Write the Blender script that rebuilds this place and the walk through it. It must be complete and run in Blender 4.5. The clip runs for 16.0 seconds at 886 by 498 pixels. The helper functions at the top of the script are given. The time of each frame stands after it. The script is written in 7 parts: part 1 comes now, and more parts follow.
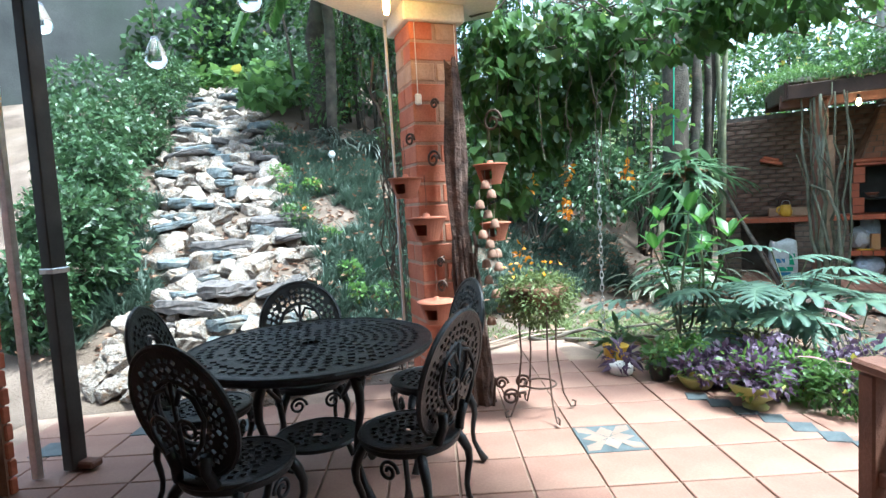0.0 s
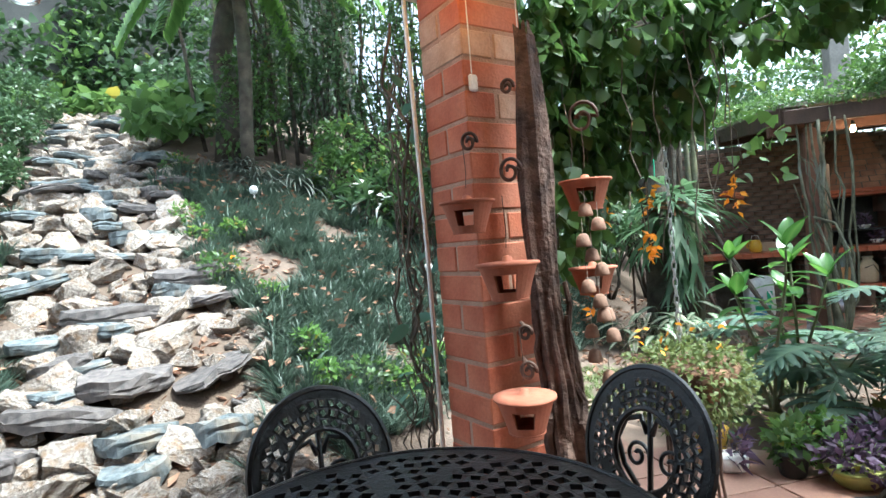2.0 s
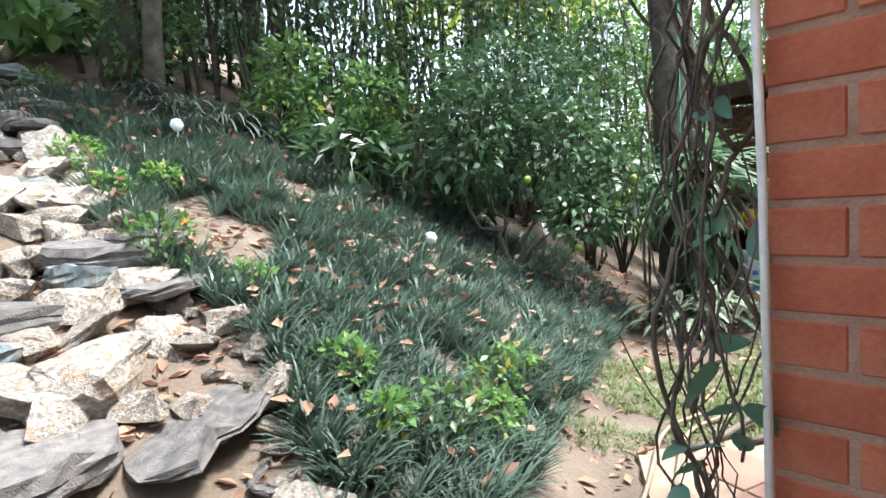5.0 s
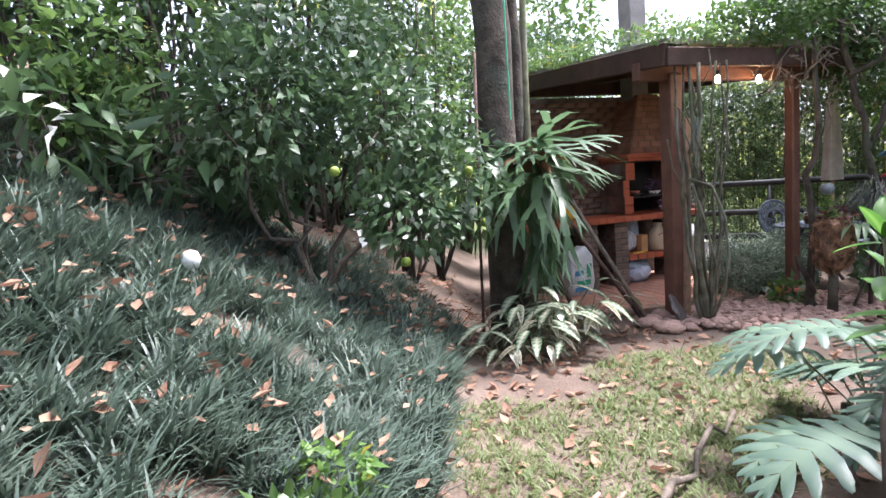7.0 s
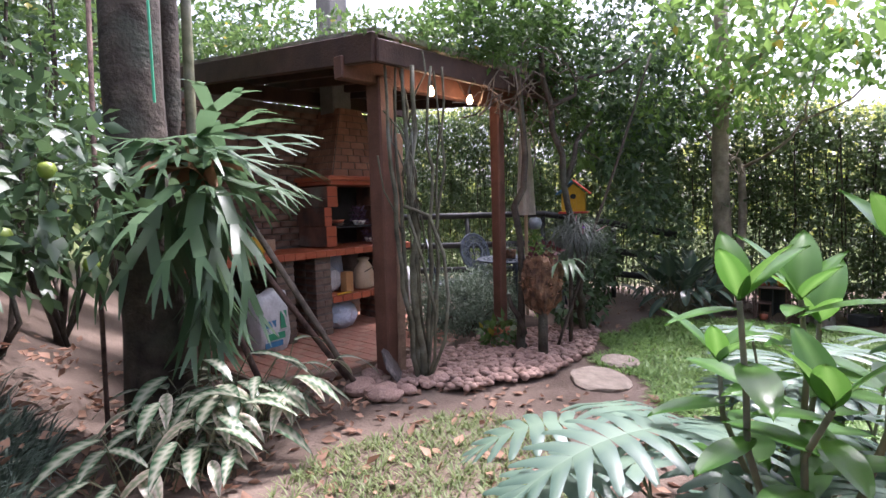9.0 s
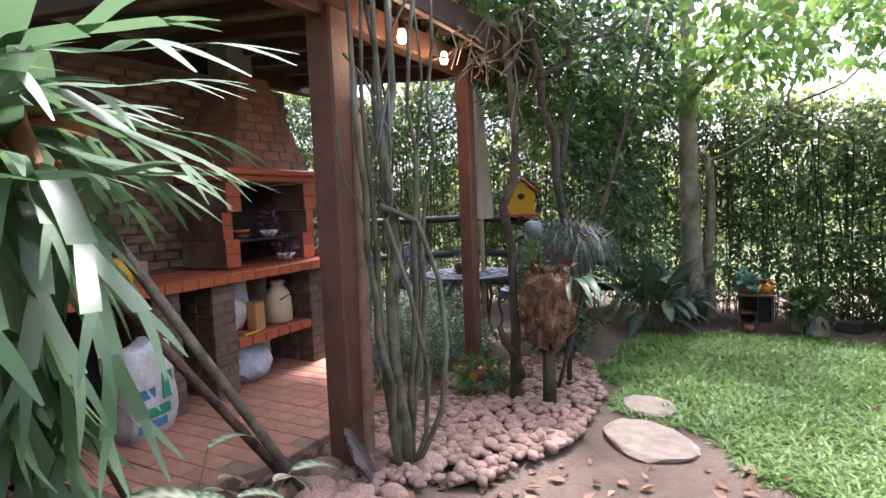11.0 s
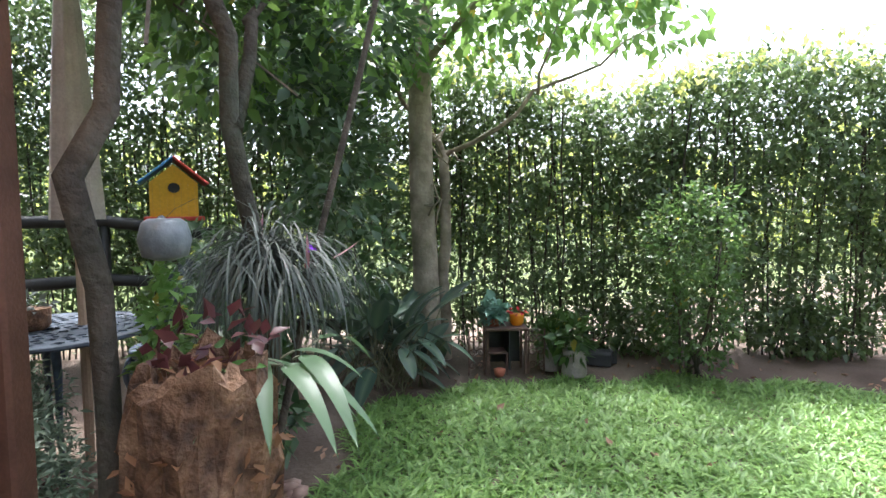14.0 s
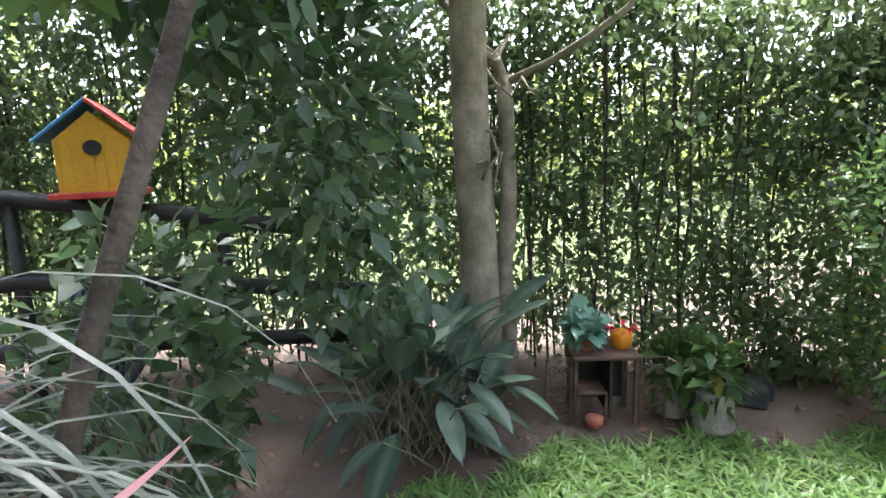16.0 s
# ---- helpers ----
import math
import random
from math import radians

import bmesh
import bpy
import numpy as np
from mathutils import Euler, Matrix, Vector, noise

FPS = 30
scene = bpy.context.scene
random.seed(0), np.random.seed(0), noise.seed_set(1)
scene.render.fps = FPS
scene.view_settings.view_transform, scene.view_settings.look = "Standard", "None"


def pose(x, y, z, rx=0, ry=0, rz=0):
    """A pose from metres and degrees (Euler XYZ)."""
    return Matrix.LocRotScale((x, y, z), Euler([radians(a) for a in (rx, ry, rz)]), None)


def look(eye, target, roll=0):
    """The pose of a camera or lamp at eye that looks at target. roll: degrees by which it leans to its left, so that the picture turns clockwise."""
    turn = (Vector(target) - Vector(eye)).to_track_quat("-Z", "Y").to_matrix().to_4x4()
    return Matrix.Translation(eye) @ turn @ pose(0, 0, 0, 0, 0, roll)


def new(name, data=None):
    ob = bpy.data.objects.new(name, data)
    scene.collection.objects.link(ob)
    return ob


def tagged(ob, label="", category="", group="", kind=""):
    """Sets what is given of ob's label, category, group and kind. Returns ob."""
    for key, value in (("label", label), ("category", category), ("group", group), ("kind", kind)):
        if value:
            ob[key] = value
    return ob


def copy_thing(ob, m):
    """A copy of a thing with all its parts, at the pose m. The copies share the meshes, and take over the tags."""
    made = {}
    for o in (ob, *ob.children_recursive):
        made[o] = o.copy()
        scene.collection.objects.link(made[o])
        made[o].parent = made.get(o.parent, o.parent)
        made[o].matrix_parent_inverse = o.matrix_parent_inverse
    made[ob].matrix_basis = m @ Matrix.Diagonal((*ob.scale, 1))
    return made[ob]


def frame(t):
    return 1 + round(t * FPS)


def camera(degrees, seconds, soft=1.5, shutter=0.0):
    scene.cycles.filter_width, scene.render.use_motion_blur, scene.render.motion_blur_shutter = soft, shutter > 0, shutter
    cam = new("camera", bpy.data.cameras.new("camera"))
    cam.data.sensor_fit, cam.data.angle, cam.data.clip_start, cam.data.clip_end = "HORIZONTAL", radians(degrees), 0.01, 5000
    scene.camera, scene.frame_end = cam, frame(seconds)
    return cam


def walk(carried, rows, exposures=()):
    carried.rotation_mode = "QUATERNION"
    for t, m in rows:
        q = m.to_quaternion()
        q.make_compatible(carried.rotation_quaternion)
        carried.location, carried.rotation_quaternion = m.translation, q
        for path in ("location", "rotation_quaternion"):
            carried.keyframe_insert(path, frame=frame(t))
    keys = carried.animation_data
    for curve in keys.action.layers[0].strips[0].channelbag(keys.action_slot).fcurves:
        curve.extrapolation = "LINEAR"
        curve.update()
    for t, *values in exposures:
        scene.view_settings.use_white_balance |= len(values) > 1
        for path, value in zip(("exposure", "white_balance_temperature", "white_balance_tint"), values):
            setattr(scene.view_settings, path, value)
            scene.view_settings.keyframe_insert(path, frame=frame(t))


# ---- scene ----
SKY = 0.115
cam = camera(77.7, 16.0)
walk(cam, [
    (0, look((1.336, 0.636, 1.342), (0.903, 2.582, 1.192), -3.22)),
    (0.5, look((1.201, 0.887, 1.317), (0.744, 2.827, 1.156), -2.77)),
    (1, look((0.878, 1.247, 1.332), (0.462, 3.197, 1.179), -0.85)),
    (1.5, look((0.491, 1.553, 1.373), (0.283, 3.542, 1.329), -2.65)),
    (2, look((0.235, 1.870, 1.371), (0.218, 3.870, 1.361), -4.69)),
    (2.5, look((-0.077, 2.171, 1.387), (-0.044, 4.171, 1.405), -5.39)),
    (3, look((-0.425, 2.454, 1.383), (-0.319, 4.451, 1.405), -3.70)),
    (3.2, look((-0.524, 2.557, 1.386), (-0.366, 4.551, 1.412), -3.94)),
    (3.55, look((-0.905, 2.520, 1.386), (-0.690, 4.510, 1.385), -3.98)),
    (4.2, look((-1.080, 3.020, 1.400), (-0.735, 4.972, 1.325), -4.10)),
    (5.3, look((-0.846, 3.569, 1.435), (-0.363, 5.500, 1.250), -3.90)),
    (5.5, look((-0.835, 3.702, 1.435), (-0.295, 5.616, 1.243), -4.40)),
    (6, look((-0.730, 4.080, 1.450), (-0.160, 5.985, 1.246), -5.70)),
    (6.5, look((-0.630, 4.405, 1.462), (-0.094, 6.320, 1.245), -4.80)),
    (7, look((-0.486, 4.730, 1.442), (0.594, 6.399, 1.220), -4.18)),
    (7.5, look((-0.314, 4.972, 1.462), (1.084, 6.387, 1.250), -4.09)),
    (8, look((-0.013, 5.213, 1.422), (1.541, 6.458, 1.235), -4.27)),
    (8.5, look((0.315, 5.402, 1.392), (1.957, 6.530, 1.221), -3.79)),
    (9, look((0.633, 5.631, 1.379), (2.416, 6.522, 1.209), -1.66)),
    (9.2, look((0.742, 5.747, 1.374), (2.563, 6.556, 1.207), -0.93)),
    (11.3, look((1.904, 6.898, 1.353), (3.852, 7.317, 1.186), -2.95)),
    (11.5, look((2.065, 6.954, 1.351), (4.020, 7.339, 1.182), -3.17)),
    (12, look((2.442, 7.126, 1.333), (4.407, 7.461, 1.179), -2.72)),
    (12.5, look((2.790, 7.236, 1.295), (4.771, 7.479, 1.161), -2.57)),
    (13, look((3.053, 7.140, 1.309), (5.040, 7.313, 1.168), -1.59)),
    (13.5, look((3.511, 6.996, 1.275), (5.485, 6.707, 1.131), -0.89)),
    (14, look((3.828, 6.843, 1.236), (5.717, 6.203, 1.094), -0.37)),
    (14.5, look((4.183, 6.722, 1.263), (6.033, 5.983, 1.087), -0.33)),
    (15, look((4.583, 6.622, 1.225), (6.438, 5.897, 1.049), -0.83)),
    (15.5, look((4.875, 6.507, 1.168), (6.772, 5.908, 0.956), -1.14)),
    (16, look((5.257, 6.405, 1.350), (7.173, 5.961, 0.991), -1.80)),
], exposures=[(0.0, 2.6, 5150, -3), (3.0, 2.45, 5750, 2), (5.5, 2.45, 5850, 7), (7.5, 2.5, 5900, 26), (9.0, 2.3, 5900, 29), (11.5, 2.95, 5950, 20), (13.0, 3.2, 5850, 10), (14.0, 2.95, 5900, 14), (16.0, 3.35, 5900, 18)])

# ---- light: bright overcast sky with a soft high sun ----
world = bpy.data.worlds.new("world")
scene.world = world
world.use_nodes = True
wn = world.node_tree
sky = wn.nodes.new("ShaderNodeTexSky")
sky.sky_type = "NISHITA"
sky.sun_disc = False
SUN_EL, SUN_AZ = radians(66), radians(105)
sky.sun_elevation, sky.sun_rotation = SUN_EL, SUN_AZ
sky.air_density, sky.dust_density, sky.ozone_density = 1.0, 4.0, 1.0
hz = wn.nodes.new("ShaderNodeHueSaturation")
hz.inputs["Saturation"].default_value = 0.45
wn.links.new(sky.outputs[0], hz.inputs["Color"])
wn.links.new(hz.outputs[0], wn.nodes["Background"].inputs[0])
wn.nodes["Background"].inputs[1].default_value = SKY
sun_data = bpy.data.lights.new("sun", "SUN")
sun_data.energy, sun_data.angle, sun_data.color = 2.3, radians(10), (1.0, 0.95, 0.86)
sun = new("sun", sun_data)
sun_dir = Vector((math.sin(SUN_AZ) * math.cos(SUN_EL), math.cos(SUN_AZ) * math.cos(SUN_EL), math.sin(SUN_EL)))
sun.matrix_world = look(sun_dir * 40, (0, 0, 0))

rng = np.random.default_rng(7)


# ---- materials ----
def base_mat(name):
    m = bpy.data.materials.new(name)
    m.use_nodes = True
    n = m.node_tree.nodes
    return m, n, m.node_tree.links, n["Principled BSDF"]


def surf(name, c1, c2, rough=0.8, scale=8.0, fine=60.0, bump=0.3, metal=0.0, spread=0.25, stain=None, spec=0.4, coat=0.0):
    """Two-scale mottled surface with bump; c1 and c2 mix by noise, pieces differ by Object Info Random."""
    m, n, l, b = base_mat(name)
    tc = n.new("ShaderNodeTexCoord")
    big, small = n.new("ShaderNodeTexNoise"), n.new("ShaderNodeTexNoise")
    big.inputs["Scale"].default_value, small.inputs["Scale"].default_value = scale, fine
    big.inputs["Detail"].default_value, small.inputs["Detail"].default_value = 5, 3
    for k in (big, small):
        l.new(tc.outputs["Object"], k.inputs["Vector"])
    oi = n.new("ShaderNodeObjectInfo")
    geo = n.new("ShaderNodeNewGeometry")
    add = n.new("ShaderNodeMath")
    add.operation = "ADD"
    l.new(oi.outputs["Random"], add.inputs[0])
    l.new(geo.outputs["Random Per Island"], add.inputs[1])
    r = n.new("ShaderNodeMapRange")
    r.inputs[1].default_value, r.inputs[2].default_value = 0, 2
    r.inputs[3].default_value, r.inputs[4].default_value = 1 - spread, 1 + spread
    l.new(add.outputs[0], r.inputs[0])
    ramp = n.new("ShaderNodeMapRange")
    ramp.inputs[1].default_value, ramp.inputs[2].default_value = 0.32, 0.68
    l.new(big.outputs["Fac"], ramp.inputs[0])
    mix = n.new("ShaderNodeMix")
    mix.data_type = "RGBA"
    mix.inputs[6].default_value, mix.inputs[7].default_value = (*c1, 1), (*c2, 1)
    l.new(ramp.outputs[0], mix.inputs[0])
    out = mix.outputs[2]
    if stain:
        st, sr = n.new("ShaderNodeTexNoise"), n.new("ShaderNodeMapRange")
        st.inputs["Scale"].default_value, st.inputs["Detail"].default_value = scale * 0.37, 6
        sr.inputs[1].default_value, sr.inputs[2].default_value = 0.5, 0.72
        l.new(tc.outputs["Object"], st.inputs["Vector"])
        l.new(st.outputs["Fac"], sr.inputs[0])
        m3 = n.new("ShaderNodeMix")
        m3.data_type = "RGBA"
        m3.inputs[7].default_value = (*stain, 1)
        l.new(sr.outputs[0], m3.inputs[0])
        l.new(out, m3.inputs[6])
        out = m3.outputs[2]
    m2 = n.new("ShaderNodeMix")
    m2.data_type, m2.blend_type = "RGBA", "MULTIPLY"
    m2.inputs[0].default_value = 1
    l.new(out, m2.inputs[6])
    sm = n.new("ShaderNodeMapRange")
    sm.inputs[3].default_value, sm.inputs[4].default_value = 0.78, 1.22
    l.new(small.outputs["Fac"], sm.inputs[0])
    mul = n.new("ShaderNodeMath")
    mul.operation = "MULTIPLY"
    l.new(sm.outputs[0], mul.inputs[0])
    l.new(r.outputs[0], mul.inputs[1])
    l.new(mul.outputs[0], m2.inputs[7])
    l.new(m2.outputs[2], b.inputs["Base Color"])
    b.inputs["Roughness"].default_value = rough
    b.inputs["Metallic"].default_value = metal
    b.inputs["Specular IOR Level"].default_value = spec
    b.inputs["Coat Weight"].default_value = coat
    if bump:
        bp, ad = n.new("ShaderNodeBump"), n.new("ShaderNodeMath")
        ad.operation = "MULTIPLY_ADD"
        ad.inputs[1].default_value = 0.5
        l.new(small.outputs["Fac"], ad.inputs[0])
        l.new(big.outputs["Fac"], ad.inputs[2])
        bp.inputs["Strength"].default_value, bp.inputs["Distance"].default_value = bump, 0.02
        l.new(ad.outputs[0], bp.inputs["Height"])
        l.new(bp.outputs[0], b.inputs["Normal"])
    return m


def leafmat(name, c1, c2, rough=0.45, trans=0.35, stripe=None, yellow=0.0):
    """Leaf: colour differs from leaf to leaf, part of the light passes through."""
    m, n, l, b = base_mat(name)
    geo = n.new("ShaderNodeNewGeometry")
    tc = n.new("ShaderNodeTexCoord")
    nz = n.new("ShaderNodeTexNoise")
    nz.inputs["Scale"].default_value = 1.7
    l.new(tc.outputs["Object"], nz.inputs["Vector"])
    ad = n.new("ShaderNodeMath")
    ad.operation = "MULTIPLY_ADD"
    ad.inputs[1].default_value, ad.inputs[2].default_value = 0.65, 0.0
    l.new(geo.outputs["Random Per Island"], ad.inputs[0])
    ad2 = n.new("ShaderNodeMath")
    ad2.operation = "MULTIPLY_ADD"
    ad2.inputs[1].default_value = 0.5
    l.new(nz.outputs["Fac"], ad2.inputs[0])
    l.new(ad.outputs[0], ad2.inputs[2])
    mix = n.new("ShaderNodeMix")
    mix.data_type = "RGBA"
    mix.inputs[6].default_value, mix.inputs[7].default_value = (*c1, 1), (*c2, 1)
    l.new(ad2.outputs[0], mix.inputs[0])
    out = mix.outputs[2]
    if stripe:
        at = n.new("ShaderNodeAttribute")
        at.attribute_name = "vein"
        m3 = n.new("ShaderNodeMix")
        m3.data_type = "RGBA"
        m3.inputs[7].default_value = (*stripe, 1)
        l.new(at.outputs["Fac"], m3.inputs[0])
        l.new(out, m3.inputs[6])
        out = m3.outputs[2]
    if yellow:
        cmp = n.new("ShaderNodeMath")
        cmp.operation = "LESS_THAN"
        cmp.inputs[1].default_value = yellow
        l.new(geo.outputs["Random Per Island"], cmp.inputs[0])
        m4 = n.new("ShaderNodeMix")
        m4.data_type = "RGBA"
        m4.inputs[7].default_value = (0.28, 0.26, 0.04, 1)
        l.new(cmp.outputs[0], m4.inputs[0])
        l.new(out, m4.inputs[6])
        out = m4.outputs[2]
    l.new(out, b.inputs["Base Color"])
    b.inputs["Roughness"].default_value = rough
    b.inputs["Specular IOR Level"].default_value = 0.5
    tr = n.new("ShaderNodeBsdfTranslucent")
    hs = n.new("ShaderNodeHueSaturation")
    hs.inputs["Value"].default_value = 1.35
    hs.inputs["Hue"].default_value = 0.485
    l.new(out, hs.inputs["Color"])
    l.new(hs.outputs[0], tr.inputs["Color"])
    ms = n.new("ShaderNodeMixShader")
    ms.inputs[0].default_value = trans
    l.new(b.outputs[0], ms.inputs[1])
    l.new(tr.outputs[0], ms.inputs[2])
    l.new(ms.outputs[0], n["Material Output"].inputs["Surface"])
    return m


def glow(name, colour, strength):
    m, n, l, b = base_mat(name)
    b.inputs["Emission Color"].default_value = (*colour, 1)
    b.inputs["Emission Strength"].default_value = strength
    return m


def glassy(name, tint=(0.9, 0.95, 0.93), rough=0.05):
    m, n, l, b = base_mat(name)
    b.inputs["Base Color"].default_value = (*tint, 1)
    b.inputs["Transmission Weight"].default_value = 1
    b.inputs["Roughness"].default_value = rough
    return m


M_SOIL = surf("soil", (0.08, 0.06, 0.047), (0.175, 0.135, 0.108), 0.95, 1.6, 45, 0.9, stain=(0.12, 0.09, 0.065), spec=0.1)
M_TILE = surf("terracotta_tile", (0.205, 0.11, 0.08), (0.27, 0.158, 0.118), 0.55, 3, 90, 0.06, spread=0.12, spec=0.4, stain=(0.27, 0.16, 0.115))
M_GROUT = surf("grout", (0.2, 0.14, 0.1), (0.28, 0.2, 0.15), 0.9, 6, 80, 0.3)
M_SLATE = surf("slate", (0.055, 0.066, 0.07), (0.155, 0.178, 0.185), 0.8, 5, 40, 0.5, spread=0.35, stain=(0.22, 0.19, 0.15))
M_BLUETILE = surf("blue_grey_tile", (0.05, 0.065, 0.072), (0.1, 0.115, 0.12), 0.55, 9, 80, 0.1)
M_DSLATE = surf("dark_slate", (0.06, 0.055, 0.055), (0.15, 0.13, 0.12), 0.7, 6, 50, 0.6, spread=0.3)
M_STONE = surf("limestone", (0.21, 0.17, 0.14), (0.46, 0.415, 0.37), 0.9, 9, 45, 1.2, spread=0.25, stain=(0.27, 0.18, 0.11), spec=0.15)
M_PEBBLE = surf("pebble", (0.17, 0.105, 0.082), (0.33, 0.225, 0.18), 0.75, 9, 60, 0.2, spread=0.5)
M_BRICK = surf("red_brick", (0.38, 0.105, 0.055), (0.50, 0.17, 0.09), 0.75, 5, 70, 0.25, spread=0.13, stain=(0.46, 0.20, 0.13))
M_PALEBRICK = surf("pale_brick", (0.40, 0.24, 0.16), (0.52, 0.36, 0.26), 0.85, 7, 70, 0.35, spread=0.2, stain=(0.35, 0.17, 0.1))
M_MORTAR = surf("mortar", (0.30, 0.18, 0.125), (0.40, 0.26, 0.19), 0.95, 9, 90, 0.5)
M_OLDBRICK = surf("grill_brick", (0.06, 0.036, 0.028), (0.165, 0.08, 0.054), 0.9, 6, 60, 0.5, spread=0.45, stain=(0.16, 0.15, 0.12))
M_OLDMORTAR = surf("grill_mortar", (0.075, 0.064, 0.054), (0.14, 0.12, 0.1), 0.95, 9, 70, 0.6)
M_REDTILE = surf("glazed_red_tile", (0.33, 0.08, 0.038), (0.42, 0.125, 0.06), 0.4, 5, 60, 0.1, spread=0.15)
M_PLASTER = surf("terracotta_plaster", (0.42, 0.25, 0.18), (0.5, 0.31, 0.23), 0.9, 3, 60, 0.25, stain=(0.3, 0.22, 0.18))
M_WHITE = surf("white_paint", (0.72, 0.70, 0.66), (0.8, 0.79, 0.76), 0.8, 3, 60, 0.1, spread=0.04)
M_CONCRETE = surf("dark_concrete", (0.028, 0.03, 0.03), (0.065, 0.068, 0.065), 0.9, 1.2, 30, 0.4, stain=(0.04, 0.05, 0.04))
M_IRON = surf("black_cast_iron", (0.007, 0.0075, 0.008), (0.02, 0.021, 0.023), 0.42, 12, 90, 0.25, metal=0.0, spec=0.5)
M_RUST = surf("rusty_iron", (0.05, 0.03, 0.022), (0.12, 0.07, 0.05), 0.7, 15, 90, 0.3)
M_BLUEIRON = surf("blue_grey_iron", (0.025, 0.035, 0.05), (0.075, 0.1, 0.13), 0.5, 12, 90, 0.2)
M_POT = surf("terracotta_pot", (0.33, 0.105, 0.058), (0.42, 0.16, 0.098), 0.8, 7, 70, 0.15, spread=0.12)
M_BELL = surf("clay_bell", (0.2, 0.115, 0.08), (0.29, 0.175, 0.125), 0.85, 12, 80, 0.2)
M_DRIFT = surf("weathered_wood", (0.035, 0.02, 0.016), (0.15, 0.095, 0.073), 0.85, 11, 55, 1.0)
M_WOOD = surf("red_brown_timber", (0.085, 0.038, 0.025), (0.15, 0.068, 0.044), 0.65, 5, 70, 0.35, spread=0.15)
M_DWOOD = surf("dark_roof_timber", (0.035, 0.018, 0.013), (0.065, 0.032, 0.022), 0.7, 5, 60, 0.4)
M_LWOOD = surf("bleached_timber", (0.30, 0.2, 0.13), (0.42, 0.3, 0.2), 0.8, 6, 70, 0.5)
M_BARK = surf("dark_bark", (0.028, 0.022, 0.016), (0.085, 0.069, 0.052), 0.95, 8, 40, 1.2, stain=(0.05, 0.055, 0.04))
M_PBARK = surf("pale_bark", (0.17, 0.14, 0.1), (0.42, 0.36, 0.285), 0.9, 7, 40, 0.8, stain=(0.13, 0.12, 0.08))
M_STEM = surf("green_stem", (0.09, 0.10, 0.05), (0.19, 0.19, 0.11), 0.8, 10, 50, 0.4, stain=(0.16, 0.16, 0.14))
M_VSTEM = surf("lichened_vine_stem", (0.05, 0.048, 0.03), (0.135, 0.13, 0.085), 0.85, 9, 50, 0.7, stain=(0.17, 0.175, 0.14))
M_VINE = surf("brown_vine", (0.055, 0.045, 0.035), (0.17, 0.14, 0.11), 0.9, 12, 60, 0.6)
M_THATCH = surf("mossy_roof", (0.12, 0.11, 0.08), (0.25, 0.23, 0.18), 0.95, 5, 40, 0.9, stain=(0.08, 0.1, 0.04))
M_STEEL = surf("chrome_chain", (0.55, 0.56, 0.56), (0.7, 0.7, 0.7), 0.35, 20, 90, 0.1, metal=0.8)
M_BLACK = surf("black_paint", (0.012, 0.014, 0.013), (0.03, 0.032, 0.03), 0.55, 9, 60, 0.15)
M_DFRAME = surf("dark_door_steel", (0.02, 0.018, 0.016), (0.05, 0.045, 0.04), 0.5, 6, 60, 0.1)
M_YELLOW = surf("yellow_glaze", (0.62, 0.36, 0.03), (0.72, 0.45, 0.05), 0.3, 8, 60, 0.1)
M_BIRDY = surf("yellow_paint", (0.75, 0.42, 0.02), (0.85, 0.52, 0.04), 0.55, 8, 60, 0.1)
M_BLUEP = surf("blue_paint", (0.04, 0.18, 0.36), (0.07, 0.25, 0.45), 0.5, 8, 60, 0.1)
M_REDP = surf("red_paint", (0.45, 0.04, 0.03), (0.55, 0.08, 0.05), 0.5, 8, 60, 0.1)
M_GREENC = surf("green_glazed_bowl", (0.24, 0.26, 0.06), (0.36, 0.38, 0.12), 0.4, 6, 60, 0.1, stain=(0.3, 0.25, 0.12))
M_CREAM = surf("cream_plastic", (0.58, 0.45, 0.29), (0.68, 0.54, 0.36), 0.45, 6, 60, 0.05)
M_BAG = surf("white_sack", (0.55, 0.57, 0.57), (0.75, 0.77, 0.77), 0.6, 9, 40, 0.5)
M_BAGBLUE = surf("pale_blue_bag", (0.38, 0.45, 0.55), (0.55, 0.6, 0.68), 0.4, 9, 40, 0.5)
M_GREENP = surf("green_print", (0.02, 0.25, 0.12), (0.05, 0.32, 0.18), 0.6, 9, 40, 0.2)
M_CANVAS = surf("beige_canvas", (0.42, 0.36, 0.3), (0.56, 0.5, 0.42), 0.9, 8, 80, 0.4)
M_BARKPOT = surf("fibrous_bark", (0.035, 0.019, 0.012), (0.17, 0.092, 0.05), 0.9, 18, 60, 1.2, stain=(0.27, 0.165, 0.1))
M_SACK = surf("grey_cloth_pot", (0.22, 0.2, 0.18), (0.34, 0.31, 0.28), 0.95, 9, 60, 0.5)
M_BOARD = surf("split_wood", (0.16, 0.1, 0.065), (0.27, 0.18, 0.12), 0.85, 9, 60, 0.6)
M_BIGV = leafmat("blue_green_leaf", (0.06, 0.15, 0.10), (0.14, 0.27, 0.19), 0.4, 0.3)
M_GREYPOT = surf("grey_glaze", (0.08, 0.095, 0.105), (0.18, 0.2, 0.21), 0.4, 9, 50, 0.3)
M_CARD = surf("stacked_timber_block", (0.45, 0.24, 0.1), (0.55, 0.31, 0.14), 0.8, 6, 60, 0.3)
M_DEAD = leafmat("dead_leaf", (0.12, 0.06, 0.032), (0.36, 0.22, 0.145), 0.8, 0.15)
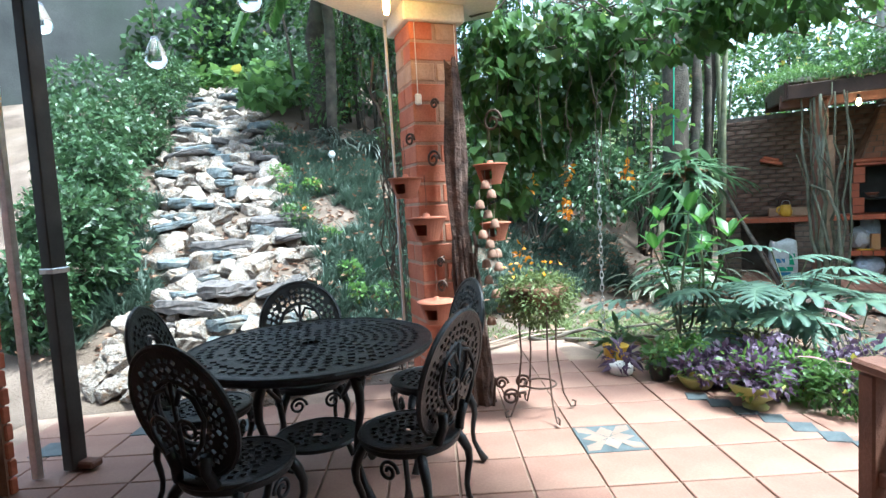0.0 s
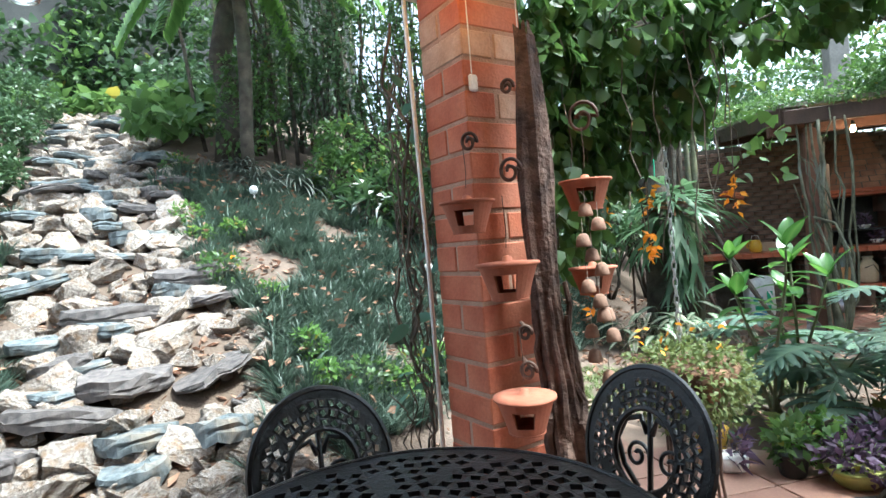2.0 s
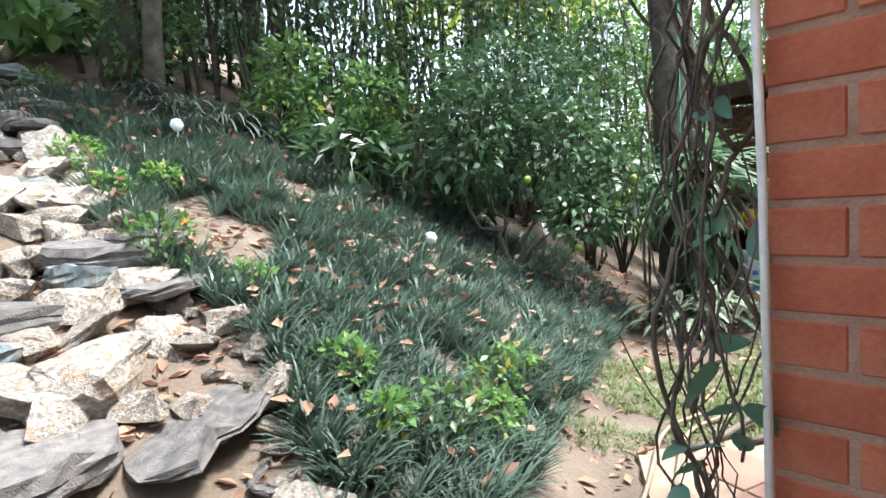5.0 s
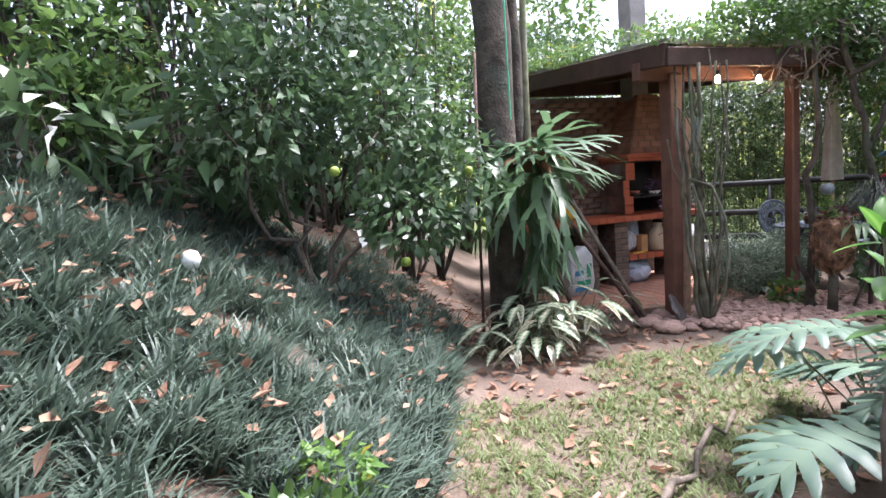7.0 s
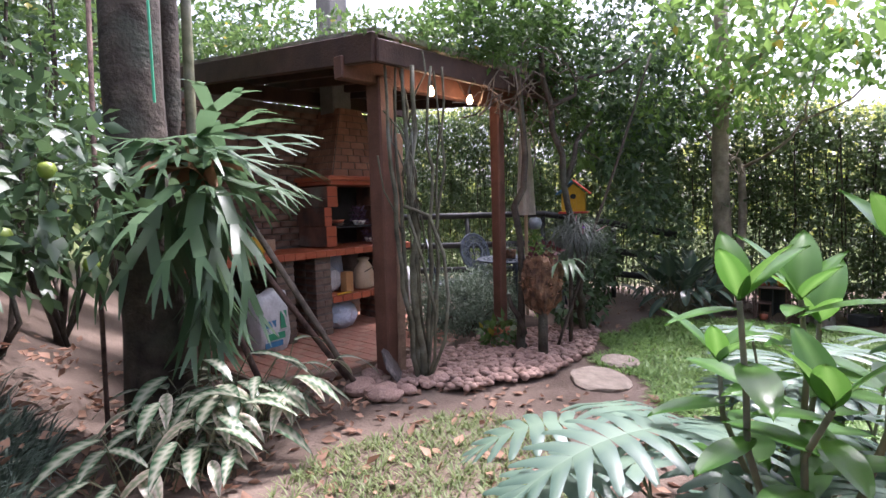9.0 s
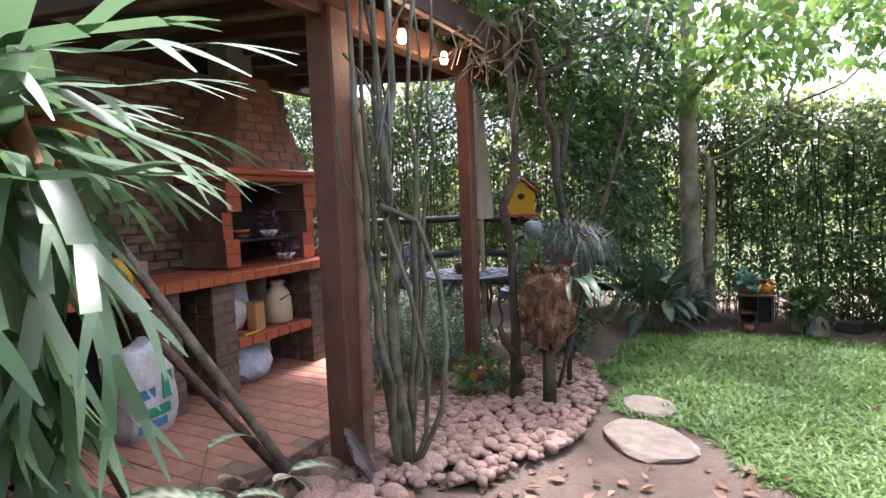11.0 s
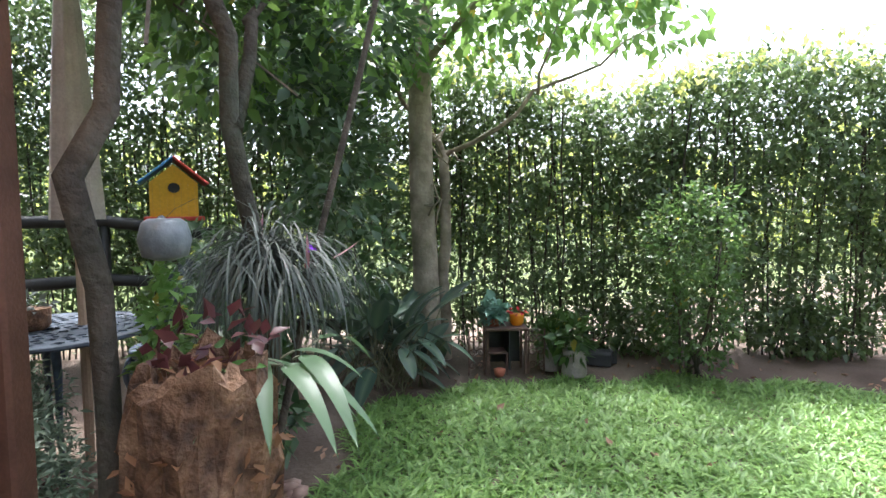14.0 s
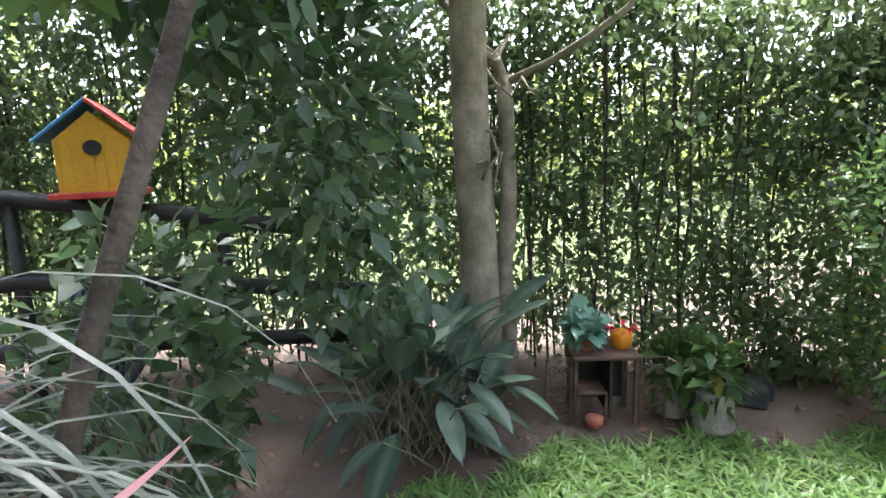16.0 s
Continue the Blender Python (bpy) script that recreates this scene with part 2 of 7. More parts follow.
M_GLOBE = surf("solar_globe", (0.68, 0.69, 0.68), (0.75, 0.76, 0.75), 0.3, 4, 40, 0.0)
M_MAROON = leafmat("maroon_leaf", (0.045, 0.012, 0.013), (0.10, 0.03, 0.03), 0.45, 0.25)
M_BULB = glow("warm_bulb", (1.0, 0.62, 0.3), 14)
M_FILAMENT = glow("filament", (1.0, 0.45, 0.1), 30)
M_GLASS = glassy("clear_glass")
M_HOSE = surf("beige_hose", (0.22, 0.15, 0.11), (0.32, 0.24, 0.18), 0.6, 9, 60, 0.1)
M_MONDO = leafmat("mondo_grass", (0.018, 0.04, 0.028), (0.115, 0.16, 0.12), 0.5, 0.2)
M_LAWN = leafmat("lawn_grass", (0.045, 0.12, 0.022), (0.25, 0.4, 0.115), 0.45, 0.4)
M_WEED = leafmat("low_weed", (0.07, 0.115, 0.03), (0.16, 0.20, 0.07), 0.6, 0.35)
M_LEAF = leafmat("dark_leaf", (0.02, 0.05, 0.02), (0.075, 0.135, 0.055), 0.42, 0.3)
M_LEAFM = leafmat("mid_leaf", (0.035, 0.085, 0.022), (0.10, 0.18, 0.05), 0.4, 0.45, yellow=0.02)
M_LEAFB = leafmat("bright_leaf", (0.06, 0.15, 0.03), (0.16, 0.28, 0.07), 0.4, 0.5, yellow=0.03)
M_LAV = leafmat("grey_green_bush_leaf", (0.05, 0.085, 0.05), (0.15, 0.205, 0.14), 0.55, 0.3)
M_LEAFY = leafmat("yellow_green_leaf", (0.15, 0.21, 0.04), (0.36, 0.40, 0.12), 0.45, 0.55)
M_HEDGE = leafmat("hedge_leaf", (0.028, 0.06, 0.022), (0.135, 0.2, 0.08), 0.3, 0.5)
M_VINELEAF = leafmat("vine_leaf", (0.024, 0.065, 0.015), (0.085, 0.165, 0.04), 0.4, 0.45)
M_PHILO = leafmat("philodendron_leaf", (0.03, 0.072, 0.052), (0.09, 0.15, 0.112), 0.45, 0.22, stripe=(0.13, 0.2, 0.13))
M_GINGER = leafmat("glossy_bright_leaf", (0.03, 0.11, 0.015), (0.08, 0.2, 0.035), 0.3, 0.45, stripe=(0.1, 0.22, 0.05))
M_CALA = leafmat("striped_leaf", (0.025, 0.08, 0.035), (0.05, 0.12, 0.05), 0.35, 0.25, stripe=(0.42, 0.42, 0.32))
M_CREAMLEAF = leafmat("cream_blotched_leaf", (0.40, 0.33, 0.25), (0.62, 0.56, 0.44), 0.4, 0.3, stripe=(0.16, 0.22, 0.12))
M_BOP = leafmat("grey_green_paddle_leaf", (0.03, 0.065, 0.045), (0.085, 0.135, 0.10), 0.3, 0.15, stripe=(0.12, 0.17, 0.11))
M_STAG = leafmat("staghorn_frond", (0.035, 0.085, 0.036), (0.105, 0.18, 0.088), 0.4, 0.35)
M_PALM = leafmat("palm_leaflet", (0.06, 0.14, 0.03), (0.15, 0.28, 0.07), 0.4, 0.45)
M_TILL = leafmat("grey_strap_leaf", (0.034, 0.046, 0.034), (0.105, 0.125, 0.104), 0.5, 0.2)
M_PURPLE = leafmat("purple_leaf", (0.045, 0.025, 0.055), (0.14, 0.09, 0.15), 0.5, 0.25)
M_PINK = leafmat("pink_bract", (0.3, 0.12, 0.14), (0.46, 0.26, 0.29), 0.5, 0.4)
M_VIOLET = leafmat("violet_petal", (0.16, 0.02, 0.45), (0.28, 0.06, 0.62), 0.5, 0.4)
M_ORANGE = leafmat("orange_petal", (0.65, 0.2, 0.01), (0.85, 0.42, 0.02), 0.5, 0.4)
M_REDFL = leafmat("red_petal", (0.5, 0.02, 0.02), (0.7, 0.06, 0.05), 0.5, 0.4)
M_WHITEFL = leafmat("white_petal", (0.6, 0.62, 0.58), (0.75, 0.76, 0.72), 0.5, 0.3)
M_SUCC = leafmat("blue_succulent", (0.10, 0.22, 0.16), (0.2, 0.34, 0.26), 0.5, 0.15)
M_FRUIT = surf("green_fruit", (0.12, 0.2, 0.02), (0.24, 0.3, 0.05), 0.4, 9, 60, 0.2)
M_BROWNLEAF = leafmat("brown_shield_frond", (0.14, 0.07, 0.03), (0.30, 0.16, 0.08), 0.7, 0.2)


# ---- geometry helpers ----
class Geo:
    """Collects vertices and faces of one mesh."""

    def __init__(self):
        self.v, self.f = [], []

    def add(self, verts, faces):
        k = len(self.v)
        self.v += [tuple(p) for p in verts]
        self.f += [tuple(i + k for i in q) for q in faces]
        return self

    def box(self, c, s, m=None, bev=0.0):
        x, y, z = s[0] / 2, s[1] / 2, s[2] / 2
        if bev <= 0:
            vs = [(a * x, b * y, e * z) for a in (-1, 1) for b in (-1, 1) for e in (-1, 1)]
            fs = [(0, 1, 3, 2), (4, 6, 7, 5), (0, 4, 5, 1), (2, 3, 7, 6), (0, 2, 6, 4), (1, 5, 7, 3)]
        else:
            bm = bmesh.new()
            bmesh.ops.create_cube(bm, size=1, matrix=Matrix.Diagonal((*s, 1)))
            bmesh.ops.bevel(bm, geom=list(bm.edges), offset=bev, segments=1, affect="EDGES")
            bm.verts.index_update()
            vs = [v.co.copy() for v in bm.verts]
            fs = [[v.index for v in f.verts] for f in bm.faces]
            bm.free()
        m = (m or Matrix.Identity(4))
        return self.add([Vector(c) + (m.to_3x3() @ Vector(v)) for v in vs], fs)

    def tube(self, pts, rad, n=8, cap=True):
        pts = [Vector(p) for p in pts]
        rad = [rad] * len(pts) if isinstance(rad, (int, float)) else rad
        k, ref = len(self.v), None
        for i, p in enumerate(pts):
            d = (pts[min(i + 1, len(pts) - 1)] - pts[max(i - 1, 0)]).normalized()
            if ref is None:
                ref = d.orthogonal().normalized()
            ref = (ref - d * ref.dot(d))
            ref = ref.normalized() if ref.length > 1e-6 else d.orthogonal().normalized()
            o = d.cross(ref)
            for j in range(n):
                a = 2 * math.pi * j / n
                self.v.append(tuple(p + (ref * math.cos(a) + o * math.sin(a)) * rad[i]))
        for i in range(len(pts) - 1):
            for j in range(n):
                a, b = k + i * n + j, k + i * n + (j + 1) % n
                self.f.append((a, b, b + n, a + n))
        if cap:
            self.f.append(tuple(range(k + n - 1, k - 1, -1)))
            e = k + (len(pts) - 1) * n
            self.f.append(tuple(range(e, e + n)))
        return self

    def lathe(self, prof, c=(0, 0, 0), n=20, wob=0.0, cap=True):
        k = len(self.v)
        for r, z in prof:
            for j in range(n):
                a = 2 * math.pi * j / n
                w = 1 + wob * math.sin(3 * a + z * 9)
                self.v.append((c[0] + r * w * math.cos(a), c[1] + r * w * math.sin(a), c[2] + z))
        for i in range(len(prof) - 1):
            for j in range(n):
                a, b = k + i * n + j, k + i * n + (j + 1) % n
                self.f.append((a, b, b + n, a + n))
        if cap and prof[0][0] > 1e-4:
            self.f.append(tuple(range(k + n - 1, k - 1, -1)))
        if cap and prof[-1][0] > 1e-4:
            e = k + (len(prof) - 1) * n
            self.f.append(tuple(range(e, e + n)))
        return self

    def poly(self, pts, z0, z1):
        n, k = len(pts), len(self.v)
        self.v += [(*p[:2], z0) for p in pts] + [(*p[:2], z1) for p in pts]
        self.f += [tuple(k + n + i for i in range(n)), tuple(k + n - 1 - i for i in range(n))]
        self.f += [(k + i, k + (i + 1) % n, k + n + (i + 1) % n, k + n + i) for i in range(n)]
        return self

    def mesh(self, name, mat, smooth=False, weld=0.0):
        me = bpy.data.meshes.new(name)
        me.from_pydata(self.v, [], self.f)
        if weld:
            bm = bmesh.new()
            bm.from_mesh(me)
            bmesh.ops.remove_doubles(bm, verts=list(bm.verts), dist=weld)
            bm.to_mesh(me)
            bm.free()
        me.materials.append(mat)
        if smooth:
            me.shade_smooth()
        return me

    def ob(self, name, mat, parent=None, label="", smooth=False, weld=0.0):
        o = new(name, self.mesh(name, mat, smooth, weld))
        if parent is not None:
            o.parent = parent
        return tagged(o, label)


def thing(name, at, label, category, group="", rz=0.0, kind=""):
    e = new(name)
    e.matrix_world = pose(*at, 0, 0, rz)
    e.empty_display_size = 0.1
    return tagged(e, label, category, group, kind)


def arr_mesh(name, V, F, mat, vein=None):
    """A mesh from arrays: V (n, 3), F (m, k) of equal-sided faces."""
    me = bpy.data.meshes.new(name)
    me.vertices.add(len(V))
    me.vertices.foreach_set("co", np.ascontiguousarray(V, np.float32).ravel())
    k = F.shape[1]
    me.loops.add(F.size)
    me.loops.foreach_set("vertex_index", np.ascontiguousarray(F, np.int32).ravel())
    me.polygons.add(len(F))
    me.polygons.foreach_set("loop_start", np.arange(0, F.size, k, dtype=np.int32))
    if vein is not None:
        at = me.attributes.new("vein", "FLOAT", "POINT")
        at.data.foreach_set("value", np.ascontiguousarray(vein, np.float32))
    me.update(calc_edges=True)
    me.shade_smooth()
    me.materials.append(mat)
    return me


# leaf shapes: along +y, one unit long, normal +z
SMALL = (np.array([(0, 0, 0), (-.26, .42, .07), (.26, .42, .07), (0, .5, 0), (0, 1, -.12)], float),
         np.array([(0, 2, 3), (0, 3, 1), (3, 2, 4), (1, 3, 4)]), None)
NARROW = (SMALL[0] * (0.55, 1, 1), SMALL[1], None)
LOBED = (np.array([(0, 0, 0), (-.42, .1, .03), (.42, .1, .03), (-.36, .5, .05), (.36, .5, .05), (0, .45, 0), (0, 1, -.15)], float),
         np.array([(0, 2, 5), (0, 5, 1), (1, 5, 3), (5, 2, 4), (3, 5, 6), (5, 4, 6)]), None)
BLADE = (np.array([(-.03, 0, 0), (.03, 0, 0), (-.028, .4, .02), (.028, .4, .02), (-.018, .75, -.06), (.018, .75, -.06), (0, 1, -.22)], float),
         np.array([(0, 1, 3), (0, 3, 2), (2, 3, 5), (2, 5, 4), (4, 5, 6)]), None)
WIDEBLADE = (BLADE[0] * (2.2, 1, 1), BLADE[1], None)
CURL = (np.array([(0, 0, 0), (-.3, .4, .16), (.3, .4, .2), (0, .5, 0), (0, 1, .18)], float), SMALL[1], None)


def big_leaf(width, droop, nseg=10, fold=0.12, wave=0.0, cuts=0, veins=0, pointy=1.0, base=0.5):
    """A broad leaf with midrib fold, droop, wavy margin or deep cuts; vein gives stripes."""
    V, F, vein = [], [], []
    cols = (-1, -.5, 0, .5, 1)
    for i in range(nseg + 1):
        t = i / nseg
        w = width * (math.sin(math.pi * min(1, t ** base) ** pointy) ** 0.75 if 0 < t < 1 else 0.0)
        z = -droop * t * t
        for c in cols:
            ww = w * (1 - ((0.6 if abs(c) > .6 else .2) if cuts and i % 2 and abs(c) > .1 else 0))
            V.append((c * ww, t * (1 - .25 * droop * t), z + abs(c) * fold * width + wave * math.sin(i * 2.1 + c * 2) * abs(c)))
            vein.append((1.0 if abs(c) < .1 else (0.75 if veins and i % 2 and abs(c) < .95 else 0.0)))
    for i in range(nseg):
        for j in range(4):
            a = i * 5 + j
            F += [(a, a + 1, a + 6), (a, a + 6, a + 5)]
    return np.array(V), np.array(F), np.array(vein)


def pinnate(width, lobes=8, fused=0.35, droop=0.4, gap=0.78, heart=0.1):
    """A broad leaf cut into finger lobes on both sides of its midrib."""
    V, F, vein = [], [], []

    def height(x, y):
        return -droop * max(y, 0) ** 2 + 0.16 * abs(x) - 0.7 * x * x

    step = (0.9 + heart) / lobes
    for side in (-1, 1):
        for i in range(lobes):
            y0, y1 = -heart + i * step, -heart + (i + 1) * step
            t = (i + .5) / lobes
            reach = width * (0.5 + 0.5 * math.sin(math.pi * min(1, .22 + .7 * t))) * (1 - .62 * t ** 3)
            fwd = math.radians(-28 + 88 * t)
            dx, dy = math.cos(fwd) * reach, math.sin(fwd) * reach
            k = len(V)
            for f, w in ((0, 1.0), (fused, 1.0), (.62, gap), (.86, gap * .8), (1.0, .22)):
                m = (y0 + y1) / 2 + dy * f
                bend = .06 * f * f
                for e in (-.5, 0, .5):
                    x, y = side * dx * f, m + e * step * w + bend * reach
                    V.append((x, max(y, -.3), height(x, y) + (.012 if e == 0 and f else 0)))
                    vein.append(.9 if f == 0 else (.5 if e == 0 else 0.0))
            for r in range(4):
                for c in range(2):
                    a = k + r * 3 + c
                    q = (a, a + 1, a + 4, a + 3) if side > 0 else (a + 3, a + 4, a + 1, a)
                    F += [(q[0], q[1], q[2]), (q[0], q[2], q[3])]
    k = len(V)
    V += [(-.03, .88, height(0, .88)), (.03, .88, height(0, .88)), (0, 1.06, height(0, 1.06))]
    vein += [.3, .3, .0]
    F.append((k, k + 1, k + 2))
    return np.array(V), np.array(F), np.array(vein)


def strap(length_curve=0.6, width=0.035, nseg=7):
    V, F = [], []
    for i in range(nseg + 1):
        t = i / nseg
        a = length_curve * t * 2.4
        y = math.sin(a) / 2.4 / length_curve if length_curve > .01 else t
        z = (1 - math.cos(a)) / 2.4 / length_curve if length_curve > .01 else 0
        w = width * (1 - t ** 2.5) + .002
        V += [(-w, y, -z), (0, y, -z - w * .35), (w, y, -z)]
    for i in range(nseg):
        for j in range(2):
            a = i * 3 + j
            F += [(a, a + 1, a + 4), (a, a + 4, a + 3)]
    return np.array(V), np.array(F), None


def scatter(name, shape, pos, axis, scale, mat, up=None, parent=None, label="", roll=0.6):
    """Many leaves of one shape as one mesh. axis: the way each points; up: the side it faces."""
    V, F, vein = shape
    pos, axis = np.asarray(pos, float), np.asarray(axis, float)
    n = len(pos)
    axis = axis / (np.linalg.norm(axis, axis=1, keepdims=True) + 1e-9)
    if up is None:
        up = np.tile((0, 0, 1.0), (n, 1)) + rng.normal(0, roll, (n, 3))
    up = np.asarray(up, float)
    x = np.cross(axis, up)
    x /= np.linalg.norm(x, axis=1, keepdims=True) + 1e-9
    z = np.cross(x, axis)
    s = np.broadcast_to(np.asarray(scale, float), (n,)) if np.ndim(scale) < 2 else scale
    W = (V[None, :, 0:1] * x[:, None] + V[None, :, 1:2] * axis[:, None] + V[None, :, 2:3] * z[:, None]) * s[:, None, None] + pos[:, None]
    FF = (F[None] + (np.arange(n) * len(V))[:, None, None]).reshape(-1, F.shape[1])
    o = new(name, arr_mesh(name, W.reshape(-1, 3), FF, mat, None if vein is None else np.tile(vein, n)))
    if parent is not None:
        o.parent = parent
        o.matrix_parent_inverse = parent.matrix_world.inverted()
    return tagged(o, label)


def unit(n, flat=1.0):
    d = rng.normal(0, 1, (n, 3))
    d[:, 2] *= flat
    return d / np.linalg.norm(d, axis=1, keepdims=True)


def in_blobs(blobs, n, shell=0.45):
    """n points inside ellipsoids (x, y, z, rx, ry, rz), more of them near the skin, and the outward way."""
    w = np.array([b[3] * b[4] + b[4] * b[5] + b[3] * b[5] for b in blobs])
    k = rng.choice(len(blobs), n, p=w / w.sum())
    d = unit(n)
    r = rng.uniform(shell, 1.0, n) ** 0.7 * (1 + 0.12 * np.sin(7 * d[:, 0] + 5 * d[:, 1] + k))
    B = np.array(blobs)[k]
    return B[:, :3] + d * r[:, None] * B[:, 3:], d


def wig(p, q, n=7, amp=0.05, sag=0.0):
    """A wavering line from p to q."""
    p, q = Vector(p), Vector(q)
    off = [Vector(rng.normal(0, amp, 3)) if 0 < i < n else Vector() for i in range(n + 1)]
    return [p.lerp(q, i / n) + off[i] - Vector((0, 0, sag * 4 * (i / n) * (1 - i / n))) for i in range(n + 1)]


# ---- the lie of the land ----
def ground_h(x, y):
    """Height of the soil: a bank that rises behind the terrace, level lawn before it."""
    x, y = np.asarray(x, float), np.asarray(y, float)
    a = 0.5 * (y - (3.95 + (x + 2.15) * 0.22)) * 0.975
    b = 0.63 * (-0.81 * (x - 1.4) + 0.59 * (y - 7.26))
    m = np.minimum(a, b) - 0.075 * np.exp(-np.abs(a - b) / 0.25)
    m = np.where(m > 0, m, 0)
    m = m * m / (m + 0.06)
    m = np.minimum(m, 4.2 + 0.12 * np.maximum(m - 4.2, 0))
    m = np.minimum(m, 4.5)
    bumps = 0.03 * np.sin(x * 2.3 + 1) * np.sin(y * 2.9) + 0.018 * np.sin(x * 6.1) * np.cos(y * 5.3 + 2)
    return m + bumps * np.clip(m * 3 + .35, 0, 1) - 0.015


def gz(x, y):
    return float(ground_h(x, y))


def inside(poly, x, y):
    x, y = np.asarray(x), np.asarray(y)
    r = np.zeros(x.shape, bool)
    for i in range(len(poly)):
        (x0, y0), (x1, y1) = poly[i], poly[i - 1]
        r ^= ((y0 > y) != (y1 > y)) & (x < (x1 - x0) * (y - y0) / (y1 - y0 + 1e-12) + x0)
    return r


TERRACE = [(-2.4, 3.75), (0.02, 4.66), (0.7, 6.1), (1.3, 6.05), (1.75, 5.35), (2.55, 4.9), (3.3, 4.25), (4.3, 2.6), (4.3, -1.8), (-2.4, -1.8)]
axis_x = np.concatenate([-np.geomspace(900, 10.2, 26), np.arange(-10, 13.01, 0.09), np.geomspace(13.2, 900, 26)])
axis_y = np.concatenate([-np.geomspace(900, 4.2, 26), np.arange(-4, 15.01, 0.09), np.geomspace(15.2, 900, 26)])
GX, GY = np.meshgrid(axis_x, axis_y)
GZ = ground_h(np.clip(GX, -30, 30), np.clip(GY, -30, 40))
GZ = np.where(inside(TERRACE, GX, GY), -0.09, GZ)
nx, ny = len(axis_x), len(axis_y)
ii = (np.arange(ny - 1)[:, None] * nx + np.arange(nx - 1)).ravel()
ground = new("ground", arr_mesh("ground", np.stack([GX.ravel(), GY.ravel(), GZ.ravel()], 1), np.stack([ii, ii + 1, ii + nx + 1, ii + nx], 1), M_SOIL))
far_grass = np.clip((GX - 9.4) / 1.0, 0, 1) * np.clip((GX + GY * .2 - 9.6) / 1.5, 0, 1)
far_grass = np.maximum(far_grass, np.clip((GY - 13.5) / 2, 0, 1))
at_ = ground.data.attributes.new("meadow", "FLOAT", "POINT")
at_.data.foreach_set("value", far_grass.ravel().astype(np.float32))
sn, sl = M_SOIL.node_tree.nodes, M_SOIL.node_tree.links
bsdf = sn["Principled BSDF"]
old = bsdf.inputs["Base Color"].links[0].from_socket
an, am = sn.new("ShaderNodeAttribute"), sn.new("ShaderNodeMix")
an.attribute_name = "meadow"
am.data_type = "RGBA"
am.inputs[7].default_value = (0.085, 0.105, 0.04, 1)
sl.new(an.outputs["Fac"], am.inputs[0])
sl.new(old, am.inputs[6])
sl.new(am.outputs[2], bsdf.inputs["Base Color"])
tagged(ground, "bare brown garden soil rising into a steep bank", "ground", kind="structure")

# ---- terrace ----
TA = radians(13.5)
TU, TV = np.array((math.cos(TA), math.sin(TA))), np.array((-math.sin(TA), math.cos(TA)))
TILE, ORIG = 0.345, np.array((1.407, 3.55))
slab = Geo().poly(TERRACE, -0.2, -0.012).ob("floor", M_GROUT)
tagged(slab, "terracotta tiled terrace floor with pale grout joints", "floor", kind="structure")


def prism(w, d, h, bev, mat, name):
    return Geo().box((0, 0, 0), (w, d, h), None, bev).mesh(name, mat)


# ---- terrace roof, walls and brick pillar ----
ROOF = [(-2.7, 2.5), (-0.3, 3.7), (0.1, 4.86), (0.86, 4.82), (1.2, 3.7), (3.4, 2.1), (4.6, 1.5), (4.6, -2.0), (-2.7, -2.0)]
roof = Geo().poly(ROOF, 2.72, 2.9).ob("ceiling", M_WHITE)
tagged(roof, "white painted terrace ceiling slab", "ceiling", kind="structure")
wl = Geo().box((-1.66, 0.45, 1.36), (0.22, 4.7, 2.72)).ob("wall_west", M_PLASTER)
tagged(wl, "terracotta plastered house wall with a brick end", "wall", kind="structure")
wb = Geo().box((1.3, -1.75, 1.36), (5.7, 0.2, 2.72)).ob("wall_south", M_PLASTER)
tagged(wb, "terracotta plastered house wall", "wall", kind="structure")
we = Geo().box((4.25, -0.4, 1.36), (0.2, 2.5, 2.72)).ob("wall_east", M_PLASTER)
tagged(we, "terracotta plastered house wall", "wall", kind="structure")
jamb = thing("brick_jamb", (-1.56, 2.83, 0), "exposed red brick jamb at the end of the house wall", "wall")
jm = prism(0.16, 0.04, 0.083, 0.006, M_BRICK, "brick")
for i in range(29):
    b = new("brick", jm)
    b.parent = jamb
    b.matrix_local = pose(0.02, -0.02 + 0.006 * (i % 2), 0.045 + i * 0.093)
Geo().box((0, -0.03, 1.35), (0.17, 0.035, 2.7)).ob("mortar_bed", M_MORTAR, jamb)
dp = thing("door_post", (-1.38, 3.09, 0), "dark steel door post standing on the terrace floor", "door post")
Geo().box((0, 0, 1.36), (0.07, 0.10, 2.7), None, 0.006).ob("post", M_DFRAME, dp)
Geo().box((0.004, -0.002, 1.12), (0.09, 0.11, 0.03), None, 0.004).ob("latch_plate", M_STEEL, dp)
Geo().box((0.07, 0.02, 0.03), (0.12, 0.08, 0.04), None, 0.01).ob("floor_stop", M_WOOD, dp)
Geo().box((-0.10, -0.14, 1.36), (0.05, 0.035, 2.7), None, 0.004).ob("glazing_bar", M_STEEL, dp)

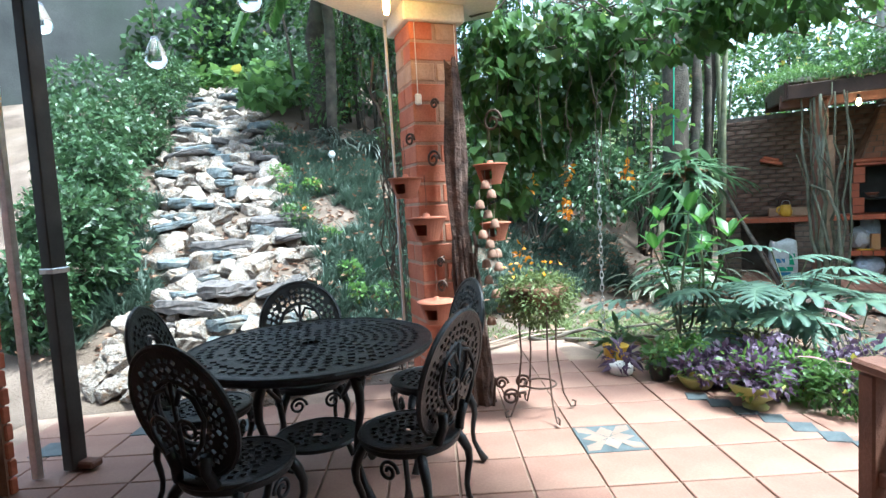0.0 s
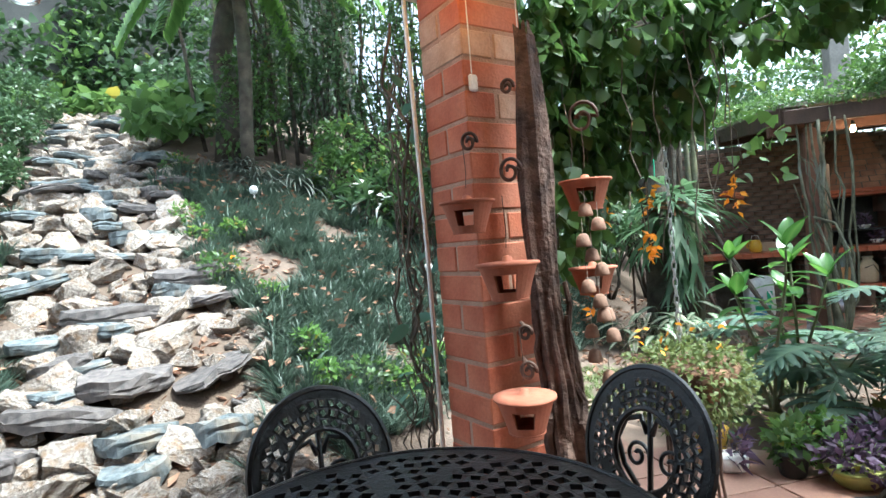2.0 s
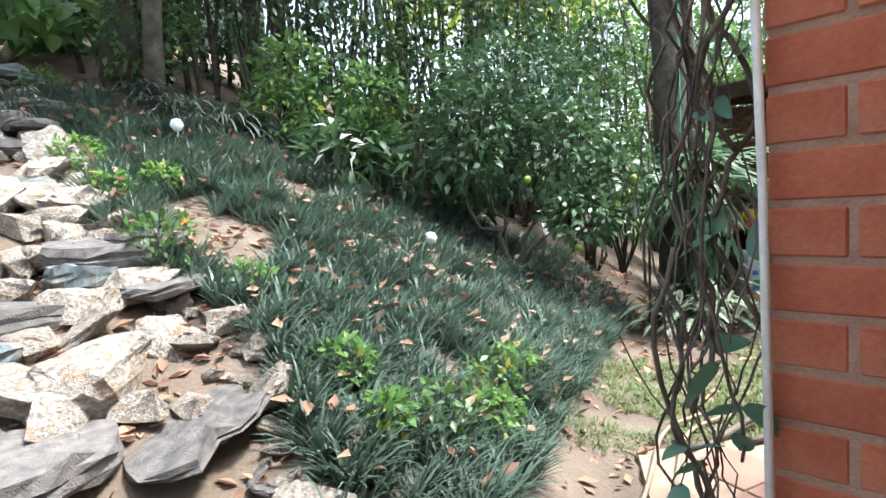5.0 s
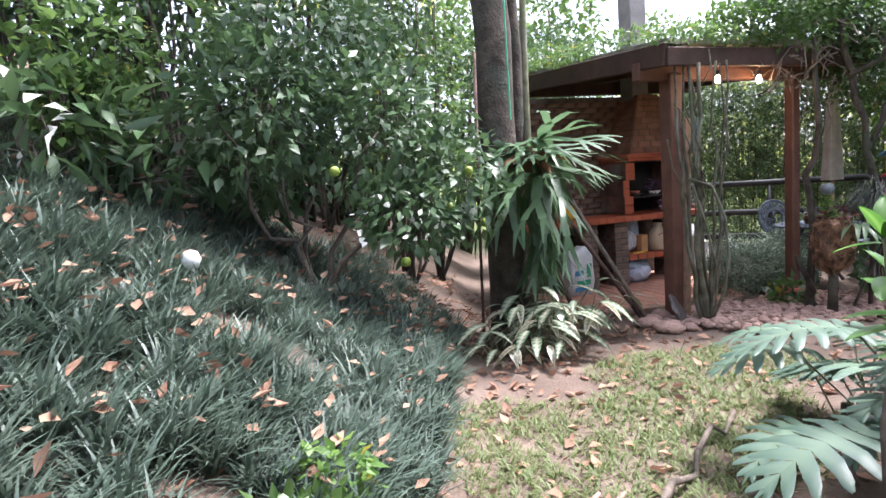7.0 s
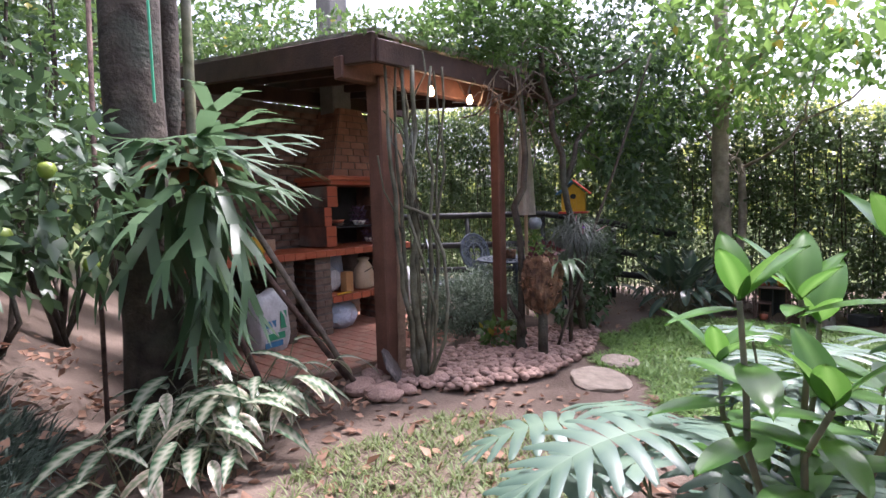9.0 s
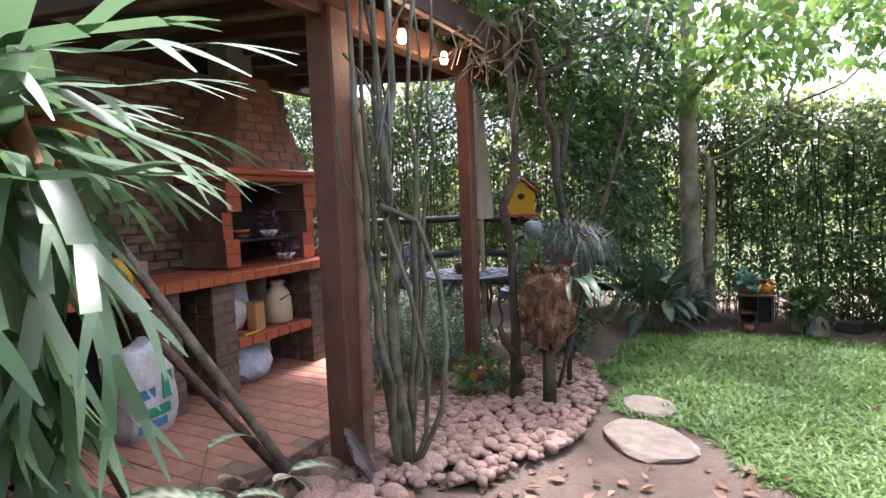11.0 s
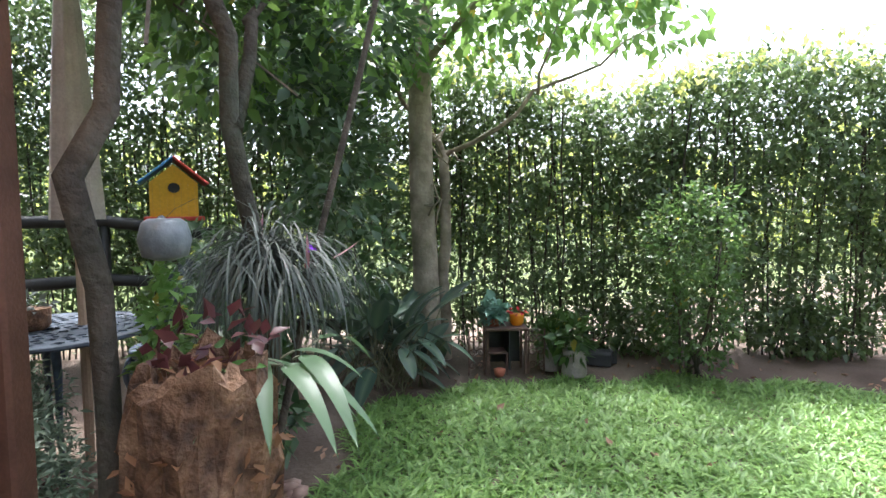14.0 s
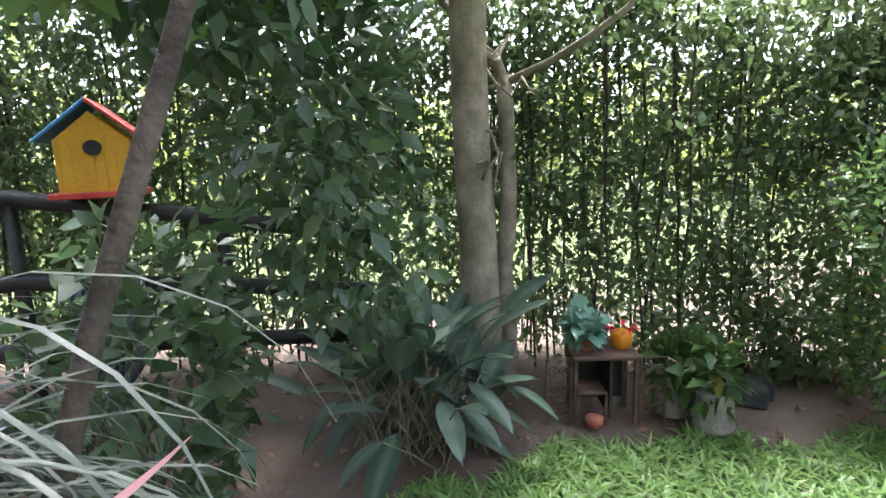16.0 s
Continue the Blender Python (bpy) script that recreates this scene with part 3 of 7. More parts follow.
PIL = (0.42, 4.545)
pillar = thing("brick_pillar", (*PIL, 0), "square red brick pillar with pale mortar joints", "pillar", rz=33)
Geo().box((0, 0, 1.36), (0.338, 0.338, 2.72)).ob("mortar_core", M_MORTAR, pillar)
pm, pp = prism(0.348, 0.165, 0.119, 0.006, M_BRICK, "brick"), prism(0.348, 0.165, 0.119, 0.006, M_PALEBRICK, "brick")
for i in range(19):
    for s in (-1, 1):
        b = new("brick", pp if (i * 2 + (s > 0)) in (29, 32, 33, 35, 37) else pm)
        b.parent = pillar
        j = rng.normal(0, 0.0015)
        b.matrix_local = pose(j, s * 0.0915, 0.068 + i * 0.1375) if i % 2 else pose(s * 0.0915, j, 0.068 + i * 0.1375, 0, 0, 90)
Geo().box((0, 0, 2.66), (0.44, 0.44, 0.12), None, 0.008).ob("capital", M_WHITE, pillar)
pipe = thing("white_pipe", (0.135, 4.55, 0), "thin white plastic pipe fixed beside the brick pillar", "pipe")
Geo().tube([(0, 0, 0.0), (0.0, 0.01, 1.4), (-0.02, 0.03, 2.75)], 0.011, 8).ob("tube", M_WHITE, pipe, smooth=True)
for at, zz in (((-0.14, -0.18), 2.08), ((0.15, -0.18), 2.08)):
    sw = thing("pull_switch", (0, 0, 0), "small white pull switch hanging on a cord", "switch")
    p = Matrix.Rotation(radians(33), 4, "Z") @ Vector((*at, 0))
    sw.matrix_world = pose(PIL[0] + p.x, PIL[1] + p.y, zz, 0, 0, 33)
    Geo().box((0, -0.012, 0), (0.045, 0.022, 0.075), None, 0.008).ob("body", M_WHITE, sw)
    Geo().tube([(0, -0.006, 0.03), (0, -0.004, 0.55)], 0.003, 6).ob("cord", M_WHITE, sw)

# ---- kiosk with brick grill ----
KU, KV = Vector((0.968, -0.25, 0)), Vector((0.25, 0.968, 0))
KO = Vector((5.04, 9.27, 0))
KROT = math.degrees(math.atan2(KU.y, KU.x))


def K(u, v, z=0.0):
    return KO + KU * u + KV * v + Vector((0, 0, z))


KM = Matrix.Rotation(radians(KROT), 4, "Z")
slab_pts = [K(-1.2, 0.75), K(-1.2, -0.9), K(-0.55, -1.15), K(0.1, -1.12)]
for i in range(9):
    a = radians(-95 + i * 17)
    slab_pts.append(K(0.35 + 0.55 * math.cos(a), -0.85 + 0.48 * math.sin(a)))
slab_pts += [K(1.5, -0.1), K(1.7, 0.75)]
ks = Geo().poly([p.to_tuple() for p in slab_pts], -0.1, 0.045).ob("kiosk_floor", M_GROUT)
tagged(ks, "terracotta paved kiosk floor with a rounded front edge", "floor", kind="structure")


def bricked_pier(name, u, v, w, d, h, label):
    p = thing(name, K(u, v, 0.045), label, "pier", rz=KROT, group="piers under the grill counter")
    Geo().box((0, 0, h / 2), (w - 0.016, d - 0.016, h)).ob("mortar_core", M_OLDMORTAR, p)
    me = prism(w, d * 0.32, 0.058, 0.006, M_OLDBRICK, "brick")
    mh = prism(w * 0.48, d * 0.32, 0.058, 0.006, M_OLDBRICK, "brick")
    n = int(h / 0.07)
    for i in range(n):
        for j in range(3):
            y, z = (j - 1) * d * 0.335, 0.036 + i * h / n
            if i % 2:
                b = new("brick", me)
                b.parent, b.matrix_local = p, pose(rng.normal(0, .002), y, z)
            else:
                for s in (-1, 1):
                    b = new("brick", mh)
                    b.parent, b.matrix_local = p, pose(s * w * 0.255, y, z)
    return p


CT = 0.93
for u in (-1.28, -0.41, 0.03, 1.02):
    bricked_pier("brick_pier", u, 0.2, 0.20, 0.52, CT - 0.10, "weathered brick pier carrying the grill counter")
ct = thing("grill_counter", K(0, 0.22, CT - 0.055), "long red tiled counter along the kiosk's back wall", "counter", rz=KROT)
Geo().box((-0.1, 0, 0.015), (2.75, 0.66, 0.05), None, 0.004).ob("slab", M_OLDMORTAR, ct)
tm, te = prism(0.118, 0.155, 0.012, 0.003, M_REDTILE, "tile"), prism(0.118, 0.014, 0.066, 0.003, M_REDTILE, "tile")
for i in range(22):
    for j in range(4):
        b = new("tile", tm)
        b.parent, b.matrix_local = ct, pose(-1.375 + i * 0.122, -0.245 + j * 0.16, 0.047)
    b = new("tile", te)
    b.parent, b.matrix_local = ct, pose(-1.375 + i * 0.122, -0.338, 0.02)
sh = thing("grill_shelf", K(0.52, 0.2, 0.40), "red tiled shelf between two brick piers", "shelf", rz=KROT)
Geo().box((0, 0, 0.0), (0.80, 0.5, 0.045), None, 0.004).ob("slab", M_OLDMORTAR, sh)
for i in range(6):
    b = new("tile", te)
    b.parent, b.matrix_local = sh, pose(-0.325 + i * 0.13, -0.258, 0.0)
    for j in range(3):
        b = new("tile", tm)
        b.parent, b.matrix_local = sh, pose(-0.325 + i * 0.13, -0.16 + j * 0.16, 0.028)
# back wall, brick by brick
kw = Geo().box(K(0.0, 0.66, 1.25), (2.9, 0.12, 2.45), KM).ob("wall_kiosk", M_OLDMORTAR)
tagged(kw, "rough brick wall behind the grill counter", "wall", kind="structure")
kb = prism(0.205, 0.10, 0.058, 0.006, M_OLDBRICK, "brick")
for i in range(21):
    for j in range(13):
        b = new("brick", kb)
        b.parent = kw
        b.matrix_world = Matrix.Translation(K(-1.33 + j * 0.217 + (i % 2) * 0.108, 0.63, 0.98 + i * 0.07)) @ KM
# firebox with stepped tiled jambs, mantel and tapering hood
hood = thing("grill_hood", K(0.66, 0.32, CT + 0.01), "brick barbecue firebox with red tiled mantel and tapering tiled hood", "barbecue", rz=KROT)


def tiled_block(x, y, z, w, d, h):
    Geo().box((x, y, z + h / 2), (w - .012, d - .012, h - .004)).ob("block", M_OLDBRICK, hood)
    n = max(1, round(h / 0.11))
    for k in range(n):
        Geo().box((x, y - d / 2 - 0.003, z + (k + .5) * h / n), (w, 0.014, h / n - 0.006), None, 0.003).ob("tile", M_REDTILE, hood)


for s in (-1, 1):
    tiled_block(s * 0.41, 0, 0.0, 0.13, 0.5, 0.22)
    tiled_block(s * 0.445, 0, 0.22, 0.09, 0.5, 0.20)
    tiled_block(s * 0.41, -0.03, 0.42, 0.13, 0.52, 0.22)
Geo().box((0, 0.27, 0.32), (0.9, 0.05, 0.64)).ob("fireback", M_BLACK, hood, "sooty black fireback")
Geo().box((0.03, -0.02, 0.675), (0.96, 0.60, 0.05), None, 0.01).box((0.03, -0.03, 0.72), (1.04, 0.66, 0.05), None, 0.012).ob("mantel", M_REDTILE, hood)
hb = Geo()
Z0, Z1 = 0.745, 1.50
hb.v = [(-0.38, -0.27, Z0), (0.46, -0.27, Z0), (0.46, 0.32, Z0), (-0.38, 0.32, Z0), (-0.10, -0.10, Z1), (0.19, -0.10, Z1), (0.19, 0.28, Z1), (-0.10, 0.28, Z1)]
hb.f = [(0, 1, 5, 4), (1, 2, 6, 5), (2, 3, 7, 6), (3, 0, 4, 7), (4, 5, 6, 7)]
hb.ob("hood_core", M_OLDMORTAR, hood)
M_HOODT = surf("hood_tile", (0.20, 0.095, 0.06), (0.32, 0.17, 0.11), 0.7, 6, 60, 0.2, spread=0.3)
ROWS_H = 10


def slope_tile(a, b, c, e):
    g = Geo()
    n = (b - a).cross(e - a).normalized() * 0.008
    g.add([a, b, c, e, a + n, b + n, c + n, e + n], [(4, 5, 6, 7), (0, 1, 5, 4), (1, 2, 6, 5), (2, 3, 7, 6), (3, 0, 4, 7)])
    g.ob("tile", M_HOODT, hood)


for side in range(3):
    P = [Vector(v) for v in hb.v]
    a0, b0, a1, b1 = ((P[0], P[1], P[4], P[5]), (P[1], P[2], P[5], P[6]), (P[3], P[0], P[7], P[4]))[side]
    for r in range(ROWS_H):
        t0, t1 = r / ROWS_H + .006, (r + 1) / ROWS_H - .006
        la, lb, ha, hb2 = a0.lerp(a1, t0), b0.lerp(b1, t0), a0.lerp(a1, t1), b0.lerp(b1, t1)
        wide = (lb - la).length
        n = max(2, round(wide / 0.19))
        cuts = [0] + [(k + (.5 if r % 2 else 0)) / n for k in range(0 if r % 2 else 1, n)] + [1]
        for k in range(len(cuts) - 1):
            g0, g1 = cuts[k] + .012, cuts[k + 1] - .012
            if g1 > g0:
                slope_tile(la.lerp(lb, g0), la.lerp(lb, g1), ha.lerp(hb2, g1), ha.lerp(hb2, g0))
chimney = thing("chimney_flue", K(0.66, 0.42, 2.4), "tall square grey concrete chimney above the hood", "chimney", rz=KROT)
M_FLUE = surf("grey_concrete", (0.16, 0.155, 0.15), (0.27, 0.26, 0.25), 0.9, 4, 40, 0.4, stain=(0.13, 0.13, 0.115))
Geo().box((0, 0, 1.3), (0.25, 0.25, 2.65), None, 0.012).ob("flue", M_FLUE, chimney)

# posts, beams and mossy roof
P1, P2 = Vector((4.30, 7.97, 0)), Vector((5.74, 7.56, 0))


def post(at, base, w, mat, label, collar):
    p = thing("timber_post", (at.x, at.y, base), label, "post", rz=KROT, group="posts of the kiosk")
    g = Geo().box((0, 0, 1.16), (w, w, 2.32), None, 0.012)
    g.ob("shaft", mat, p)
    if collar:
        Geo().lathe([(0.11, 0), (0.14, 0.0), (0.15, 0.05), (0.12, 0.1), (0.09, 0.1)], n=18).ob("clay_collar", M_POT, p, "terracotta collar", True)
    return p


post(P1, 0.02, 0.155, M_WOOD, "squared red-brown timber post beside vine stems", False)
Geo_split = thing("split_board", (P1.x + 0.055, P1.y - 0.10, 0.02), "weathered split board leaning on the post", "board", rz=KROT)
Geo().box((0, 0, 0.95), (0.075, 0.035, 1.9), Matrix.Rotation(radians(1.5), 4, "Y"), 0.008).ob("board", M_BOARD, Geo_split)
post(P2, 0.02, 0.105, M_WOOD, "red-brown timber post on a terracotta collar", True)
P3, P4 = P1 + KV * 2.35, P2 + KV * 2.2 + KU * 0.3
post(P3, 0.02, 0.14, M_DWOOD, "dark timber back post of the kiosk", False)
post(P4, 0.02, 0.14, M_DWOOD, "dark timber back post of the kiosk", False)
RC = [P1 - KU * 0.35 - KV * 0.35, P2 + KU * 0.55 - KV * 0.35, P2 + KU * 0.7 + KV * 2.6, P1 - KU * 0.35 + KV * 2.75]
kr = thing("kiosk_roof", (P1.x, P1.y, 2.3), "low mossy kiosk roof on dark timber beams", "roof")


def beam(a, b, za, zb, w, h, mat=M_DWOOD, name="beam"):
    a, b = Vector((a.x, a.y, za)), Vector((b.x, b.y, zb))
    d = b - a
    m = Matrix.Rotation(math.atan2(d.y, d.x), 4, "Z") @ Matrix.Rotation(-math.atan2(d.z, d.xy.length), 4, "Y")
    o = Geo().box((a + b) / 2, (d.length, w, h), m, 0.008).ob(name, mat, kr)
    o.matrix_parent_inverse = kr.matrix_world.inverted()


beam(P1 - KU * 0.4, P2 + KU * 0.6, 2.36, 2.36, 0.10, 0.16, M_WOOD)
beam(P3 - KU * 0.4, P4 + KU * 0.6, 2.62, 2.62, 0.10, 0.16)
beam(RC[0], RC[3], 2.44, 2.74, 0.06, 0.2, M_DWOOD, "fascia")
beam(RC[1], RC[2], 2.44, 2.74, 0.06, 0.2, M_DWOOD, "fascia")
beam(RC[0], RC[1], 2.42, 2.42, 0.05, 0.16, M_DWOOD, "fascia")
for i in range(6):
    f = (i + .5) / 6
    beam(RC[0].lerp(RC[1], f), RC[3].lerp(RC[2], f), 2.47, 2.77, 0.06, 0.09, M_DWOOD, "rafter")
rp = Geo()
rp.v = [(p.x, p.y, z) for p, z in zip(RC, (2.53, 2.53, 2.84, 2.84))] + [(p.x, p.y, z) for p, z in zip(RC, (2.575, 2.575, 2.885, 2.885))]
rp.f = [(3, 2, 1, 0), (4, 5, 6, 7), (0, 1, 5, 4), (1, 2, 6, 5), (2, 3, 7, 6), (3, 0, 4, 7)]
o = rp.ob("covering", M_THATCH, kr)
o.matrix_parent_inverse = kr.matrix_world.inverted()
for at in ((5.07, 7.55, 2.24), (4.56, 7.66, 2.24)):
    lb = thing("lamp_bulb", at, "small warm globe bulb under the kiosk beam", "lamp", group="kiosk bulbs")
    Geo().lathe([(0.0, -0.03), (0.018, -0.024), (0.026, 0), (0.02, 0.026), (0.012, 0.05)], n=12).ob("bulb", M_BULB, lb, smooth=True)
    Geo().tube([(0, 0, 0.045), (0, 0, 0.09)], 0.017, 8).ob("socket", M_BLACK, lb)
    ld = bpy.data.lights.new("bulb_light", "POINT")
    ld.energy, ld.color, ld.shadow_soft_size = 0.9, (1.0, 0.7, 0.42), 0.05
    lo = new("bulb_light", ld)
    lo.location = (at[0], at[1], at[2] - 0.07)

# ---- stone stair up the bank ----
path_c = np.array([(-1.75, 4.15), (-1.7, 4.6), (-1.75, 5.2), (-1.95, 5.75), (-2.5, 6.2), (-3.05, 6.95), (-3.6, 7.75), (-4.15, 8.6), (-4.7, 9.5), (-5.35, 10.6), (-5.9, 11.5)])
stair = thing("stone_stair", (-1.75, 4.15, 0), "rustic stair of pale limestone rocks and blue-grey slate slabs up the bank", "stairs", kind="structure")


def rock_mesh(seed, flat, mat, rough=0.22, sub=2):
    bm = bmesh.new()
    bmesh.ops.create_icosphere(bm, subdivisions=sub, radius=1)
    o = Vector((seed * 7.3, seed * 3.1, 0))
    for v in bm.verts:
        n1 = noise.noise(v.co * 1.1 + o)
        n2 = noise.noise(v.co * 3.0 + o)
        n3 = abs(noise.noise(v.co * 2.1 - o))
        v.co *= 1 + rough * n1 * 1.6 + rough * 0.8 * n2 - rough * 0.9 * n3
        v.co.z *= flat
        if flat < 0.3:
            v.co.z = max(-flat * .7, min(flat * .7, v.co.z * 1.8 + 0.03 * n2))
    me = bpy.data.meshes.new("stone")
    bm.to_mesh(me)
    bm.free()
    me.materials.append(mat)
    return me


def crag_mesh(seed, flat, mat):
    """An angular broken rock."""
    r_ = np.random.default_rng(seed)
    bm = bmesh.new()
    for p in r_.normal(0, 1, (15, 3)):
        p = p / np.linalg.norm(p) * r_.uniform(.85, 1.12)
        bm.verts.new((p[0], p[1], max(-.8, min(.8, p[2] * 1.15)) * flat))
    bmesh.ops.convex_hull(bm, input=list(bm.verts))
    bmesh.ops.delete(bm, geom=[v for v in bm.verts if not v.link_faces], context="VERTS")
    bmesh.ops.subdivide_edges(bm, edges=list(bm.edges), cuts=2, use_grid_fill=True)
    o = Vector((seed * 5.1, seed * 2.7, 1.0))
    for v in bm.verts:
        v.co *= 1 + .2 * noise.noise(v.co * 2.2 + o) + .13 * noise.noise(v.co * 6.0 + o)
    me = bpy.data.meshes.new("stone")
    bm.to_mesh(me)
    bm.free()
    me.materials.append(mat)
    return me


def slab_mesh(seed, thick, mat):
    """A flat slate slab with an angular outline and layered broken edges."""
    r_ = np.random.default_rng(seed)
    n = 18
    corners = np.sort(r_.uniform(0, 2 * math.pi, 7))
    ang = np.linspace(0, 2 * math.pi, n, endpoint=False)
    rad = np.interp(ang, np.concatenate([corners - 2 * math.pi, corners, corners + 2 * math.pi]), np.tile(r_.uniform(.55, 1.12, 7), 3))
    g = Geo()
    rings = ((.4, -1), (.94, -1), (1.0, -.35), (.96, .1), (1.0, .3), (.95, 1), (.45, 1.06))
    for k, (f, z) in enumerate(rings):
        for a, r in zip(ang, rad * (f + r_.normal(0, .025, n))):
            g.v.append((r * math.cos(a), r * math.sin(a), thick * (z + r_.normal(0, .16)) + .05 * noise.noise(Vector((2 * math.cos(a) * f, 2 * math.sin(a) * f, seed)))))
    for k in range(len(rings) - 1):
        for j in range(n):
            a, b_ = k * n + j, k * n + (j + 1) % n
            g.f.append((a, b_, b_ + n, a + n))
    g.f += [tuple(range(n - 1, -1, -1)), tuple(range((len(rings) - 1) * n, len(rings) * n))]
    return g.mesh("stone", mat)


ROCKS = [crag_mesh(i, 0.8, M_STONE) for i in range(9)]
SLABS = [slab_mesh(20 + i, 0.16, M_SLATE) for i in range(6)]
DSLABS = [slab_mesh(40 + i, 0.15, M_DSLATE) for i in range(5)]
seg = np.linalg.norm(np.diff(path_c, axis=0), axis=1)
cum = np.concatenate([[0], np.cumsum(seg)])


def on_path(s):
    return np.array([np.interp(s, cum, path_c[:, 0]), np.interp(s, cum, path_c[:, 1])])


def put_stone(me, x, y, z, s, rz, tilt=8):
    b = new("stone", me)
    b.parent = stair
    b.matrix_world = pose(x, y, z, rng.normal(0, tilt), rng.normal(0, tilt), rz) @ Matrix.Diagonal((*s, 1))
    return b


s = 0.0
step = 0
while s < cum[-1]:
    c = on_path(s)
    t = on_path(min(s + .1, cum[-1])) - on_path(max(s - .1, 0))
    t = t / np.linalg.norm(t)
    nrm = np.array((t[1], -t[0]))
    half = 0.7 + 0.1 * math.sin(s * 3)
    ang = math.degrees(math.atan2(nrm[1], nrm[0]))
    # a tread of slate and a riser of rocks
    off = -half + 0.05
    while off < half:
        w = rng.uniform(0.24, 0.7)
        p = c + nrm * (off + w / 2) + t * rng.normal(0, 0.06)
        if rng.random() < 0.5:
            me = SLABS[rng.integers(6)] if rng.random() < 0.62 else DSLABS[rng.integers(5)]
            put_stone(me, *p, gz(*p) + 0.06, (w * 0.62, rng.uniform(0.16, 0.3), rng.uniform(0.16, 0.4)), ang + rng.normal(0, 24), 7)
        else:
            put_stone(ROCKS[rng.integers(9)], *p, gz(*p) + 0.04, (w * 0.45, w * .36, w * rng.uniform(.22, .36)), rng.uniform(0, 360), 16)
        off += w * .92
    off = -half - 0.08
    while off < half + 0.08:
        w = rng.uniform(0.12, 0.4)
        p = c + nrm * (off + w / 2) + t * (0.15 + rng.normal(0, 0.055))
        put_stone(ROCKS[rng.integers(9)], *p, gz(*p) + 0.045, (w * 0.6, w * rng.uniform(0.4, 0.6), w * rng.uniform(0.4, 0.55)), rng.uniform(0, 360), 14)
        off += w * 0.95
    for _ in range(4):
        p = c + nrm * rng.uniform(-half - .1, half + .1) + t * rng.uniform(0.0, 0.3)
        w = rng.uniform(0.05, 0.1)
        put_stone(ROCKS[rng.integers(9)], *p, gz(*p) + 0.02, (w, w * .8, w * .7), rng.uniform(0, 360), 20)
    s += 0.32
# rubble beside the foot of the stair
for _ in range(70):
    x, y = rng.uniform(-2.5, -0.2), rng.uniform(4.15, 4.95)
    if y < 4.05 + (x + 2.15) * .22 + .06 or (x > -1.0 and y > 4.7):
        continue
    w = rng.uniform(0.06, 0.2)
    put_stone(ROCKS[rng.integers(9)], x, y, gz(x, y) + 0.03, (w, w * .75, w * .65), rng.uniform(0, 360), 18)
for _ in range(30):
    x, y = rng.uniform(-1.3, -0.45), rng.uniform(4.5, 5.2)
    w = rng.uniform(0.05, 0.15)
    put_stone(ROCKS[rng.integers(9)], x, y, gz(x, y) + 0.02, (w, w * .75, w * .6), rng.uniform(0, 360), 18)

# loose stones along the stair's edge
for _ in range(90):
    c = on_path(rng.uniform(.3, 3.6))
    x, y = c[0] + rng.uniform(.6, 1.0), c[1] + rng.uniform(-.1, .35)
    w = rng.uniform(0.03, 0.11)
    put_stone(ROCKS[rng.integers(9)] if rng.random() < .75 else DSLABS[rng.integers(5)], x, y, gz(x, y) + 0.015, (w, w * .75, w * .65), rng.uniform(0, 360), 18)

bw = Geo().box((-7.6, 13.6, 4.6), (13, 0.25, 7.6), Matrix.Rotation(radians(28), 4, "Z")).ob("wall_back", M_CONCRETE)
tagged(bw, "tall dark weathered garden wall behind the bank", "wall", kind="structure")

# ---- planting ----
def stuff(o, label, category):
    return tagged(o, label, category, kind="stuff")


def bank_mask(x, y):
    """Where dark mondo grass grows on the bank: right of the stair, and clumps left of it."""
    h = ground_h(x, y)
    d = np.min(np.hypot(x[:, None] - path_c[None, :, 0], y[:, None] - path_c[None, :, 1]), axis=1)
    n = np.sin(x * 3.1 + y * 1.3) * np.sin(y * 2.7 - x * .8) + 0.35 * np.sin(x * 8 + 1) * np.sin(y * 7)
    return (h > 0.10) & (h < 2.6) & (d > 0.8) & (n > -0.4 - 0.3 * (x > -1.2)) & ~inside(TERRACE, x, y)


def tufts(n, box, mask, per, size, mat, name, lean=0.9, shape=BLADE, sink=0.0):
    x, y = rng.uniform(box[0], box[1], n), rng.uniform(box[2], box[3], n)
    k = mask(x, y)
    x, y = x[k], y[k]
    m = len(x)
    z = ground_h(x, y) - sink
    X, Y, Zz = (np.repeat(a, per) for a in (x, y, z))
    a = rng.uniform(0, 2 * math.pi, m * per)
    ln = np.abs(rng.normal(lean, 0.35, m * per))
    ax = np.stack([np.cos(a) * ln, np.sin(a) * ln, np.ones(m * per)], 1)
    sc = size * rng.uniform(0.6, 1.25, m * per)
    r = rng.uniform(0, 0.035, m * per)
    return scatter(name, shape, np.stack([X + np.cos(a) * r, Y + np.sin(a) * r, Zz], 1), ax, sc, mat,
                   up=np.tile((0, 0, 1.0), (m * per, 1)))


stuff(tufts(6200, (-4.6, 2.2, 4.4, 10.0), bank_mask, 24, 0.2, M_MONDO, "mondo_grass"), "dark green mondo grass covering the bank", "grass")
stuff(tufts(900, (-4.6, 2.2, 4.4, 10.0), bank_mask, 46, 0.25, M_MONDO, "mondo_clumps", 0.75), "taller clumps of dark mondo grass on the bank", "grass")


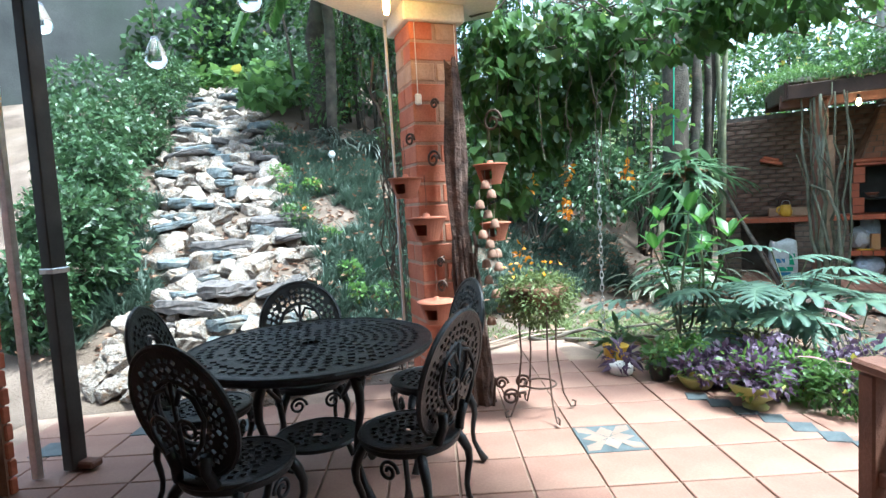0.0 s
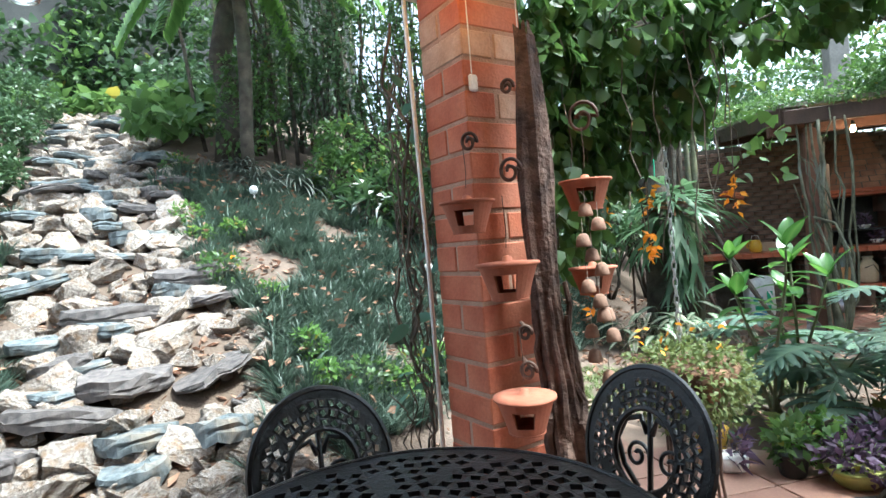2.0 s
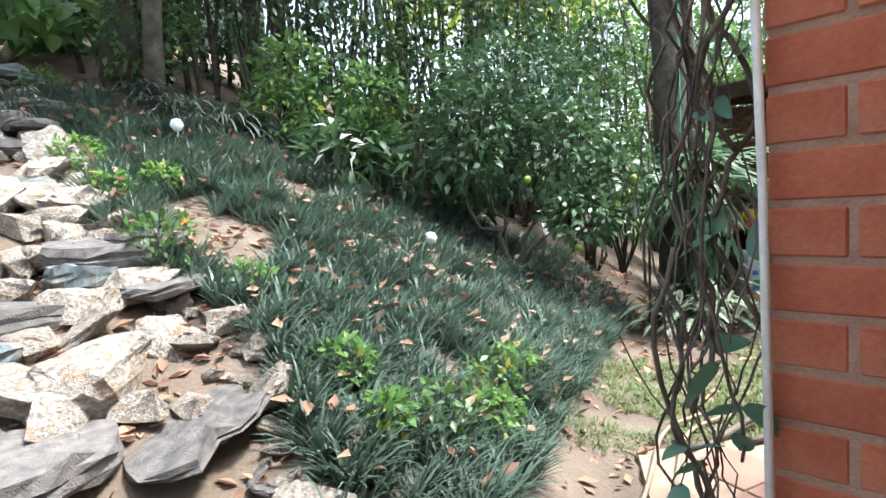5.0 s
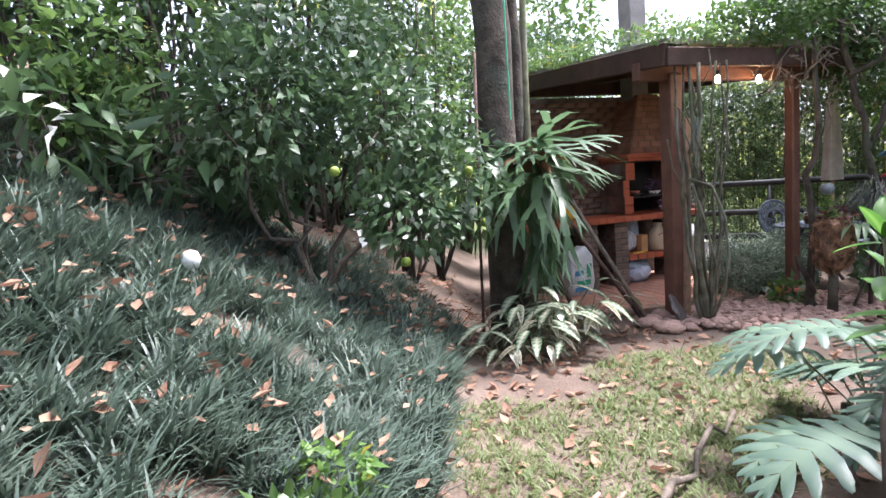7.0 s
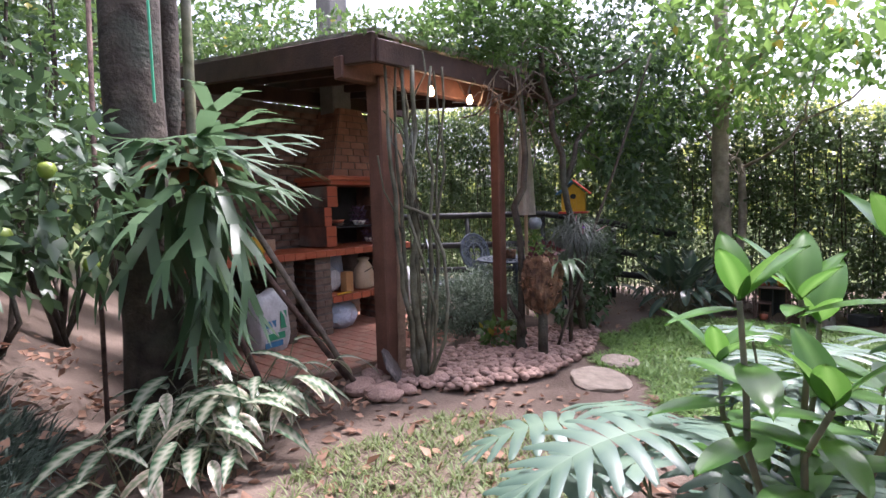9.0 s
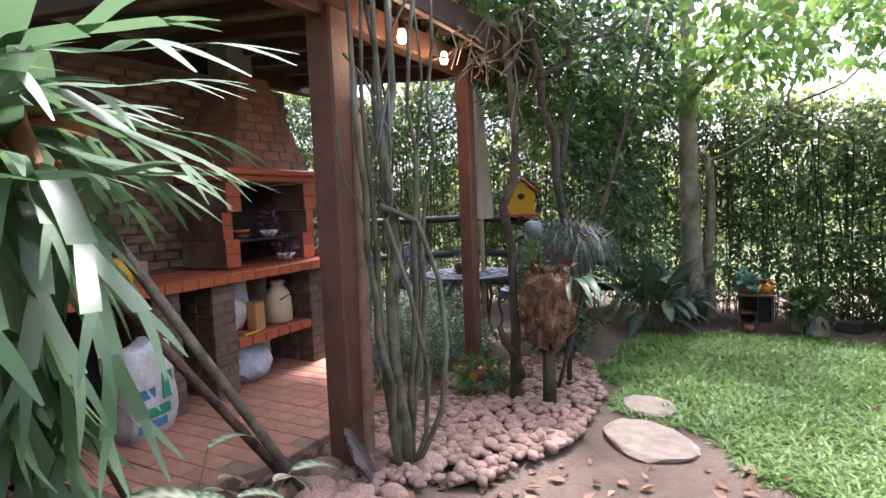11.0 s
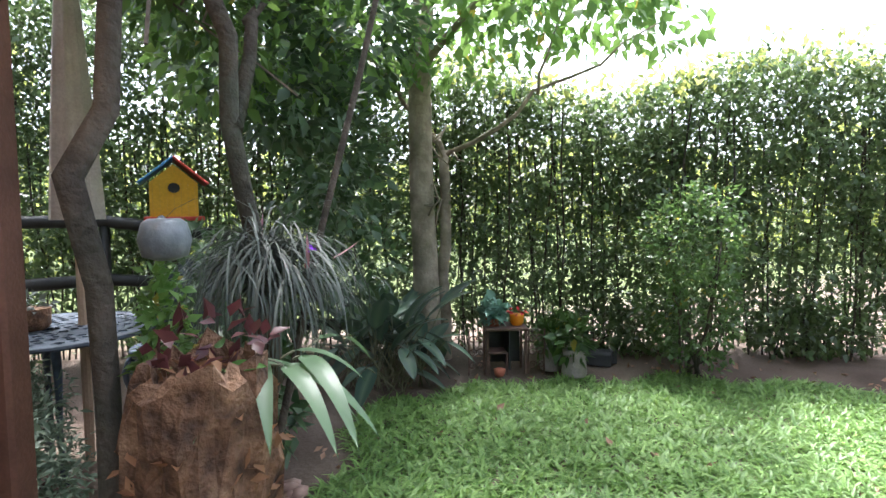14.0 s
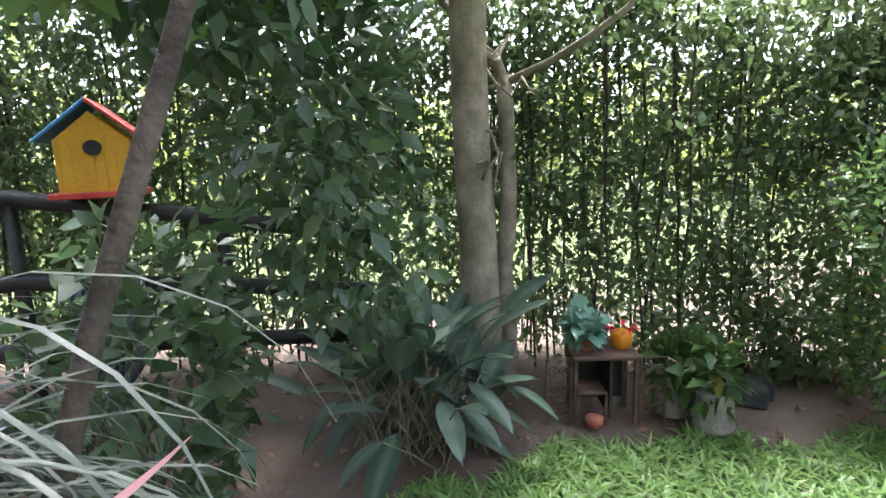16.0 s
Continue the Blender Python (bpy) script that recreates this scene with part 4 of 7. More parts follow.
def lawn_mask(x, y):
    poly = [(5.35, 6.5), (6.3, 6.6), (7.2, 6.2), (7.4, 5.2), (7.0, 3.9), (6.2, 2.7), (5.2, 1.0), (3.6, 1.6), (3.7, 4.6), (4.0, 5.6), (4.6, 6.0)]
    return inside(poly, x + .08 * np.sin(y * 9), y + .08 * np.sin(x * 8))


stuff(tufts(24000, (3.5, 7.6, 1.0, 6.8), lawn_mask, 5, 0.085, M_LAWN, "lawn_grass", 1.0, strap(.45, .075, 2)), "thick bright green lawn grass", "grass")


def weed_mask(x, y):
    n = np.sin(x * 2.2 + 0.5) * np.sin(y * 2.4 + x) + .5 * np.sin(5 * x) * np.sin(6 * y + 1)
    return (((x - 2.0) / 1.9) ** 2 + ((y - 6.75) / 0.85) ** 2 < 1 + .3 * n) & (n > -0.55) & ~inside(TERRACE, x, y)


stuff(tufts(5200, (0.0, 4.3, 5.6, 7.8), weed_mask, 5, 0.06, M_WEED, "sparse_grass", 1.1, WIDEBLADE), "thin yellowish grass on trodden soil", "grass")


def litter(n, box, mask, name, size=0.085):
    x, y = rng.uniform(box[0], box[1], n), rng.uniform(box[2], box[3], n)
    k = mask(x, y)
    x, y = x[k], y[k]
    lift = np.where(bank_mask(x, y), 0.17, 0.012)
    o = scatter(name, CURL, np.stack([x, y, ground_h(x, y) + lift], 1), unit(len(x), .25), size * rng.uniform(.5, 1.3, len(x)), M_DEAD, roll=.35)
    return stuff(o, "dry fallen brown leaves lying on soil and grass", "fallen leaves")


litter(2600, (-4.5, 4.5, 4.2, 10), lambda x, y: ~inside(TERRACE, x, y), "fallen_leaves")
litter(500, (1.6, 4.4, 7.6, 10.5), lambda x, y: x > 0, "fallen_leaves")
litter(60, (4.2, 7.4, 2, 6.4), lawn_mask, "fallen_leaves", .06)
litter(700, (5.8, 9.2, 2.6, 7.2), lambda x, y: ~lawn_mask(x, y), "fallen_leaves", .05)
litter(900, (-2.6, -0.5, 4.5, 7.6), lambda x, y: ~inside(TERRACE, x, y) & ~bank_mask(x, y), "fallen_leaves", .08)


def bush(name, at, blobs, n, size, mat, label, shape=SMALL, stems=0, stem_mat=M_BARK, category="shrub", flat=1.0, group="", stem_r=0.012, out=0.8):
    """A shrub: stems and a crown of many leaves; blobs are given from its foot."""
    e = thing(name, at, label, category, group)
    B = [(at[0] + b[0], at[1] + b[1], at[2] + b[2], *b[3:]) for b in blobs]
    p, d = in_blobs(B, n)
    ax = d * out + unit(n, flat) + np.array((0, 0, -0.15))
    scatter("crown", shape, p, ax, size * rng.uniform(.65, 1.3, n), mat, parent=e)
    if stems:
        for i in range(stems):
            b = B[i % len(B)]
            r = unit(1)[0] * 0.6
            top = (b[0] + r[0] * b[3], b[1] + r[1] * b[4], b[2] + abs(r[2]) * b[5] * .6)
            foot = (at[0] + rng.normal(0, .04), at[1] + rng.normal(0, .04), at[2] - .03)
            o = Geo().tube(wig(foot, top, 6, 0.03), list(np.linspace(stem_r, stem_r * .4, 7)), 6).ob("stem", stem_mat, e, smooth=True)
            o.matrix_parent_inverse = e.matrix_world.inverted()
    return e


# small bright plants dotted along the bank
for x, y, r in ((-2.55, 7.8, .17), (-1.95, 7.55, .14), (-1.75, 6.65, .2), (-1.33, 6.6, .12), (-0.86, 6.0, .15), (-0.42, 5.85, .2), (-0.1, 6.2, .19), (-3.3, 9.2, .2), (-0.15, 6.0, .15), (-2.2, 7.3, .13), (0.15, 6.55, .15), (-0.7, 5.75, .12)):
    z = gz(x, y)
    bush("low_bedding_plant", (x, y, z), [(0, 0, r * .9, r, r, r * .75)], 190, 0.06, M_LEAFB if r < .185 else M_LEAFM, "small fresh green bedding plant on the bank", stems=5, category="plant", group="bedding plants", stem_r=.005, stem_mat=M_STEM)
fl = thing("yellow_flower", (-1.62, 6.6, gz(-1.62, 6.6) + .3), "single yellow marigold bloom on the bank", "flower")
scatter("petals", SMALL, np.tile((-1.62, 6.6, gz(-1.62, 6.6) + .32), (14, 1)), unit(14, .4), .035, M_ORANGE, parent=fl)

# strap-leaved clumps at the top of the bank
LIRIO = strap(0.75, 0.022)
for i, (x, y, s) in enumerate(((-2.2, 9.1, .6), (-1.75, 9.3, .65), (-2.5, 9.4, .5), (-1.4, 9.5, .5), (-2.0, 8.9, .4))):
    e = thing("strap_leaf_clump", (x, y, gz(x, y)), "arching clump of grey-green strap leaves", "plant", "strap leaf clumps")
    a = rng.uniform(0, 6.28, 120)
    scatter("leaves", LIRIO, np.tile((x, y, gz(x, y)), (120, 1)) + rng.normal(0, .05, (120, 3)) * (1, 1, .2), np.stack([np.cos(a), np.sin(a), rng.uniform(.6, 2.2, 120)], 1), s * rng.uniform(.6, 1.2, 120), M_TILL, up=np.tile((0, 0, 1.0), (120, 1)), parent=e)

# bushes left of the stair
for x, y, r, n in ((-3.3, 5.0, .55, 1500), (-3.9, 5.9, .6, 1500), (-4.6, 6.6, .7, 1500), (-3.2, 4.5, .4, 800), (-5.2, 7.4, .8, 1500)):
    bush("leafy_shrub", (x, y, gz(x, y)), [(0, 0, r * .9, r, r * .8, r * .9), (.1, -.1, r * 1.6, r * .7, r * .7, r * .6)], n * 2, .09, M_LEAF, "broad leafy green shrub beside the stone stair", stems=8, group="shrubs by the stair")
bush("heart_leaf_creeper", (-5.8, 12.3, gz(-5.8, 12.3)), [(0, 0, .2, 1.5, .6, .4), (1.3, -.2, .1, .8, .5, .35), (1.9, -1.4, -.1, .5, .7, .25)], 700, .22, M_LEAFM, "heart-leaved creeper at the head of the stair", shape=LOBED, category="plant", flat=.6)
bush("heart_leaf_creeper", (-7.6, 12.3, gz(-7.6, 12.3)), [(0, 0, .3, 1.2, .6, .5)], 250, .22, M_LEAFM, "heart-leaved creeper against the dark wall", shape=LOBED, category="plant", flat=.6)
bush("heart_leaf_creeper", (-4.2, 11.0, gz(-4.2, 11.0)), [(0, 0, .12, .7, .7, .25), (.5, -1.2, .0, .45, .7, .22), (.9, -2.2, -.25, .35, .5, .2)], 620, .17, M_LEAFM, "heart-leaved creeper trailing down beside the stone stair", shape=LOBED, category="plant", flat=.6)
for x, y, r in ((-6.6, 10.7, .7), (-5.9, 9.4, .6), (-5.2, 8.2, .5)):
    bush("leafy_shrub", (x, y, gz(x, y)), [(0, 0, r * .8, r, r * .8, r * .8)], 2200, .09, M_LEAF, "broad leafy green shrub beside the stone stair", stems=8, group="shrubs by the stair")
bush("climbing_vine", (-6.6, 13.2, 5.0), [(0, 0, .5, .9, .3, .9), (1.8, .5, 1.0, .9, .3, 1.0), (3.2, 1.1, .7, .8, .3, .9), (-1.5, -.6, .6, .9, .3, 1.0), (.6, -.2, -.2, 1.2, .35, .8), (2.4, .4, -.1, 1.0, .35, .8), (.5, .2, 1.9, 1.6, .3, .8)], 3200, .17, M_LEAF, "dark climbing vine on the garden wall", shape=LOBED, category="vine")

# thicket behind the bank: slender stems and leaf masses
THK = [(-2.6, 10.4), (-1.5, 10.2), (-0.6, 9.9), (0.2, 10.0), (1.0, 10.3), (1.9, 10.9), (2.9, 11.6), (4.0, 12.3), (2.6, 10.2), (3.4, 10.8), (5.2, 11.6), (6.4, 11.4)]
for i, (x, y) in enumerate(THK):
    z = gz(x, y)
    dense = M_LEAF if i % 3 else M_LEAFM
    bush("thicket_shrub", (x, y, z), [(.2, .1, 1.35, .7, .5, .5), (-.2, .2, 2.4, .85, .6, .8), (.1, .3, 3.4, .8, .6, .7)], 2300, .10, dense, "dense dark shrub in the thicket behind the bank", stems=10, stem_r=.022, group="thicket shrubs")
for i in range(90):
    x = rng.uniform(-3.5, 5.0)
    y = 10.2 + max(0, x) * .55 + rng.uniform(0, 1.6)
    z = gz(x, y)
    e = thing("bamboo_cane", (x, y, z), "slender dark upright cane in the thicket", "cane", "thicket canes")
    top = (x + rng.normal(0, .35), y + rng.normal(0, .3), z + rng.uniform(3.5, 5.2))
    o = Geo().tube(wig((x, y, z - .05), top, 6, .05), list(np.linspace(.03, .012, 7) * rng.uniform(.6, 1.4)), 6).ob("cane", M_BARK if i % 3 else M_STEM, e, smooth=True)
    o.matrix_parent_inverse = e.matrix_world.inverted()
bush("lance_leaf_shrub", (-0.6, 9.0, gz(-0.6, 9.0)), [(0, 0, .4, .6, .3, .35), (.7, .1, .2, .6, .35, .35), (1.4, .3, .1, .5, .4, .35)], 520, .24, M_LEAF, "low shrub of long dark lance leaves", shape=NARROW, stems=9)
bush("pale_leaf_shrub", (-0.75, 8.8, gz(-0.75, 8.8)), [(0, 0, .45, .25, .2, .25)], 9, .2, M_WHITEFL, "shrub with a few bleached pale leaves", shape=NARROW, stems=3)
for x, y, h, s in ((-1.2, 9.4, .9, 1), (-0.4, 9.3, 1.0, 1), (-2.6, 9.9, 1.3, 1.2)):
    bush("glossy_shrub", (x, y, gz(x, y)), [(0, 0, h * .5, .45 * s, .4 * s, h * .45), (.1, 0, h, .4 * s, .35 * s, .35)], 1100, .095, M_LEAFM, "glossy mid-green shrub at the head of the bank", stems=7)
for x, y, r, lean in ((-2.9, 10.0, .2, .1), (-1.2, 11.0, .12, -.2), (0.3, 10.8, .09, .15)):
    e = thing("tree_trunk", (x, y, gz(x, y)), "dark mossy tree trunk behind the bank", "tree", "thicket trees")
    o = Geo().tube(wig((x, y, gz(x, y) - .1), (x + lean, y + .2, 6.5), 7, .04), list(np.linspace(r, r * .6, 8)), 12).ob("trunk", M_BARK, e, smooth=True)
    o.matrix_parent_inverse = e.matrix_world.inverted()


def frond(base, tip, n, leaf, e, mat=M_PALM):
    pts = wig(base, tip, 8, .02, -(Vector(tip) - Vector(base)).length * .12)
    o = Geo().tube(pts, list(np.linspace(.014, .004, 9)), 5).ob("rachis", M_STEM, e)
    o.matrix_parent_inverse = e.matrix_world.inverted()
    P, A = [], []
    d0 = (Vector(tip) - Vector(base)).normalized()
    side = d0.cross(Vector((0, 0, 1))).normalized()
    for i in range(n):
        t = .15 + .85 * i / n
        p = pts[int(t * 7.99)].lerp(pts[min(8, int(t * 7.99) + 1)], (t * 7.99) % 1)
        for s in (-1, 1):
            P.append(p)
            A.append(side * s + d0 * .55 + Vector((0, 0, -.35)))
    scatter("leaflets", NARROW, P, A, leaf * (1 - .45 * np.abs(np.linspace(-.6, 1, len(P)))), mat, parent=e, roll=.15)


pt = thing("palm", (-2.4, 9.2, gz(-2.4, 9.2)), "palm with feathery fronds arching over the bank", "palm")
o = Geo().tube(wig((-2.4, 9.4, gz(-2.4, 9.4) - .1), (-2.2, 9.2, 6.3), 6, .03), [.09] * 7, 10).ob("trunk", M_BARK, pt, smooth=True)
o.matrix_parent_inverse = pt.matrix_world.inverted()
for a in range(0, 360, 40):
    frond((-2.2, 9.2, 6.25), (-2.0 + 1.6 * math.cos(radians(a)), 9.0 + 1.6 * math.sin(radians(a)), 4.55 + .5 * math.sin(a)), 50, .5, pt)
for x, y in ((3.2, 12.6), (1.6, 12.4)):
    pt = thing("palm", (x, y, gz(x, y)), "slender palm in the thicket", "palm")
    o = Geo().tube(wig((x, y, gz(x, y) - .1), (x + .2, y, 5.0), 6, .03), [.07] * 7, 8).ob("trunk", M_BARK, pt, smooth=True)
    o.matrix_parent_inverse = pt.matrix_world.inverted()
    for a in range(10, 370, 45):
        frond((x + .2, y, 4.9), (x + .2 + 1.6 * math.cos(radians(a)), y + 1.6 * math.sin(radians(a)), 4.5), 30, .42, pt, M_LEAFY)

for x, y, r in ((3.15, 9.15, .05), (3.35, 9.3, .06), (3.5, 9.15, .045), (3.3, 9.5, .05), (3.6, 9.45, .04)):
    e = thing("bamboo_cane", (x, y, gz(x, y)), "thick dark bamboo cane beside the kiosk", "cane", "canes by the kiosk")
    o = Geo().tube(wig((x, y, gz(x, y) - .05), (x + rng.normal(0, .25), y + rng.normal(.1, .1), 6), 8, .02), list(np.linspace(r, r * .7, 9)), 9).ob("cane", M_STEM if r < .05 else M_BARK, e, smooth=True)
    o.matrix_parent_inverse = e.matrix_world.inverted()

# undergrowth that covers the soil behind the thicket
for x, y, w in ((-3.4, 11.2, .9), (-2.2, 11.3, .9), (-1.0, 11.2, .9), (0.2, 11.3, .9), (1.4, 11.6, .9), (2.4, 12.0, .9), (-4.6, 11.9, .9), (-0.3, 10.5, .6), (0.9, 10.7, .6)):
    bush("undergrowth_shrub", (x, y, gz(x, y)), [(0, 0, .3, w, .5, .4), (.2, .1, .75, w * .7, .4, .4)], 1100, .12, M_LEAF, "low dark undergrowth shrub behind the thicket", stems=5, group="undergrowth")

# citrus tree with fruit
ci = (0.95, 8.75, gz(0.95, 8.75))
ct_tree = thing("citrus_tree", ci, "small citrus tree with green fruit and dark glossy leaves", "tree")
g = Geo()
for q in ((0.75, 8.7, 1.7), (1.5, 8.6, 1.9), (1.1, 9.1, 2.2), (1.9, 8.5, 1.6), (0.4, 8.9, 2.0)):
    g.tube(wig((ci[0], ci[1], ci[2] - .05), q, 7, .05), list(np.linspace(.026, .008, 8)), 7)
o = g.ob("trunk", M_BARK, ct_tree, smooth=True)
o.matrix_parent_inverse = ct_tree.matrix_world.inverted()
p, d = in_blobs([(0.7, 8.9, 2.1, .7, .6, .6), (1.5, 8.6, 1.9, .6, .5, .6), (1.2, 9.1, 2.7, .8, .6, .5), (1.95, 8.35, 1.5, .45, .45, .5), (1.5, 8.2, 1.25, .4, .35, .3)], 4200)
scatter("crown", SMALL, p, d + unit(4200) + (0, 0, -.4), .1 * rng.uniform(.7, 1.3, 4200), M_LEAF, parent=ct_tree)
for q in ((1.35, 8.05, .95), (1.9, 8.0, 1.55), (1.75, 8.05, 1.3), (0.95, 8.2, 1.6), (2.1, 8.1, 1.15)):
    o = Geo().lathe([(0, -.035), (.025, -.028), (.036, 0), (.026, .026), (0, .034)], q, 12).ob("fruit", M_FRUIT, ct_tree, "green unripe fruit", True)
    o.matrix_parent_inverse = ct_tree.matrix_world.inverted()
q = unit(26) * (.35, .25, .2) + (1.35, 8.1, 1.25)
scatter("blossom", LOBED, q, unit(26), .05, M_WHITEFL, parent=ct_tree)

# big dark trunk with staghorn fern, calathea at its foot
TK = (2.85, 8.75)
tk = thing("shade_tree", (*TK, 0), "big dark rough-barked tree trunk carrying a staghorn fern", "tree")
o = Geo().tube(wig((*TK, -.1), (TK[0] + .1, TK[1] + .25, 6.5), 9, .02), [.22, .18, .17, .17, .17, .165, .16, .16, .155, .15], 14).tube(wig((TK[0] + .2, TK[1] + .1, 1.4), (TK[0] + .55, TK[1] + .2, 6), 7, .04), .06, 8).ob("trunk", M_BARK, tk, smooth=True)
o.matrix_parent_inverse = tk.matrix_world.inverted()
p, d = in_blobs([(2.2, 8.9, 6.2, 1.2, 1.0, .5), (1.2, 9.9, 5.6, 1.2, 1.0, .6)], 1200)
scatter("crown", SMALL, p, d + unit(1200), .14 * rng.uniform(.7, 1.3, 1200), M_LEAF, parent=tk)
o = Geo().tube([(TK[0] - .05, TK[1] - .2, 2.0), (TK[0] + .02, TK[1] - .12, 4.0)], .008, 5).ob("green_cord", M_GREENP, tk, "thin green cord")
o.matrix_parent_inverse = tk.matrix_world.inverted()
SF = (2.88, 8.38, 1.62)
sf = thing("staghorn_fern", SF, "staghorn fern with drooping forked fronds mounted on the trunk", "fern")


def forked(n=6):
    """A hanging frond that splits into fingers."""
    V, F = [], []
    w0 = .055

    def run(x0, y0, z0, ang, ln, w, depth):
        k = len(V)
        m = 4
        for i in range(m + 1):
            t = i / m
            y = y0 + ln * t * math.cos(ang)
            x = x0 + ln * t * math.sin(ang)
            z = z0 - .8 * y * y + .05 * math.sin(9 * y + 3 * x)
            ww = w * (1 - .25 * t if depth < 2 else 1 - .85 * t * t) * (1 + .45 * (depth < 2) * t) * (.3 + .7 * min(1, t * 2.2) if depth == 0 else 1)
            V.extend([(x - ww, y, z), (x + ww, y, z)])
        for i in range(m):
            a = k + 2 * i
            F.extend([(a, a + 1, a + 3), (a, a + 3, a + 2)])
        if depth < 2:
            for s in ((-.34, .3) if depth else (-.3, .34)):
                run(x, y, z0, ang + s, ln * .6, w * .66, depth + 1)

    run(0, 0, 0, 0, .5, w0, 0)
    return np.array(V), np.array(F), None


FORK = forked()
a = rng.uniform(0, 6.28, 46)
scatter("fronds", FORK, np.tile(SF, (46, 1)) + rng.normal(0, .1, (46, 3)), np.stack([np.cos(a), np.sin(a), rng.uniform(-.4, 1.1, 46)], 1), rng.uniform(.5, .82, 46), M_STAG, up=np.tile((0, 0, 1.0), (46, 1)) + rng.normal(0, .2, (46, 3)), parent=sf)
a = rng.uniform(0, 6.28, 18)
scatter("hanging_fronds", FORK, np.tile((2.88, 8.32, 1.4), (18, 1)) + rng.normal(0, .13, (18, 3)), np.stack([np.cos(a) * .5, np.sin(a) * .5, np.full(18, -1.0)], 1), rng.uniform(.5, .8, 18), M_STAG, up=np.stack([np.cos(a), np.sin(a), np.full(18, .4)], 1), parent=sf)
a = rng.uniform(0, 6.28, 9)
scatter("shield_fronds", big_leaf(.4, .35, 6, .2, .03), np.tile(SF, (9, 1)), np.stack([np.cos(a), np.sin(a), rng.uniform(-.4, .8, 9)], 1), .3, M_BROWNLEAF, parent=sf)
CALA = big_leaf(.15, .6, 14, .12, .0, 0, 1, 1.0, .8)


def rosette(name, at, shape, n, size, mat, label, rise=(0.3, 1.4), stalk=0.25, category="plant", spread=0.05, stem_mat=M_STEM, group="", lift=.35):
    """Leaves on stalks from one foot."""
    e = thing(name, at, label, category, group)
    g = Geo()
    P, A, U = [], [], []
    for i in range(n):
        a = rng.uniform(0, 6.28)
        up = rng.uniform(*rise)
        d = Vector((math.cos(a), math.sin(a), up)).normalized()
        b = Vector(at) + Vector((rng.normal(0, spread), rng.normal(0, spread), 0))
        L = stalk * rng.uniform(.5, 1.3)
        t = b + d * L
        o = Geo().tube([b, b + d * L * .5 + Vector((0, 0, .04 * L)), t], size * .012, 5).ob("stalk", stem_mat, e)
        o.matrix_parent_inverse = e.matrix_world.inverted()
        P.append(t)
        A.append((d.x, d.y, d.z * lift))
        U.append((-d.x * .5, -d.y * .5, 1))
    scatter("leaves", shape, P, A, size * rng.uniform(.7, 1.2, n), mat, up=U, parent=e)
    return e


for at, n, h in (((2.55, 8.12, 0), 30, .36), ((3.0, 8.2, 0), 30, .44), ((2.25, 8.2, 0), 12, .26)):
    rosette("prayer_plant", at, CALA, int(n * 1.3), .29, M_CALA, "prayer plant with striped green and cream leaves", (0.7, 3.2), h, spread=.12, lift=.12, group="prayer plants")
    rosette("cream_prayer_plant", (at[0] + .08, at[1] - .05, 0), CALA, n // 2, .27, M_CREAMLEAF, "prayer plant with cream and pink blotched leaves", (0.5, 2.6), h, spread=.12, lift=.0, group="prayer plants")

# philodendron, ginger and monstera by the path
PHILO = pinnate(.44, 9, .3, .45, .74)
MONST = pinnate(.52, 7, .52, .4, .85, .14)
rosette("philodendron", (2.82, 5.42, 0), PHILO, 22, .46, M_PHILO, "large philodendron with deeply cut grey-green leaves", (0.9, 3.2), .78, spread=.16, lift=.1)
rosette("monstera", (2.56, 5.66, 0), MONST, 15, .44, M_PHILO, "monstera with broad split grey-green leaves", (0.5, 2.4), .62, spread=.12, lift=.0)
rosette("monstera", (3.25, 4.95, 0), MONST, 12, .42, M_PHILO, "monstera with glossy split leaves", (0.9, 2.8), .6, spread=.1, lift=.1)
GING = big_leaf(.19, .28, 10, .14, 0, 0, 0, 1.0, .85)
ge = thing("ginger_plant", (2.3, 5.45, 0), "ginger plant with upright glossy bright green leaves", "plant")
P, A, U = [], [], []
for i, (tx, ty, tz) in enumerate(((2.12, 5.58, 1.12), (2.42, 5.42, 1.08), (2.28, 5.22, 1.2), (2.6, 5.35, .98), (2.05, 5.4, .9), (2.5, 5.62, .86))):
    b = Vector((2.34 + rng.normal(0, .06), 5.42 + rng.normal(0, .06), 0))
    t = Vector((tx, ty, tz))
    o = Geo().tube(wig(b, t, 6, .015), list(np.linspace(.013, .007, 7)), 7).ob("stalk", M_STEM, ge, smooth=True)
    o.matrix_parent_inverse = ge.matrix_world.inverted()
    for k in range(11):
        top = k > 6
        a = k * 2.4 + i
        P.append(b.lerp(t, 1.0 if top else .62 + .06 * k))
        A.append((math.cos(a), math.sin(a), rng.uniform(1.2, 2.6) if top else rng.uniform(.0, .5)))
        U.append((-math.cos(a) * .7, -math.sin(a) * .7, 1))
scatter("leaves", GING, P, A, rng.uniform(.17, .27, len(P)), M_GINGER, up=U, parent=ge)

